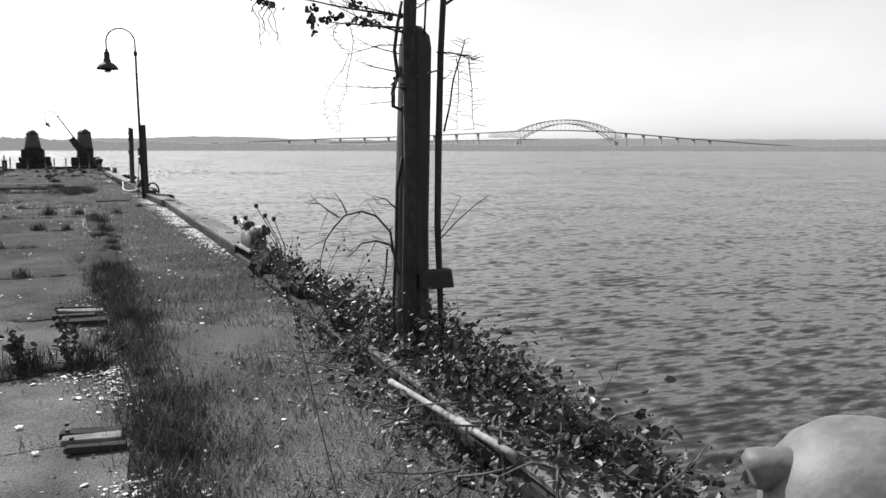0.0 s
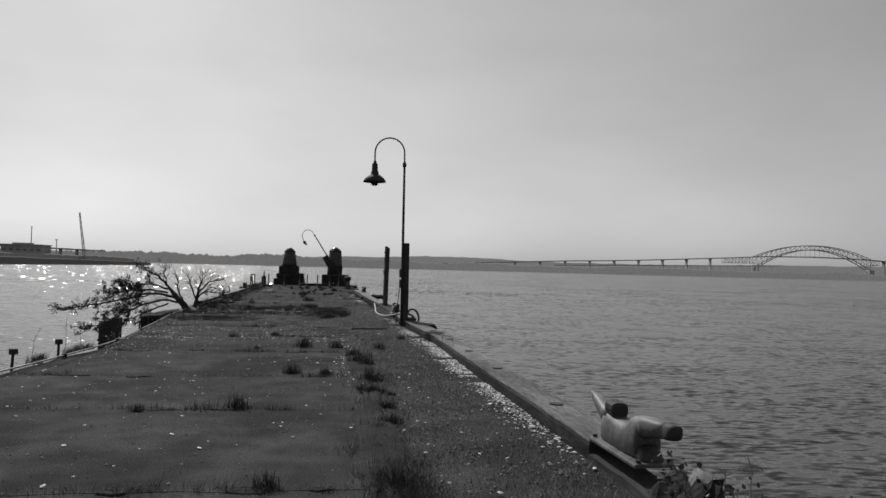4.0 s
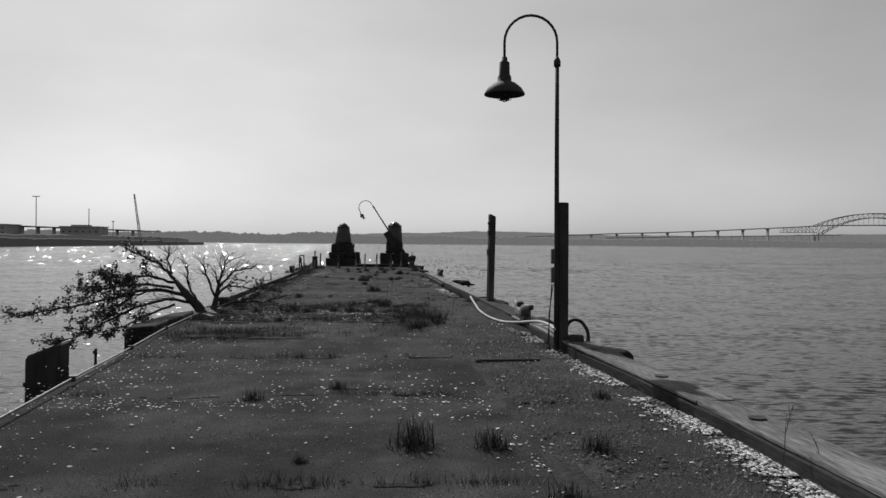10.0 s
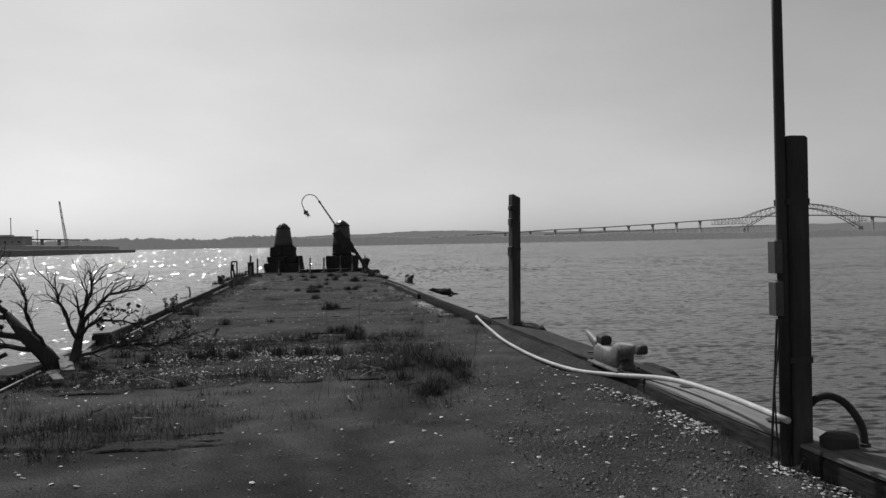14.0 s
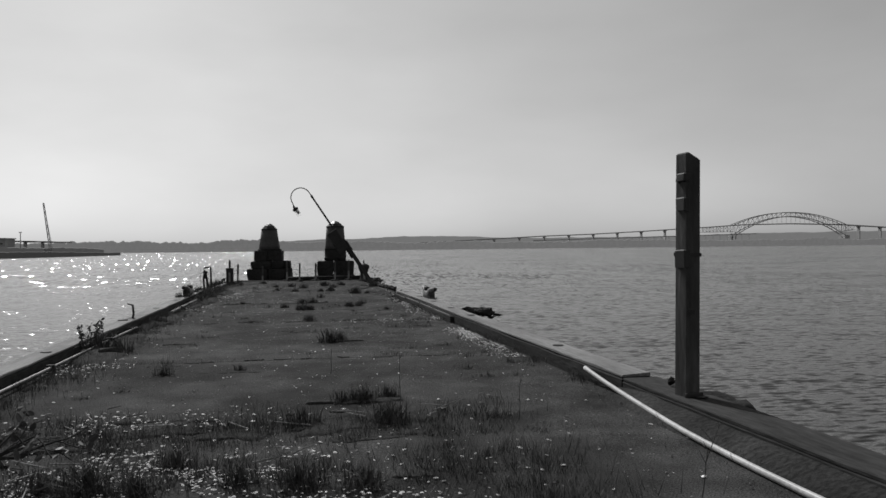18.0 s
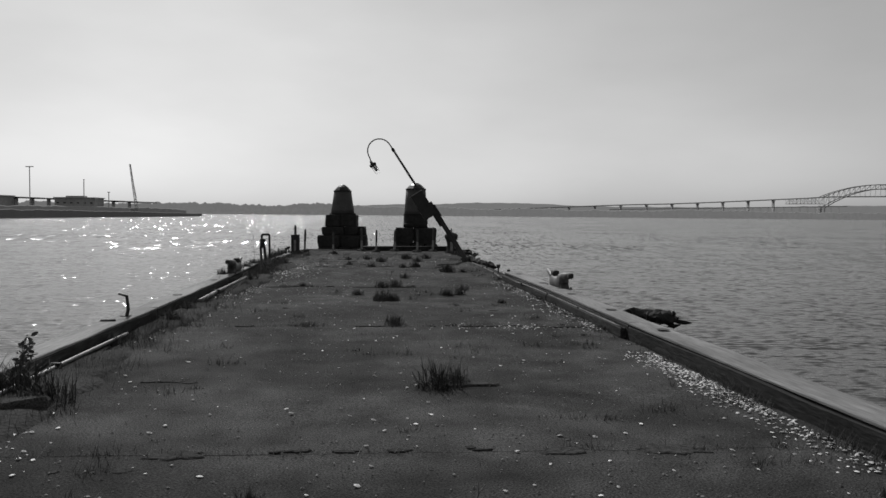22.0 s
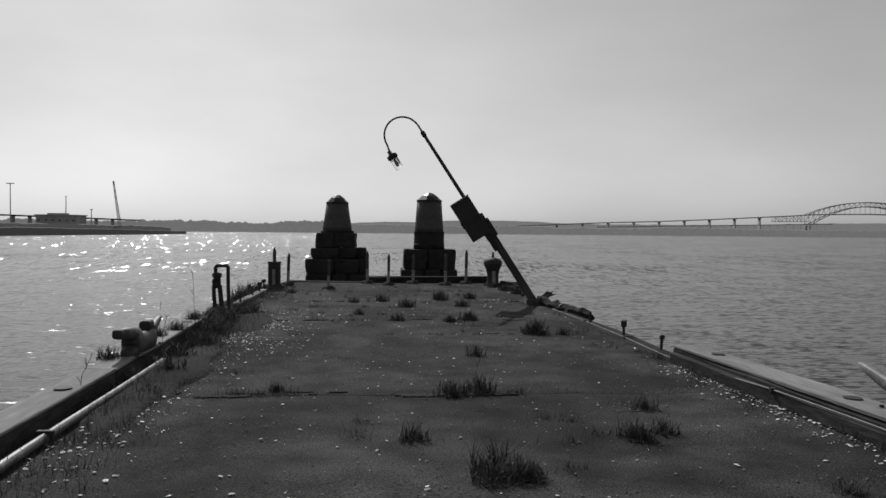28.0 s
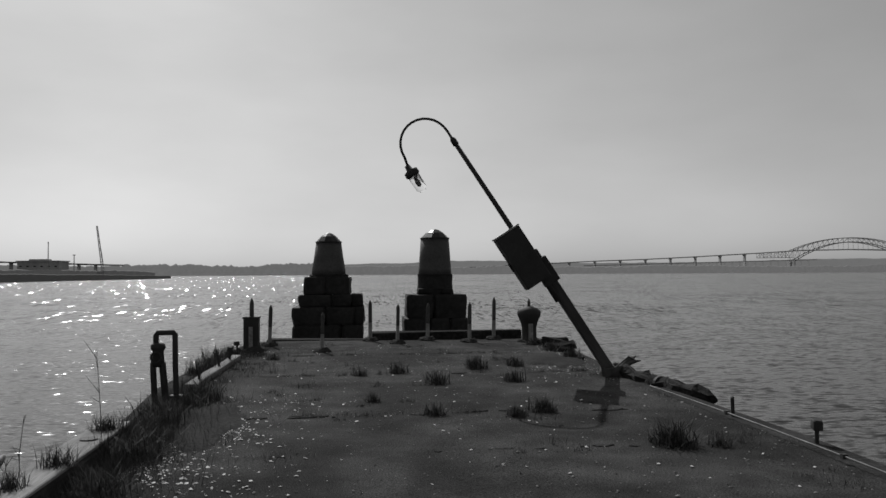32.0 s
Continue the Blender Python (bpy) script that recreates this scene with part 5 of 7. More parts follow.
for cx, cy, cz, sx, sz, k in ((-0.51, 0.37, 2.31, 0.022, 0.016, 9), (-0.46, 0.37, 2.25, 0.022, 0.016, 9), (-0.42, 0.37, 2.32, 0.022, 0.016, 9), (-0.36, 0.37, 2.34, 0.022, 0.016, 9), (-0.23, 0.37, 2.31, 0.022, 0.016, 9), (-0.17, 0.37, 2.34, 0.022, 0.016, 9), (-0.16, 0.37, 2.30, 0.022, 0.016, 9), (-0.07, 0.37, 2.33, 0.022, 0.016, 9), (-0.00, 0.37, 2.36, 0.022, 0.016, 9), (-0.51, 0.37, 2.36, 0.022, 0.016, 9), (-0.29, 0.37, 2.50, 0.022, 0.016, 9), (-0.14, 0.37, 2.51, 0.022, 0.016, 9), (-0.21, 0.37, 2.43, 0.022, 0.016, 9), (-0.05, 0.37, 2.58, 0.022, 0.016, 9), (-0.786, 0.47, 2.43, 0.045, 0.033, 28), (-0.7, 0.47, 2.49, 0.055, 0.035, 26), (-0.61, 0.47, 2.55, 0.065, 0.035, 24), (0.0, 0.1, 2.25, 0.04, 0.04, 14)):
    for _ in range(k):
        leaf(s, (cx + rnd.gauss(0, sx), cy + rnd.gauss(0, 0.03), cz + rnd.gauss(0, sz)), rnd.uniform(0.036, 0.058), rnd, 0.8, 0.3)
part("foliage", s, M_LEAF, tree, "small rounded dark leaves")
s = Shape()
LEFT_TWIGS = ((0.0055, ((0.01, 0.03, 2.14), (-0.15, 0.12, 2.14), (-0.31, 0.22, 2.09))),
               (0.005, ((-0.05, 0.02, 2.08), (-0.2, 0.07, 2.12), (-0.25, 0.12, 2.15))),
               (0.0055, ((-0.06, 0.02, 1.97), (-0.2, 0.07, 2), (-0.31, 0.12, 2.04))),
               (0.005, ((-0.02, 0.04, 1.88), (-0.19, 0.15, 1.88), (-0.37, 0.27, 1.89))),
               (0.004, ((-0.08, 0.02, 1.79), (-0.26, 0.07, 1.77))))
TENDRILS = ((0.0035, ((-0.36, 0.27, 2.28), (-0.4, 0.27, 2.23), (-0.39, 0.27, 2.18), (-0.34, 0.27, 2.13), (-0.29, 0.27, 2.11), (-0.34, 0.27, 2), (-0.43, 0.27, 1.89), (-0.47, 0.27, 1.8), (-0.46, 0.27, 1.71), (-0.42, 0.27, 1.62))),
               (0.0035, ((-0.29, 0.27, 2.26), (-0.27, 0.27, 2.18), (-0.28, 0.27, 2.09), (-0.31, 0.27, 1.96), (-0.32, 0.27, 1.86), (-0.36, 0.27, 1.77), (-0.38, 0.27, 1.72), (-0.36, 0.27, 1.61))))
RIGHT_TWIGS = ((0.009, ((0.27, 0.07, 1.61), (0.27, -0.02, 1.77), (0.25, -0.13, 1.91), (0.22, -0.25, 2), (0.19, -0.38, 2.05), (0.15, -0.5, 2.09), (0.14, -0.52, 2.11))),
               (0.008, ((0.23, 0.07, 2.11), (0.23, -0.16, 2.08), (0.2, -0.36, 2.04), (0.15, -0.54, 2.02), (0.09, -0.7, 1.99), (0.03, -0.84, 1.96), (-0.02, -0.93, 1.96))),
               (0.0045, ((0.22, -0.24, 2.04), (0.23, -0.25, 1.97), (0.24, -0.24, 1.88), (0.25, -0.21, 1.79), (0.26, -0.16, 1.73), (0.28, -0.13, 1.62))),
               (0.005, ((0.14, -0.57, 2.02), (0.12, -0.62, 1.97), (0.12, -0.63, 1.92), (0.14, -0.61, 1.83), (0.15, -0.6, 1.76), (0.16, -0.59, 1.68), (0.18, -0.56, 1.61))),
               (0.005, ((0.06, 0.07, 2.36), (0.15, 0.07, 2.42), (0.22, 0.07, 2.48), (0.2, -0.13, 2.5))),
               (0.004, ((0.21, -0.02, 2.44), (0.2, -0.13, 2.44), (0.17, -0.28, 2.46))),
               (0.004, ((0.26, 0.07, 1.94), (0.26, -0.02, 1.95), (0.24, -0.13, 1.98))),
               (0.006, ((0.2, 0, 0.9), (0.27, -0.15, 1.04), (0.33, -0.3, 1.16), (0.37, -0.37, 1.21))),
               (0.005, ((0.2, 0, 0.93), (0.24, -0.12, 1.08), (0.27, -0.2, 1.2))))
for r, line in LEFT_TWIGS + TENDRILS + RIGHT_TWIGS:
    k = len(line) - 1
    pts = [Vector(q) + Vector((rnd.uniform(-0.006, 0.006), 0, 0)) for q in line]
    s.tube(pts, [r * (1 - 0.6 * i / k) * 0.8 for i in range(k + 1)], 5)
    for i in range(1, k + 1):
        for u in (0.2, 0.6, 1.0):
            q = pts[i - 1].lerp(pts[i], u)
            d = Vector((rnd.choice((-1, 1)), rnd.uniform(-0.5, 0.5), rnd.uniform(-0.15, 0.5)))
            ln = rnd.uniform(0.02, 0.075) * (1.4 if r > 0.004 else 0.6)
            s.tube([q, q + d * ln * 0.6, q + d * ln + Vector((0, 0, rnd.uniform(-0.01, 0.012)))], [0.0022, 0.0018, 0.001], 4)
for k in range(5):
    pts = [Vector((-0.78 + 0.05 * math.sin(k * 2.2), 0.47, 2.42))]
    for i in range(9):
        pts.append(pts[-1] + Vector((rnd.uniform(-0.028, 0.026), rnd.uniform(-0.02, 0.02), -rnd.uniform(0.012, 0.045))))
    s.tube(pts, [0.0035 - 0.0002 * i for i in range(10)], 5)
tagged(part("twig_growth", s, M_TWIG_DARK, tree), "bare thin twigs and hanging tendrils", kind="stuff")
# looping woody vine beside the piling
vine = thing("woody_vine", (4.03, 2.36, 0.0), "twisting woody vine climbing beside the old piling", "vine")
s = Shape()
s.tube([(-0.01, 0, -0.02), (-0.03, 0.02, 0.5), (-0.01, 0.02, 0.85), (0.0, 0.02, 1.25), (0.03, 0.0, 1.45)], 0.011, 6)
s.tube([(0.03, 0, 2.4), (0.0, 0.0, 2.25), (-0.02, 0.0, 2.1), (0.0, 0.0, 1.95), (-0.03, 0.0, 1.86), (-0.03, 0.0, 1.76), (0.02, 0.0, 1.74), (0.06, -0.01, 1.8)], [0.009, 0.011, 0.012, 0.013, 0.014, 0.014, 0.013, 0.01], 8)
part("stem", s, M_BARK, vine, smooth=True)
s, t3 = Shape(), []
for r, line in ((0.009, ((0.0, 0.7), (-0.09, 0.85), (-0.15, 1.0), (-0.24, 1.1), (-0.33, 1.13), (-0.43, 1.11), (-0.5, 1.04), (-0.55, 0.97), (-0.58, 0.86), (-0.59, 0.73))), (0.0055, ((-0.47, 1.1), (-0.53, 1.14), (-0.58, 1.18), (-0.67, 1.19))),
                (0.005, ((-0.42, 1.12), (-0.45, 1.19), (-0.49, 1.24))), (0.008, ((-0.09, 0.85), (-0.15, 0.92), (-0.24, 0.95), (-0.33, 0.94), (-0.38, 0.89), (-0.42, 0.86))), (0.006, ((-0.03, 1.12), (-0.12, 1.16), (-0.18, 1.2), (-0.26, 1.22))),
                (0.006, ((-0.17, 0.9), (-0.18, 0.76), (-0.21, 0.63), (-0.27, 0.46), (-0.3, 0.25)))):
    pts = [Vector((x, -0.26 * min(1, -x / 0.15), z)) for x, z in line]
    k = len(pts) - 1
    s.tube(pts, [r * (1 - 0.7 * i / k) for i in range(k + 1)], 6)
    for i in range(1, k):
        d = Vector((rnd.uniform(-1, 0.2), rnd.uniform(-0.6, 0.6), rnd.uniform(-0.5, 1)))
        branch(s, pts[i], d, rnd.uniform(0.06, 0.16), 0.003, rnd, 1, t3, 0.45, 2, 0.0, 0.0012)
part("branch_growth", s, M_TWIG_DARK, vine, "bare curving branches")
s = Shape()
for _ in range(46):
    z = rnd.choice([rnd.uniform(1.84, 1.95), rnd.uniform(0.15, 0.6)])
    leaf(s, (rnd.gauss(0.0, 0.05), rnd.gauss(-0.03, 0.04), z), rnd.uniform(0.02, 0.04), rnd, 1.1)
part("foliage", s, M_LEAF, vine)

# heap of rotten debris against the outside of the curb, under the ivy
s = Shape()
for j in range(24):
    y = -1.2 + j * 0.2
    for i, (dx, z) in enumerate(((0.26, -0.75), (0.3, 0.12), (0.45, 0.16), (0.6, 0.06), (0.74, -0.12), (0.8, -0.75))):
        w = noise.noise_vector(Vector((dx * 3, y * 1.3, z))) * 0.12
        f = min(1, j / 3, (23 - j) / 5)
        s.v.append((right_edge(y) + dx * (0.5 + 0.35 * f) + w.x * (i > 1), y, z * (1 if z < -0.5 else f) + w.z * (i not in (0, 5))))
for j in range(23):
    s.f += [(j * 6 + i, j * 6 + i + 1, (j + 1) * 6 + i + 1, (j + 1) * 6 + i) for i in range(5)]
s.f += [(5, 4, 3, 2, 1, 0), tuple(23 * 6 + i for i in range(6))]
tagged(part("debris_heap", s, M_DIRT), "dark rotten debris heap under ivy outside the curb", "debris", kind="stuff")

# broken rotten lumps of curb among the ivy
for k, (x, y, z, sx, sy, sz, tw) in enumerate(((4.08, 6.95, 0.13, 0.19, 0.36, 0.13, 8), (4.16, 6.1, 0.13, 0.17, 0.34, 0.12, -9), (4.1, 5.25, 0.12, 0.17, 0.3, 0.14, 14), (4.24, 4.5, 0.13, 0.17, 0.34, 0.12, 4), (4.12, 3.8, 0.14, 0.16, 0.26, 0.13, -14))):
    ob = thing("rotten_timber", pose(x, y, z, 0, 0, tw), "broken lump of rotten curb timber among weeds", "timber", "rotten timbers")
    steps = [i / 9 * 2 - 1 for i in range(10)]
    sh = Shape().tube([(0.02 * math.sin(u * 3), u * sy, -0.03 * u * u) for u in steps], [sx * max(0.3, (1 - u ** 4)) for u in steps], 16, squash=sz / sx)
    part("lump", roughen(roughen(roughen(sh, 4, 0.1), 11, 0.06), 28, 0.025), M_LOG, ob)
    sh = Shape().tube([(0.03, u * sy * 0.6, sz * 0.82 - 0.02 * u * u) for u in steps], [sx * 0.5 * max(0.2, (1 - u ** 4)) for u in steps], 10, squash=0.3)
    part("crust", roughen(roughen(sh, 7, 0.07), 19, 0.03), M_CURB, ob, "pale flaking upper face")

# ground ivy along the curb
s = Shape()
rnd = random.Random(5)
for _ in range(16000):
    y = rnd.choice([rnd.uniform(-0.4, 3.6), rnd.gauss(1.4, 0.8), rnd.uniform(2.5, 7.4), rnd.uniform(2.5, 6.6)])
    far = max(0.0, (y - 3.2) / 3.4)
    if y > 4.2 and rnd.random() < 0.55:
        continue
    spread = 0.32 * (1 - 0.55 * min(1, far))
    x = right_edge(y) + 0.17 + rnd.gauss(0.04, spread * 0.62) - 0.05 * far
    h = (0.44 if y < 3.2 else 0.3) * max(0.12, 1 - abs(x - right_edge(y) - 0.2) / 0.75) * (0.6 + 0.5 * noise.noise(Vector((x * 2, y * 2, 4))))
    base = CURB_TOP if x > right_edge(y) else 0.0
    if rnd.random() < 0.26:
        y = rnd.uniform(-0.1, 3.4)
        x = right_edge(y) + rnd.uniform(0.22, 0.38 + 0.24 * min(1, max(0, y)))
        h = 0.26
    if x > right_edge(y) + 0.34:
        base = CURB_TOP - (x - right_edge(y) - 0.34) * (0.5 + 0.25 * math.sin(y * 2.3))
    leaf(s, (x, y, base + abs(rnd.gauss(0.02, 1)) * 0.5 * max(0.05, h)), 0.012 + 0.036 * rnd.random() ** 2, rnd, 1.3, -0.1)
ob = tagged(part("ground_ivy", s, M_IVY), "dark leafy ground ivy spilling over the timber curb", "ivy", kind="stuff")
s = Shape()
for _ in range(60):
    y = rnd.uniform(-1, 6.4)
    x = right_edge(y) + rnd.uniform(-0.25, 0.4)
    pts = [Vector((x, y, 0.04))]
    d = Vector((rnd.uniform(-1, 1), rnd.uniform(-1, 1), rnd.uniform(0.0, 0.5)))
    for i in range(5):
        d += Vector((rnd.uniform(-0.4, 0.4), rnd.uniform(-0.4, 0.4), rnd.uniform(-0.25, 0.2)))
        q = pts[-1] + d.normalized() * 0.12
        q.z = max(0.02 if q.x < right_edge(q.y) else CURB_TOP + 0.02, q.z)
        pts.append(q)
    s.tube(pts, [0.008, 0.007, 0.006, 0.005, 0.004, 0.002], 5)
tagged(part("fallen_twigs", s, M_TWIG), "dry fallen twigs tangled along the curb", "twigs", kind="stuff")


s = Shape()
for _ in range(70):
    x, y = rnd.uniform(-2.9, 1.4), rnd.choice([rnd.gauss(27.4, 0.5), rnd.gauss(29.0, 0.4), rnd.gauss(30.3, 0.4), rnd.uniform(25, 31)])
    a, ln = rnd.uniform(0, 6.283), rnd.uniform(0.05, 0.2)
    p, d = Vector((x, y, 0.03)), Vector((math.cos(a), math.sin(a), rnd.uniform(-0.05, 0.3)))
    s.tube([p, p + d * ln + Vector((rnd.uniform(-0.03, 0.03), rnd.uniform(-0.03, 0.03), 0)), p + d * ln * 2], [0.007, 0.006, 0.003], 5)
tagged(part("fallen_twigs", s, M_STAKE_PALE), "pale dry sticks lying in the overgrown deck litter", "twigs", kind="stuff")


SEED_HEAD = Shape().lathe([(0.0, -0.012), (0.009, -0.006), (0.011, 0.004), (0.006, 0.016), (0.0, 0.022)], 6).mesh("seed_head", M_BARK)


def dry_weed(x, y, z, h, seed, heads, label, name="dry_weed"):
    """A tall dry stalk with side stems and seed heads."""
    r2 = random.Random(seed)
    ob = thing(name, (x, y, z), label, "weed", "dry weeds")
    sh, ends = Shape(), []
    for k in range(max(1, heads // 4)):
        a = r2.uniform(0, 6.283)
        tip = Vector((math.cos(a) * 0.14 * h * (k > 0), math.sin(a) * 0.14 * h * (k > 0), h * r2.uniform(0.8, 1)))
        sway = Vector((r2.uniform(-0.12, 0.12), r2.uniform(-0.12, 0.12), 0)) * h
        mid = tip * 0.5 + sway * 0.6 + Vector((0, 0, 0.03))
        tip = tip + sway * 2
        sh.tube([(0, 0, 0), mid * 0.5 + Vector((0.008, 0, 0.02)), mid, tip], [0.004, 0.0035, 0.003, 0.0018], 5)
        for j in range(5):
            u = r2.uniform(0.35, 0.95)
            p = mid * (2 - 2 * u) * 1.0 + tip * (2 * u - 1) if u > 0.5 else mid * (2 * u)
            e = p + Vector((r2.uniform(-0.1, 0.1), r2.uniform(-0.1, 0.1), r2.uniform(0.02, 0.14))) * h * 1.2
            sh.tube([p, e], [0.003, 0.0015], 4)
            if heads:
                ends.append(e)
    part("stem_growth", sh, M_TWIG, ob)
    for e in ends:
        part("seed_head", SEED_HEAD, None, ob).location = e
    return ob


for x, y, h, k in ((4.12, 5.4, 0.6, 6), (4.17, 3.9, 0.68, 6), (4.18, 4.8, 0.66, 6), (4.2, 3.2, 0.58, 4)):
    dry_weed(x, y, 0.05, h, int(y * 31), k, "tall dry weed with dark seed heads by the curb")
for x, y, h in ((3.72, 16.5, 0.5), (4.0, 6.9, 0.4), (4.1, 6.6, 0.45), (3.95, 6.0, 0.5), (3.95, 16.4, 0.35), (-2.8, 14.9, 0.55), (-2.75, 16.2, 0.6), (-2.7, 16.8, 0.5), (2.3, 27.8, 0.5), (-3.6, 49.76, 1.0), (-3.5, 47.7, 0.55), (-3.78, 48.62, 0.6), (-3.5, 45.2, 0.45), (0.9, 30.4, 0.6), (0.35, 33.0, 0.35), (-0.1, 45.2, 0.4), (1.9, 30.2, 0.45)):
    dry_weed(x, y, 0.02, h, int(y * 17), 0, "tall thin bare dry weed stalk")


# a tall dead weed with round dark heads in the gravel strip
ob = thing("dry_weed", (2.93, -0.45, -0.01), "tall dead weed stalk with round dark seed heads", "weed", "dry weeds")
s = Shape()
fork = Vector((-0.24, 0.0, 1.2))
s.tube([(0, 0, 0), (-0.08, 0.01, 0.45), (-0.17, -0.01, 0.85), fork], [0.0022, 0.002, 0.0018, 0.0016], 6)
bulb = Shape().lathe([(0.0, -0.006), (0.0038, -0.004), (0.0052, 0.001), (0.0045, 0.005), (0.0, 0.006)], 8).mesh("seed_head", M_BARK, True)
for dx, dy, z in ((-0.292, 0.065, 1.369), (-0.349, 0.02, 1.346), (-0.317, 0.067, 1.341), (-0.285, -0.004, 1.351), (-0.266, -0.008, 1.343), (-0.263, 0.13, 1.312), (-0.347, 0.021, 1.336)):
    e = Vector((dx, dy, z))
    s.tube([fork, (fork + e) / 2 + Vector((0.012, 0, 0.006)), e], [0.0016, 0.0014, 0.001], 5)
    part("seed_head", bulb, None, ob).location = e
part("stem_growth", s, M_TWIG, ob)


def leafy_weed(x, y, h, seed):
    r2 = random.Random(seed)
    ob = thing("leafy_weed", (x, y, 0), "upright leafy weed growing from a deck joint", "weed", "leafy weeds")
    st, lf = Shape(), Shape()
    for k in range(4):
        a = r2.uniform(0, 6.283)
        tip = Vector((math.cos(a) * 0.22 * h, math.sin(a) * 0.22 * h, h * r2.uniform(0.6, 1)))
        st.tube([(0, 0, 0), tip * 0.5 + Vector((0, 0, 0.03)), tip], [0.006, 0.005, 0.002], 5)
        for j in range(26):
            u = r2.uniform(0.15, 1)
            leaf(lf, tip * u + Vector((r2.gauss(0, 0.02), r2.gauss(0, 0.02), 0)), r2.uniform(0.02, 0.045), r2, 1.6)
    part("stem_growth", st, M_TWIG, ob)
    part("foliage", lf, M_LEAF, ob)


for x, y, h in ((0.92, 3.62, 0.3), (1.22, 3.6, 0.34), (1.02, 3.5, 0.24), (1.75, 3.6, 0.3), (2.05, 3.55, 0.34), (1.5, 3.65, 0.2), (-3.15, 35.7, 0.55), (-3.22, 36.4, 0.45)):
    leafy_weed(x, y, h, int(x * 50 + y * 7))

# leaning shrub over the left edge: limbs as (x, z) lines from its base
rnd = random.Random(11)
shrub = thing("leaning_shrub", (-3.17, 28.65, -0.05), "leafy shrub leaning from the pier edge over the water", "shrub")
s = Shape()
s.tube([(0.06, 0, -0.05), (-0.1, 0, 0.2), (-0.36, 0.02, 0.45), (-0.6, 0.03, 0.78)], [0.12, 0.1, 0.08, 0.05], 10)
s.tube([(0.12, 0, -0.05), (0.24, 0, 0.1), (0.3, 0.02, 0.36), (0.35, 0.04, 0.7)], [0.1, 0.08, 0.065, 0.04], 10)
part("trunk", roughen(s, 5, 0.03), M_BARK, shrub, smooth=True)
SHRUB_LINES = (("leafy", 0.05, [(-0.6, 0.78), (-0.91, 1.12), (-1.27, 1.3), (-1.64, 1.42)], 0.5), ("leafy", 0.055, [(-0.36, 0.45), (-0.91, 0.58), (-1.39, 0.52), (-1.88, 0.36), (-2.55, 0.24), (-3.27, 0.12), (-3.95, -0.12)], 1.0),
         ("leafy", 0.04, [(-0.58, 0.72), (-1.15, 0.85), (-1.7, 0.82), (-2.18, 0.85)], 1.6), ("leafy", 0.045, [(-0.18, 0.27), (-0.67, 0.36), (-1.15, 0.24), (-1.7, 0.06), (-2.24, -0.27), (-2.73, -0.5), (-3.15, -0.62)], 1.1),
         ("leafy", 0.035, [(-0.61, 0.24), (-1.15, 0.02), (-1.7, -0.25), (-2.1, -0.44)], 1.2), ("leafy", 0.04, [(-0.62, 0.6), (-1.3, 0.68), (-1.9, 0.62), (-2.5, 0.5)], 1.7), ("leafy", 0.03, [(-0.9, 0.6), (-1.5, 0.42), (-2.1, 0.1), (-2.6, -0.1)], 1.1),
         ("bare", 0.03, [(-0.67, 0.9), (-0.76, 1.2), (-0.75, 1.45)], 0), ("bare", 0.04, [(0.35, 0.7), (0.42, 0.95), (0.5, 1.22)], 0), ("bare", 0.035, [(0.33, 0.6), (0.67, 1.0), (1.12, 1.06)], 0), ("bare", 0.03, [(0.3, 0.42), (0.6, 0.67), (1.27, 0.6)], 0.3),
         ("bare", 0.035, [(0.3, 0.36), (0.12, 0.85), (0.03, 1.12)], 0), ("bare", 0.03, [(0.36, 0.67), (0.24, 0.97)], 0), ("bare", 0.03, [(0.2, 0.15), (0.7, 0.3), (1.3, 0.3), (1.8, 0.42)], 0.2), ("bare", 0.03, [(-0.1, 0.3), (-0.3, 0.75), (-0.26, 1.1)], 0))
s, lf = Shape(), Shape()
for kind_, r0, line, leafy in SHRUB_LINES:
    dy = rnd.uniform(-0.35, 0.35)
    pts, rad = [], []
    for i in range(len(line) - 1):
        for u in (0.0, 0.25, 0.5, 0.75):
            f = (i + u) / (len(line) - 1)
            x, z = (line[i][k] + (line[i + 1][k] - line[i][k]) * u for k in (0, 1))
            pts.append(Vector((x + rnd.uniform(-0.02, 0.02), dy * f + rnd.uniform(-0.02, 0.02), z + rnd.uniform(-0.025, 0.025))))
            rad.append(0.75 * r0 * (1 - 0.8 * f) + 0.004)
    s.tube(pts, rad, 7)
    for i in range(2, len(pts)):
        for _ in range(2):
            d = (pts[i] - pts[i - 1]).normalized() + Vector((rnd.uniform(-0.6, 0.6), rnd.uniform(-0.8, 0.8), rnd.uniform(-0.5, 0.9)))
            ln, tips = rnd.uniform(0.12, 0.42), []
            branch(s, pts[i], d, ln, 0.011, rnd, 1, tips, 0.5, 3, 0.0, 0.004)
            f = i / len(pts)
            for q, _d in tips:
                if leafy and f > 0.3 and rnd.random() < 0.27 * leafy:
                    for _k in range(4):
                        leaf(lf, q + Vector((rnd.gauss(0, 0.04), rnd.gauss(0, 0.04), rnd.gauss(0, 0.025))), rnd.uniform(0.03, 0.055), rnd, 1.3)
part("crown_wood", s, M_BARK, shrub, smooth=True)
part("foliage", lf, M_LEAF, shrub, "small dark leaves in ragged clumps")

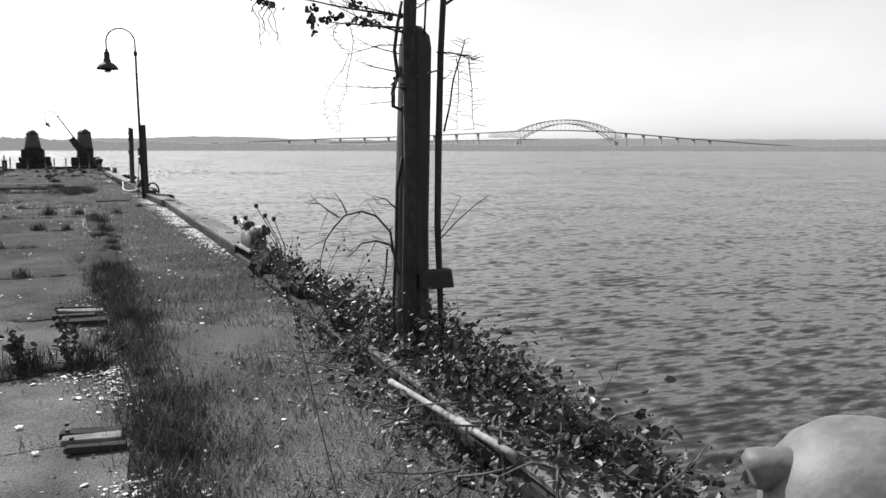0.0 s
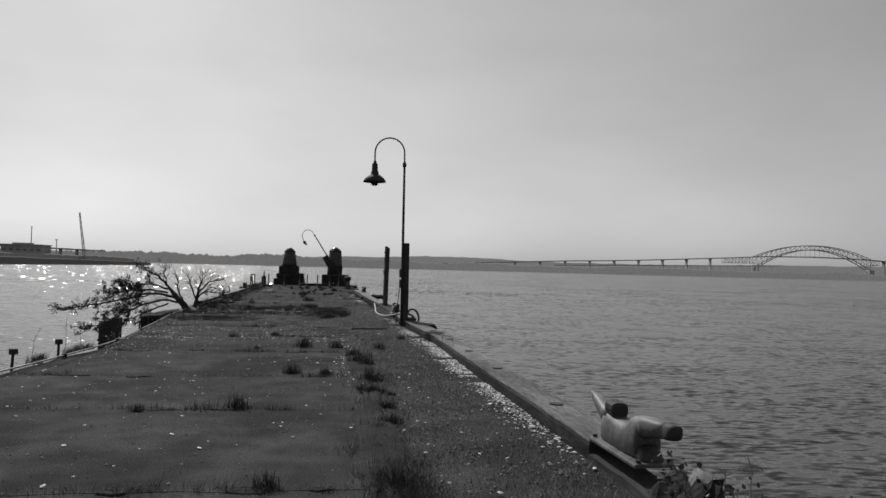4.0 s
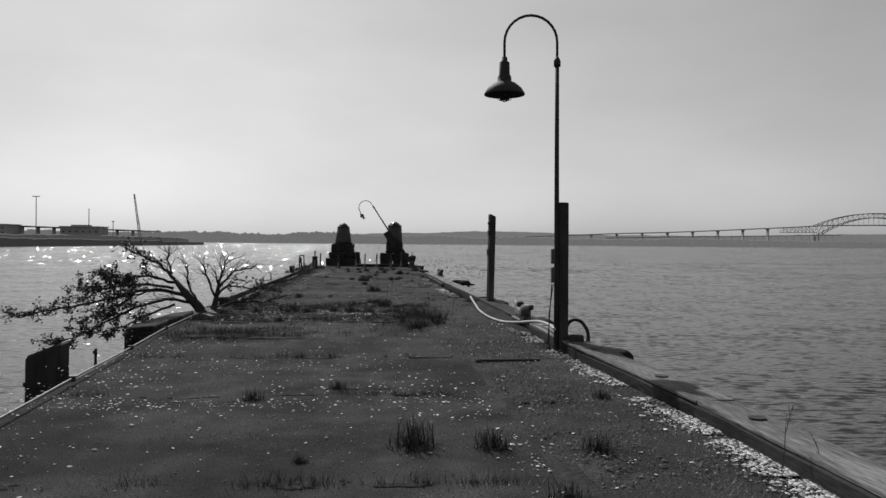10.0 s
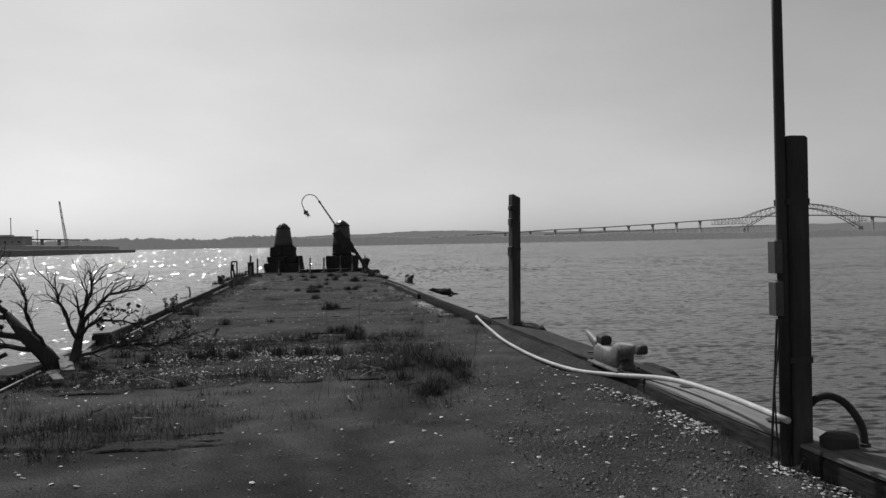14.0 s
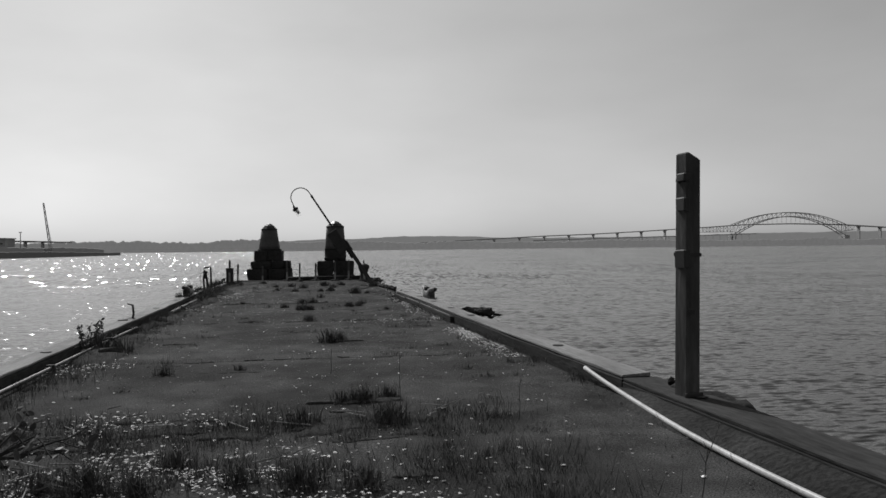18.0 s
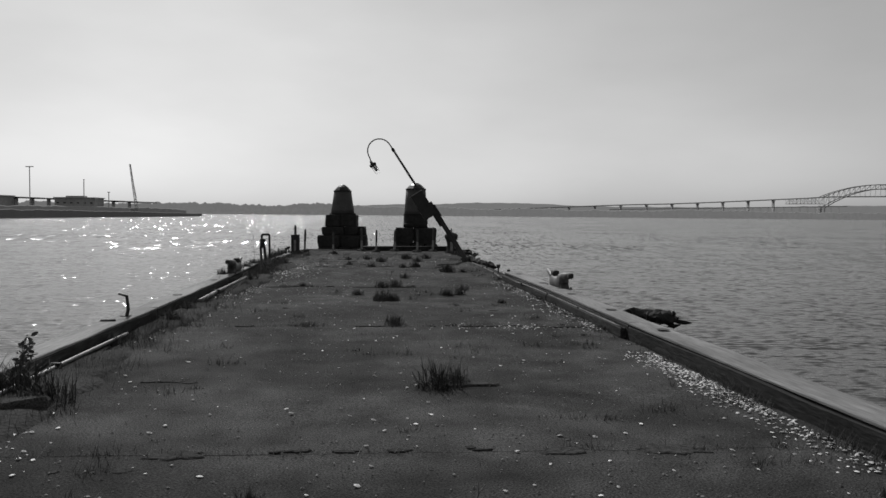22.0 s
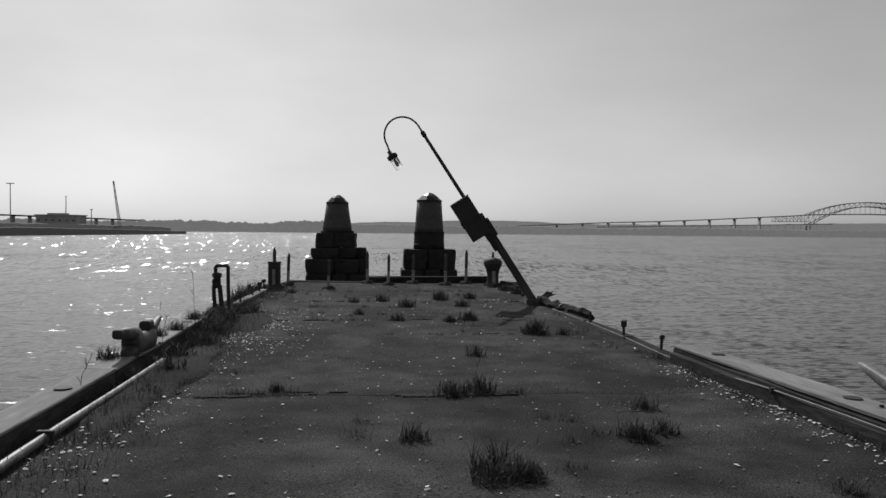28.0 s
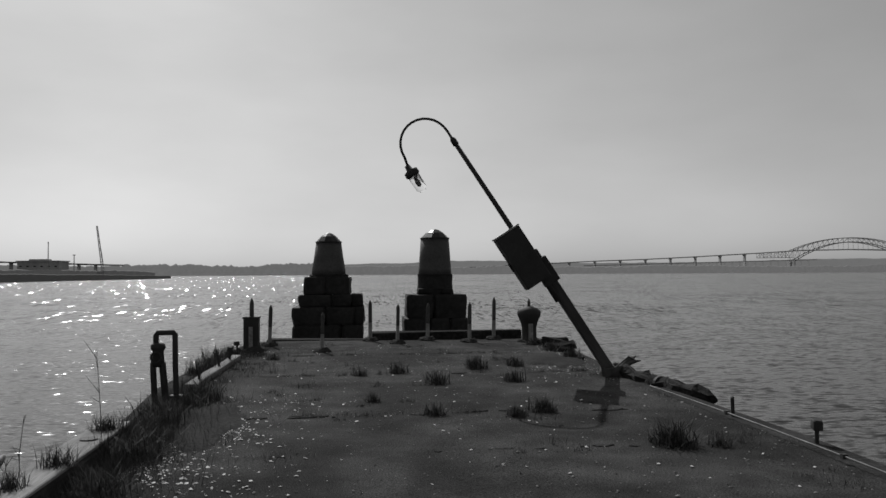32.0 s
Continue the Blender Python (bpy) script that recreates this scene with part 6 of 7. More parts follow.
# ---- grass ----
GRASS = []
for k in range(6):
    rnd = random.Random(100 + k)
    s = Shape()
    for _ in range(230):
        a, b = rnd.uniform(0, 6.283), rnd.uniform(0, 6.283)
        p = Vector((math.cos(a), math.sin(a), 0)) * min(0.13, abs(rnd.gauss(0, 0.085)))
        h, lean_ = 0.05 + 0.22 * rnd.random() ** 1.4, rnd.uniform(0.02, 0.17)
        d = Vector((math.cos(b), math.sin(b), 0))
        w = Vector((-d.y, d.x, 0)) * rnd.uniform(0.0018, 0.0042)
        m1, m2 = p + d * lean_ * 0.35 + Vector((0, 0, h * 0.6)), p + d * lean_ + Vector((0, 0, h))
        s.add([p - w, p + w, m1 + w * 0.8, m1 - w * 0.8, m2], [(0, 1, 2, 3), (3, 2, 4)])
    for _ in range(26):
        a = rnd.uniform(0, 6.283)
        p = Vector((math.cos(a), math.sin(a), 0)) * rnd.uniform(0, 0.1)
        leaf(s, (p.x, p.y, rnd.uniform(0, 0.04)), rnd.uniform(0.012, 0.03), rnd, 1.8)
    GRASS.append(s.mesh("grass_tuft", M_GRASS))


SMALL = Shape()


def clump(x, y, k):
    """Grass too small to pick apart, joined into one."""
    rn = random.Random(int(x * 977 + y * 131))
    for _ in range(44):
        a, b = rn.uniform(0, 6.283), rn.uniform(0, 6.283)
        q = Vector((x + math.cos(a) * abs(rn.gauss(0, 0.16)) * k, y + math.sin(a) * abs(rn.gauss(0, 0.1)) * k, 0))
        hh, d = (0.03 + 0.14 * rn.random() ** 1.7) * k, Vector((math.cos(b), math.sin(b), 0))
        w = Vector((-d.y, d.x, 0)) * rn.uniform(0.0015, 0.003)
        SMALL.add([q - w, q + w, q + d * hh * 0.6 + Vector((0, 0, hh))], [(0, 1, 2)])


def tuft(x, y, k, label="dark dry grass tuft growing from a deck joint", z=-0.01):
    ob = new("grass_tuft", GRASS[R.randrange(6)])
    f = k * R.uniform(0.85, 1.15) * (1.2 if y > 49 else 1)
    ob.matrix_world = Matrix.Translation((x, y, z)) @ Matrix.Rotation(R.uniform(0, 6.283), 4, "Z") @ Matrix.Diagonal((f * 1.05, f * 1.05, f * 0.72, 1))
    return tagged(ob, label, "grass", "grass tufts")


# the large tufts, then those scattered along the joints
for x, y, k in ((1.17, 17.35, 1.25), (1.8, 17.3, 0.9), (3.18, 19.15, 0.7), (2.1, 15.95, 1.15), (2.22, 15.05, 1.3), (2.3, 14.65, 1.0), (2.61, 17.19, 1.0), (-0.37, 19.15, 0.9), (0.43, 19.75, 0.7), (0.35, 16.95, 0.45), (-0.2, 10.75, 0.6), (2.44, 10.15, 0.9), (0.78, 10.95, 0.9), (2.3, 12.05, 0.8),
                (0.4, 36.35, 1.25), (0.55, 36.5, 1.0), (0.64, 31.4, 1.0), (0.82, 30.4, 1.1), (1.54, 27.7, 1.3), (1.35, 27.2, 1.2), (1.6, 26.0, 1.1), (1.45, 25.7, 1.0), (-1.2, 28.9, 1.2), (-0.9, 28.8, 1.1), (-1.5, 28.95, 1.0), (-1.2, 26.7, 0.9), (-0.76, 29.4, 0.9), (-0.3, 28.9, 0.9), (0.1, 28.8, 1.0), (0.5, 28.7, 0.9),
                (-1.64, 33.5, 0.8), (-0.76, 33.7, 0.6), (0.67, 31.5, 1.0), (0.45, 31.4, 0.9), (0.9, 31.6, 0.8), (0.07, 30.5, 1.0), (0.84, 30.6, 1.0), (-2.75, 35.9, 1.3), (-3.1, 36.2, 1.8), (-3.2, 36.0, 1.6), (-0.0, 40.2, 1.0), (-0.23, 43.0, 1.1), (-0.05, 43.05, 1.0), (1.23, 44.1, 1.0), (1.0, 43.9, 0.8), (-1.9, 45.8, 0.6), (1.83, 42.7, 0.6),
                (-0.25, 45.5, 1.1), (0.02, 45.65, 1.2), (0.25, 47.8, 0.8), (0.97, 44.0, 1.1), (1.36, 44.9, 0.8), (-0.68, 44.0, 0.9), (-0.2, 43.2, 1.1), (0.0, 43.1, 1.0), (1.39, 49.9, 1.0), (-0.64, 51.5, 0.9), (0.57, 51.6, 0.8), (-0.9, 55.2, 1.0), (0.39, 55.5, 1.0), (0.63, 51.6, 0.9), (1.41, 49.8, 1.15), (-1.3, 52.5, 0.7), (-0.39, 53.9, 1.0), (1.1, 55.8, 0.8), (-1.48, 54.9, 0.7), (0.25, 51.3, 0.7), (1.79, 49.7, 0.7),
                (-3.1, 57.4, 0.8), (-3.44, 52.9, 1.5), (-3.4, 52.2, 1.4), (-3.3, 47.6, 1.4), (-3.15, 46.7, 1.3), (-3.2, 48.6, 1.2), (-3.3, 49.8, 1.3), (-3.4, 46.2, 1.2), (-3.0, 45.6, 1.0), (-3.05, 40.4, 1.1), (-3.15, 41.6, 1.1), (-3.2, 38.6, 1.0), (-2.9, 30.8, 1.2), (-2.6, 28.2, 1.2), (-2.9, 27.2, 1.1), (-2.4, 29.0, 1.2), (-2.0, 28.6, 1.1),
                (0.95, 3.5, 1.0), (1.25, 3.5, 1.2), (1.55, 3.45, 1.1), (1.8, 3.55, 1.1), (2.15, 3.5, 1.2), (1.4, 7.9, 0.7), (1.2, 13.75, 1.0), (1.7, 13.65, 0.8), (2.3, 13.05, 1.2), (2.3, 7.9, 1.0), (2.5, 5.0, 1.0),
                (0.42, 55.73, 1.1), (1.12, 56.0, 0.9), (0.74, 54.0, 0.9), (2.3, 58.2, 1.0), (2.4, 57.0, 1.0), (2.2, 59.5, 0.9), (-4.05, 55.6, 1.3), (-4.05, 56.4, 1.3), (-4.08, 57.2, 1.3), (-4.0, 58.1, 1.2), (-3.5, 49.6, 1.3), (-3.55, 50.3, 1.4), (-3.6, 50.9, 1.4), (-3.6, 51.6, 1.3), (-3.45, 51.2, 1.2), (-3.4, 48.9, 1.2)):
    tuft(x, y, k)
for x, y, k in ((-3.7, 48.3, 0.8), (-3.66, 47.7, 0.9), (-3.72, 46.6, 0.8), (-3.62, 48.9, 0.9), (-3.7, 50.2, 0.9)):
    tuft(x, y, k, "dark grass tuft rooted in the timber curb", 0.165)
for x, y in [(-2.75 + R.uniform(-0.12, 0.25), y) for y in (13.4, 14.6, 15.1, 15.9, 16.3, 16.6)]:
    tuft(x, y, R.uniform(0.7, 1.1), "dark grass tuft growing along the pier edge")
for _ in range(30):
    y = R.uniform(1, 13)
    tuft(strip_x(y) + R.gauss(0.15, 0.11), y, R.uniform(0.35, 0.65), "dark grass tuft between slab and gravel")
for _ in range(90):
    y = R.uniform(-1, 14)
    clump(strip_x(y) + R.gauss(0.15, 0.16), y, R.uniform(0.6, 1.2))
for _ in range(520):
    y = R.uniform(-1.5, 8.5)
    clump(strip_x(y) + R.gauss(0.2, 0.1), y, R.uniform(0.5, 1.0))
for _ in range(420):
    j = R.choice(JOINTS[5:-1])
    x = R.uniform(left_edge(j) + 0.2, (strip_x(j) if j < STRIP_END else right_edge(j)) - 0.1)
    if noise.noise(Vector((x * 0.8, j, 3))) > -0.1:
        clump(x, j + R.gauss(0, 0.04), R.uniform(0.3, 0.9))
for _ in range(520):
    clump(R.uniform(-3.1, 1.9), R.choice([R.gauss(28.9, 0.3), R.gauss(30.4, 0.25), R.gauss(27.2, 0.25), R.uniform(24.8, 31)]), R.uniform(0.5, 1.3))
for _ in range(90):
    clump(-1.8 + R.gauss(0, 0.6), R.gauss(24.4, 0.35), R.uniform(0.6, 1.2))
for _ in range(60):
    clump(1.5 + R.gauss(0, 0.3), R.gauss(27.0, 0.8), R.uniform(0.9, 1.8))
for _ in range(420):
    y = R.uniform(30, 60)
    clump(left_edge(y) + abs(R.gauss(0.1, 0.28)), y, R.uniform(0.6, 1.6))
for _ in range(260):
    y = R.uniform(48.2, 53.4)
    clump(left_edge(y) + 0.05 + abs(R.gauss(0.05, 0.16)), y, R.uniform(0.7, 1.7))
for _ in range(160):
    y = R.uniform(22, 48)
    clump(right_edge(y) - abs(R.gauss(0.03, 0.1)), y, R.uniform(0.4, 1.0))
for _ in range(360):
    y = R.uniform(32, 60)
    x = R.uniform(left_edge(y), right_edge(y))
    if noise.noise(Vector((x * 0.7, y * 0.7, 6))) > 0.1:
        clump(x, y, R.uniform(0.3, 0.9))
tagged(part("grass_growth", SMALL, M_GRASS), "low dark weedy grass along joints and edges", "grass", kind="stuff")
for _ in range(10):
    tuft(1.5 + R.gauss(0, 0.3), R.gauss(27.1, 0.6), R.uniform(0.7, 1.1), "dark weedy grass tuft on the overgrown deck")

# low dry growth over the strip and the joints
s = Shape()
rnd = random.Random(77)
for _ in range(26000):
    if rnd.random() < 0.72:
        y = rnd.choice([rnd.uniform(-1.5, 8), rnd.uniform(-1, 24)])
        x = rnd.uniform(strip_x(y) + 0.05, right_edge(y) - 0.05)
        if noise.noise(Vector((x * 0.9, y * 0.9, 8))) < -0.25:
            continue
    else:
        j = rnd.choice(JOINTS[5:-1])
        x, y = rnd.uniform(left_edge(j), strip_x(j) if j < STRIP_END else right_edge(j)), j + rnd.gauss(0, 0.04)
        if noise.noise(Vector((x * 0.7, y * 3, 3))) < 0.0:
            continue
        if rnd.random() < 0.45:
            x, y = rnd.uniform(-3.1, 2.2), rnd.choice([rnd.gauss(28.9, 0.4), rnd.gauss(30.3, 0.4), rnd.gauss(27, 0.5), rnd.uniform(24.5, 31)])
    h, b = rnd.uniform(0.015, 0.075) * (1.3 if y < 4 else 1), rnd.uniform(0, 6.283)
    d = Vector((math.cos(b), math.sin(b), 0))
    w = Vector((-d.y, d.x, 0)) * rnd.uniform(0.002, 0.0045)
    p = Vector((x, y, 0.0))
    s.add([p - w, p + w, p + d * h * 0.7 + Vector((0, 0, h))], [(0, 1, 2)])
tagged(part("short_grass", s, M_GRASS_DRY), "short dry grass sprouting over gravel and joints", "grass", kind="stuff")

# rubble where the curb is gone at the pier's far corner
rnd = random.Random(88)
for x, y, k in ((2.55, 59.1, 1.4), (2.75, 59.4, 1.3), (2.4, 58.7, 0.8), (2.62, 58.5, 1.0), (2.5, 57.9, 0.8), (2.45, 57.3, 0.7), (2.3, 59.7, 0.7), (2.42, 56.7, 0.6), (2.85, 58.9, 0.8)):
    ob = thing("rubble_stone", pose(x, y, -0.02, rnd.uniform(-12, 12), rnd.uniform(-12, 12), rnd.uniform(0, 180)), "dark broken lump of concrete at the pier corner", "rubble", "rubble stones")
    part("lump", roughen(roughen(stone(0.3 * k, 0.24 * k, 0.13 * k, rnd.uniform(0, 60)), 6, 0.05), 15, 0.025), M_WALL, ob)

# ---- shells and pebbles ----
def flakes(count, place, lo, hi, seed, tall=0.35):
    sh, rn = Shape(), random.Random(seed)
    for _ in range(count):
        at = place(rn)
        if at is None:
            continue
        x, y, z = at
        r = lo * (hi / lo) ** rn.random()
        n5, a0 = 5, rn.uniform(0, 6.283)
        el = rn.uniform(0.5, 1)
        ca, sa = math.cos(a0), math.sin(a0)
        tx, ty = rn.uniform(-0.5, 0.5), rn.uniform(-0.5, 0.5)
        rim = []
        for k in range(n5):
            u, v = r * math.cos(k * 6.283 / n5) * rn.uniform(0.8, 1.2), r * el * math.sin(k * 6.283 / n5) * rn.uniform(0.8, 1.2)
            rim.append((x + u * ca - v * sa, y + u * sa + v * ca, max(0.002, z + 0.35 * r + u * tx * 0.5 + v * ty * 0.5)))
        topz = (x, y, z + r * tall + 0.3 * r)
        sh.add(rim + [topz], [(k, (k + 1) % n5, n5) for k in range(n5)])
    return sh


def by_curb(rn):
    y = 8.2 + 14.6 * rn.triangular(0, 1, 0.6)
    if rn.random() < 0.12:
        y = rn.uniform(22.4, 27)
    return (right_edge(y) - abs(rn.gauss(0, 0.13)) - 0.02, y, 0.01) if noise.noise(Vector((y * 0.8, 0, 0))) + 0.5 * noise.noise(Vector((y * 2.6, 3, 0))) > -0.2 else None


def by_curb_far(rn):
    y = rn.choice([rn.uniform(34, 38), rn.uniform(39.5, 47), rn.uniform(35.5, 37.8)])
    return (right_edge(y) - abs(rn.gauss(0.03, 0.15)) - 0.05, y, 0.0)


def on_border(rn):
    y = rn.choice([rn.uniform(2.4, 6.3), rn.uniform(12.5, 18.5), rn.uniform(13.5, 17)])
    return (strip_x(y) - 0.1 + rn.gauss(0, 0.14), y, 0.0)


def patches(rn):
    cx, cy, sx, sy = rn.choice([(-1.0, 28.8, 0.7, 0.25), (-1.3, 30.4, 0.9, 0.25), (0.3, 27.3, 0.8, 0.12), (-0.4, 19.0, 0.9, 0.12), (-2.6, 14.2, 0.2, 0.5), (-2.9, 44.8, 0.25, 0.8), (-2.7, 52.3, 0.5, 0.6), (-2.6, 48.8, 0.35, 0.7), (-2.2, 16.6, 0.5, 0.8), (-1.5, 18.9, 1.0, 0.2), (-2.1, 19.6, 0.4, 0.8), (-0.5, 21.5, 1.2, 0.35), (1.5, 19.4, 0.4, 0.7), (-2.2, 24.5, 0.5, 0.8), (-1.0, 27.0, 1.2, 0.5), (-1.4, 29.6, 1.0, 0.6), (0.4, 29.3, 0.8, 0.5), (-3.0, 47.2, 0.25, 0.7), (-3.0, 49.3, 0.35, 0.4), (-2.9, 50.4, 0.5, 0.25), (-3.0, 41.0, 0.3, 1.2), (-1.3, 31.0, 0.8, 0.2), (-3.0, 43.6, 0.2, 1.0), (1.6, 39.9, 0.6, 0.15), (3.75, 1.2, 0.2, 0.9), (2.0, 55.6, 0.35, 0.7), (2.3, 2.95, 0.1, 0.25), (2.2, 3.25, 0.2, 0.08), (2.42, 1.25, 0.12, 0.12), (2.2, 56.4, 0.2, 0.6), (2.35, 58.0, 0.2, 0.8), (-2.9, 51.0, 0.2, 0.3), (-3.1, 49.5, 0.2, 0.45), (-3.1, 49.4, 0.15, 0.35), (-2.85, 51.0, 0.22, 0.25), (-2.9, 34.2, 0.2, 0.4), (-2.75, 34.4, 0.25, 0.25), (-3.0, 50.7, 0.15, 0.2), (-2.5, 22.0, 0.2, 1.6), (-1.2, 21.0, 1.0, 1.2), (0.6, 19.3, 0.9, 0.8)])
    return (cx + rn.gauss(0, sx), cy + rn.gauss(0, sy), 0.0)


def scattered(rn):
    y = rn.uniform(0, 60)
    return (rn.uniform(left_edge(y) + 0.05, right_edge(y) - 0.05), y, 0.004)


def in_strip(rn):
    y = rn.choice([rn.uniform(-1.5, 24), rn.uniform(8, 27)])
    return (rn.uniform(strip_x(y) + 0.05, right_edge(y) - 0.03), y, 0.0)


def litter(rn):
    cx, cy, sx, sy = rn.choice([(-1.9, 27.5, 0.5, 0.3), (-1.2, 28.0, 0.5, 0.25), (-2.3, 26.6, 0.5, 0.4), (-0.9, 28.6, 0.5, 0.2), (-0.3, 28.3, 0.4, 0.2), (-1.6, 29.7, 0.6, 0.25), (0.2, 27.4, 0.5, 0.2), (-0.8, 26.4, 0.7, 0.3)])
    x, y = cx + rn.gauss(0, sx), cy + 0.9 + rn.gauss(0, sy)
    return (x, y, 0.02) if noise.noise(Vector((x * 2.2, y * 2.2, 7))) > -0.05 else None


s = Shape()
for count, place, lo, hi, seed in ((3200, litter, 0.005, 0.021, 9), (7500, by_curb, 0.006, 0.026, 1), (1900, by_curb_far, 0.006, 0.022, 2), (420, on_border, 0.005, 0.022, 3), (6200, patches, 0.004, 0.022, 4), (2300, scattered, 0.004, 0.024, 5), (500, in_strip, 0.006, 0.024, 6)):
    t = flakes(count, place, lo, hi, seed)
    s.add(t.v, t.f)
tagged(part("shell_fragments", s, M_SHELL), "bleached broken shells scattered over the pier deck", "shells", kind="stuff")
s = Shape()
for count, place, lo, hi, seed in ((9000, in_strip, 0.006, 0.02, 16), (17000, scattered, 0.004, 0.014, 17), (900, by_curb, 0.008, 0.025, 18)):
    t = flakes(count, place, lo, hi, seed, 0.7)
    s.add(t.v, t.f)
tagged(part("pebbles", s, M_PEBBLE), "small dark pebbles and grit over the deck", "pebbles", kind="stuff")


# ---- the far arch bridge ----
BY = 2461.0
bridge = tagged(new("arch_bridge"), "distant grey steel arch bridge with long approaches", "bridge")
bridge.location = (1600, BY, WATER_Z)


def bx(x):
    return x - 1600


def deck_z(x):
    return lerp(x, [(300, 18), (722, 38), (887, 43), (1062, 51), (1231, 60), (1310, 64), (1421, 71), (1610, 74), (1800, 70), (2170, 48), (2600, 26), (3000, 12)])


xs = [300 + 45 * i for i in range(61)]
for (a, b) in zip(xs, xs[1:]):
    za, zb = deck_z(a) - WATER_Z, deck_z(b) - WATER_Z
    sp = Shape().add([(bx(a), -9, za - 3.4), (bx(b), -9, zb - 3.4), (bx(b), 9, zb - 3.4), (bx(a), 9, za - 3.4), (bx(a), -9, za), (bx(b), -9, zb), (bx(b), 9, zb), (bx(a), 9, za)],
                     [(3, 2, 1, 0), (4, 5, 6, 7), (0, 1, 5, 4), (1, 2, 6, 5), (2, 3, 7, 6), (3, 0, 4, 7)])
    part("deck_span", sp, M_BRIDGE, bridge)
for x in [1231 - 84 * i for i in range(9)] + [1870 + 84 * i for i in range(6)]:
    h = deck_z(x) - WATER_Z - 3.4
    part("pier", Shape().box(bx(x) - 1.6, bx(x) + 1.6, -7, 7, 0, h, c=0.3).box(bx(x) - 2.6, bx(x) + 2.6, -9, 9, h - 3, h, c=0.2), M_BRIDGE_PIER, bridge)
A0, A1 = 1392.0, 1812.0


def arch_top(x):
    u = (x - A0) / (A1 - A0) * 2 - 1
    return 69 + (111 - 69) * (1 - abs(u) ** 2.05)


def arch_low(x):
    u = (x - A0) / (A1 - A0) * 2 - 1
    return 30 + (97 - 30) * (1 - abs(u) ** 2.0)


N = 24
for side in (-12, 12):
    up = [(bx(A0 + (A1 - A0) * i / N), side, arch_top(A0 + (A1 - A0) * i / N) - WATER_Z) for i in range(N + 1)]
    lo = [(bx(A0 + (A1 - A0) * i / N), side, arch_low(A0 + (A1 - A0) * i / N) - WATER_Z) for i in range(N + 1)]
    part("upper_chord", Shape().tube(up, 1.3, 6), M_BRIDGE, bridge)
    part("lower_chord", Shape().tube(lo, 1.5, 6), M_BRIDGE, bridge)
    for i in range(N + 1):
        part("truss_post", Shape().tube([up[i], lo[i]], 0.55, 5), M_BRIDGE, bridge)
        if i < N:
            part("truss_diagonal", Shape().tube([up[i], lo[i + 1]] if i >= N // 2 else [lo[i], up[i + 1]], 0.55, 5), M_BRIDGE, bridge)
        zd = deck_z(up[i][0] + 1600) - WATER_Z
        if lo[i][2] > zd + 2:
            part("hanger", Shape().tube([lo[i], (lo[i][0], side, zd)], 0.28, 4), M_BRIDGE, bridge)
for x in (A0 - 3, A1 + 3):
    part("abutment", Shape().box(bx(x) - 9, bx(x) + 9, -16, 16, 0, 34, c=1.0), M_BRIDGE_PIER, bridge)
# deck trusses next to the arch
for x0, x1 in ((1278, 1392), (1812, 1850)):
    K = max(3, int((x1 - x0) / 12))
    for side in (-10, 10):
        tp = [(bx(x0 + (x1 - x0) * i / K), side, deck_z(x0 + (x1 - x0) * i / K) - WATER_Z - 1) for i in range(K + 1)]
        bt = [(p[0], side, p[2] - 16 - 6 * (i / K if x0 < 1400 else 1 - i / K)) for i, p in enumerate(tp)]
        part("lower_chord", Shape().tube(bt, 0.8, 5), M_BRIDGE, bridge)
        for i in range(K):
            part("truss_diagonal", Shape().tube([tp[i], bt[i + 1]] if i % 2 else [bt[i], tp[i + 1]], 0.6, 4), M_BRIDGE, bridge)
            part("truss_post", Shape().tube([tp[i], bt[i]], 0.5, 4), M_BRIDGE, bridge)


low = tagged(new("low_viaduct"), "hazy low viaduct on many columns before the bridge", "viaduct")
low.location = (1100, BY - 30, WATER_Z)
for i in range(30):
    a, b = -420 + i * 26, -420 + (i + 1) * 26
    za, zb = 25 + 17 * i / 30, 25 + 17 * (i + 1) / 30
    part("deck_span", Shape().add([(a, -5, za - 2.6), (b, -5, zb - 2.6), (b, 5, zb - 2.6), (a, 5, za - 2.6), (a, -5, za), (b, -5, zb), (b, 5, zb), (a, 5, za)],
                                  [(3, 2, 1, 0), (4, 5, 6, 7), (0, 1, 5, 4), (1, 2, 6, 5), (2, 3, 7, 6), (3, 0, 4, 7)]), M_BRIDGE, low)
    # columns borrow the far shore's emitted haze
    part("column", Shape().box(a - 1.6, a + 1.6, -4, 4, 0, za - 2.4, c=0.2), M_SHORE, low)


# ---- across the water on the spit ----
def building(x, y, w, d, h, storeys, label):
    ob = thing("industrial_building", (x, y, WATER_Z + 4), label, "building", "far buildings")
    part("wall", Shape().box(-w / 2, w / 2, -d / 2, d / 2, -5, h, c=0.2), M_BUILD, ob)
    part("roof", Shape().box(-w / 2 - 1, w / 2 + 1, -d / 2 - 1, d / 2 + 1, h, h + 0.9, c=0.2), M_BRIDGE, ob)
    part("roof_house", Shape().box(-w * 0.3, w * 0.15, -d * 0.2, d * 0.2, h + 0.9, h + 2.4, c=0.2), M_BUILD, ob)
    n6 = int(w / 6)
    for f in range(storeys):
        for i in range(n6):
            wx = -w / 2 + (i + 0.5) * w / n6
            wz = 1.5 + f * (h - 1) / storeys
            part("window", Shape().box(wx - 1.1, wx + 1.1, -d / 2 - 0.06, -d / 2 + 0.1, wz, wz + 1.2), M_STONE, ob)
    return ob


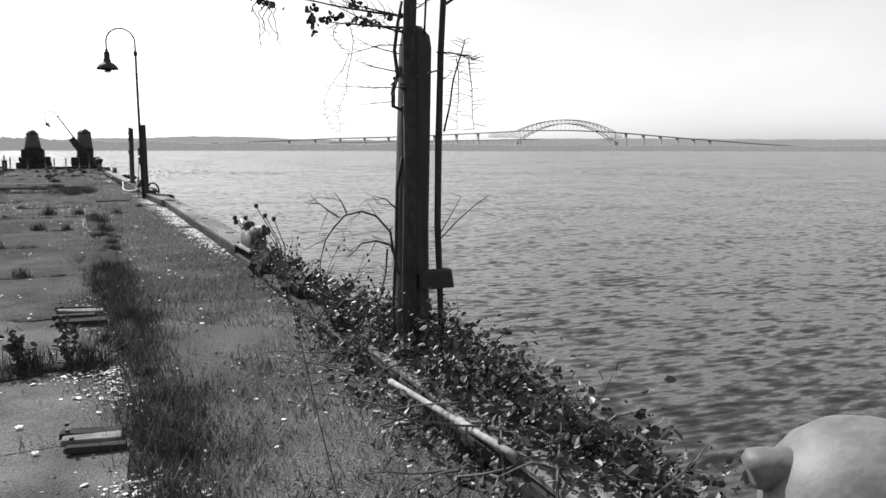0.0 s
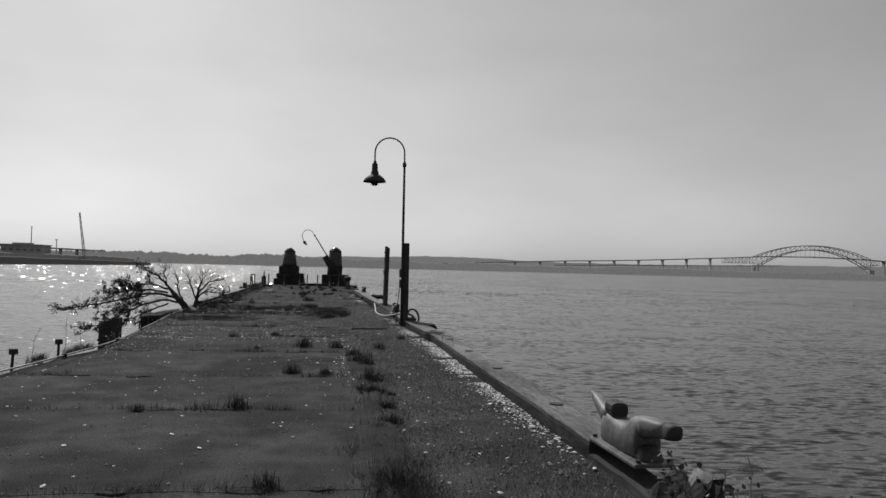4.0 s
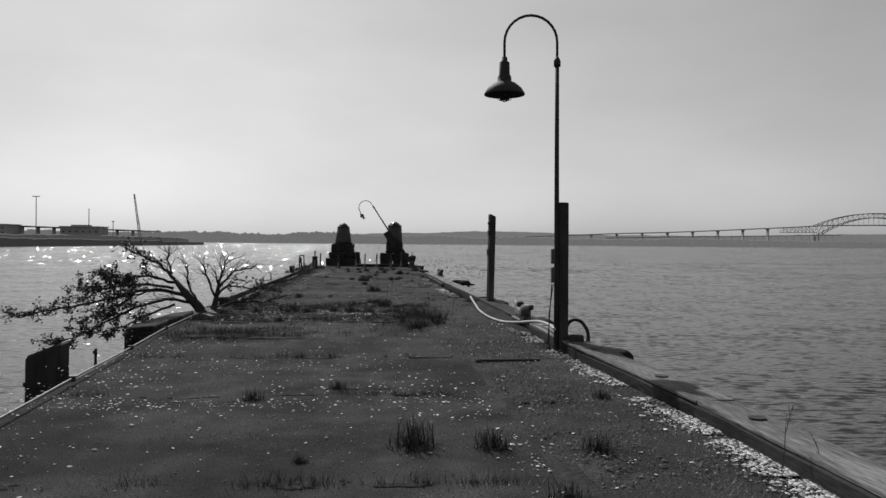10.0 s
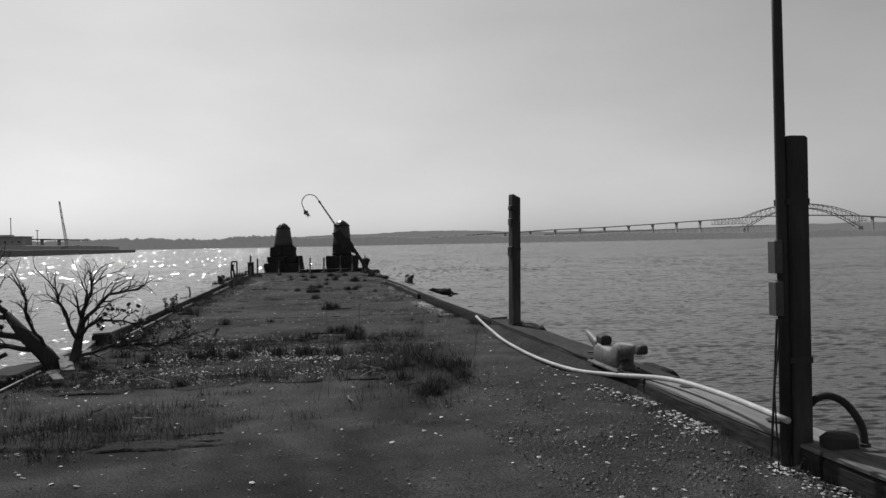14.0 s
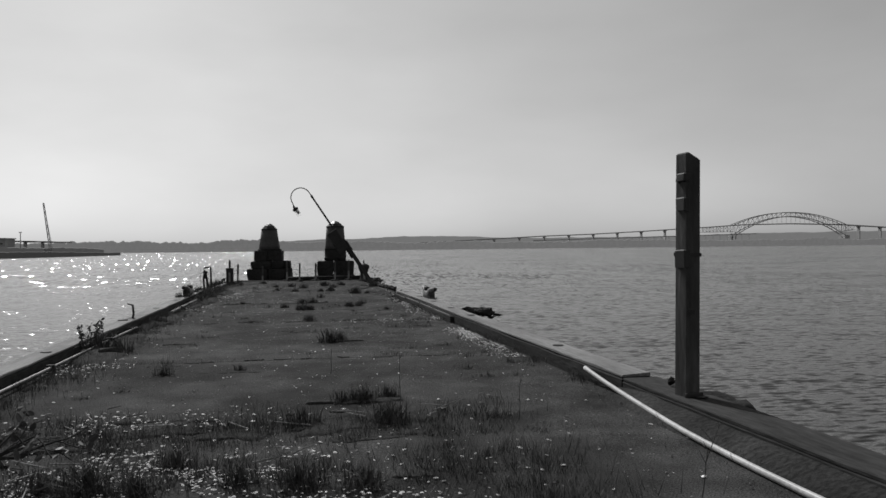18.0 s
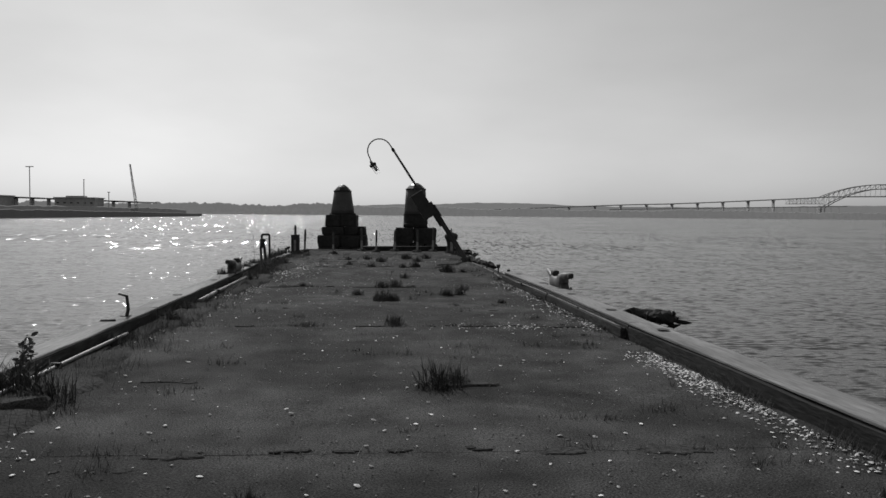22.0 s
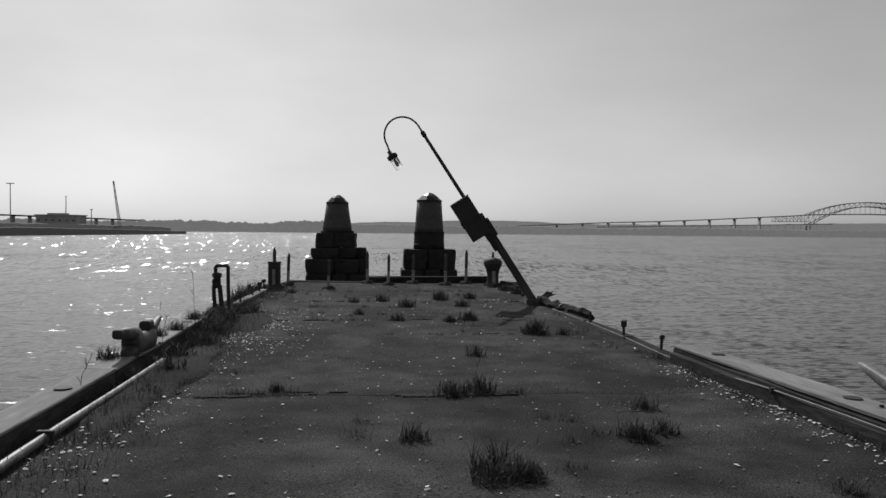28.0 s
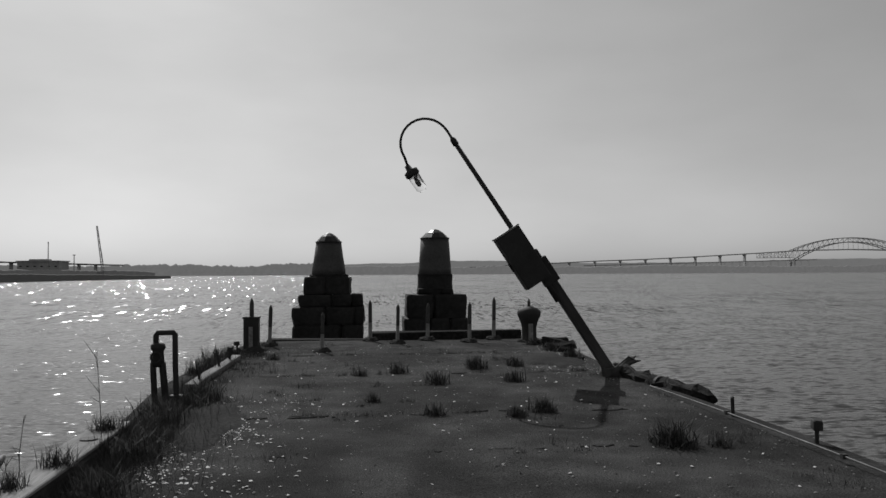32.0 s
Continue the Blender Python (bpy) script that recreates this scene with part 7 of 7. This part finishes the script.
building(-410, 815, 58, 30, 14.0, 3, "broad dark industrial building on the far spit")
building(-462, 835, 50, 30, 16.5, 3, "taller dark industrial building on the far spit")
building(-310, 812, 38, 24, 12.4, 2, "low flat-roofed industrial building on the far spit")
via = tagged(new("elevated_roadway"), "long elevated roadway on columns behind the spit", "roadway")
via.location = (-330, 836, WATER_Z)
for i in range(11):
    a, b = -100 + i * 16, -90 + (i + 1) * 16
    za, zb = 19.2 - i * 0.5, 19.2 - (i + 1) * 0.5
    part("deck_span", Shape().add([(a, -5, za - 1.4), (b, -5, zb - 1.4), (b, 5, zb - 1.4), (a, 5, za - 1.4), (a, -5, za), (b, -5, zb), (b, 5, zb), (a, 5, za)],
                                  [(3, 2, 1, 0), (4, 5, 6, 7), (0, 1, 5, 4), (1, 2, 6, 5), (2, 3, 7, 6), (3, 0, 4, 7)]), M_BRIDGE, via)
    part("column", Shape().box(a - 0.7, a + 0.7, -3, 3, 0, za - 1.3, c=0.1), M_BRIDGE, via)
for x, h, w in ((-352, 44, 3.6), (-412, 38, 3.4), (-277.5, 20, 1.2), (-301, 32, 0.5)):
    ob = thing("light_mast", (x, 800, WATER_Z + 2), "tall slender floodlight mast on the far shore", "mast", "light masts")
    part("pole", Shape().tube([(0, 0, -2), (0, 0, h)], [0.55, 0.4], 6), M_BRIDGE, ob)
    part("lamp_bar", Shape().box(-w, w, -0.5, 0.5, h, h + 0.8), M_BRIDGE, ob)
crane = thing("crane", (-253, 800, WATER_Z + 3), "tall lattice-boom crane standing on the far spit", "crane")
part("cab", Shape().box(-3, 3, -3, 3, 0, 4, c=0.3), M_BUILD, crane)
part("crawler", Shape().box(-4, 4, -3.5, 3.5, -1.5, 0.2, c=0.4), M_STONE, crane)
for dx, dy in ((-0.9, -0.9), (0.9, -0.9), (0.9, 0.9), (-0.9, 0.9)):
    part("boom_chord", Shape().tube([(2 + dx, dy, 2), (-4 + dx * 0.5, dy * 0.5, 47)], 0.22, 5), M_BRIDGE, crane)
for i in range(14):
    a, b = i / 14, (i + 1) / 14
    sg = 1 if i % 2 else -1
    part("boom_lace", Shape().tube([(2 - 6 * a + 0.9 * sg * (1 - a / 2), -0.8, 2 + 45 * a), (2 - 6 * b - 0.9 * sg * (1 - b / 2), -0.8, 2 + 45 * b)], 0.16, 4), M_BRIDGE, crane)
part("hoist_cable", Shape().tube([(-4, 0, 47), (4, 0, 3)], 0.12, 4), M_BRIDGE, crane)
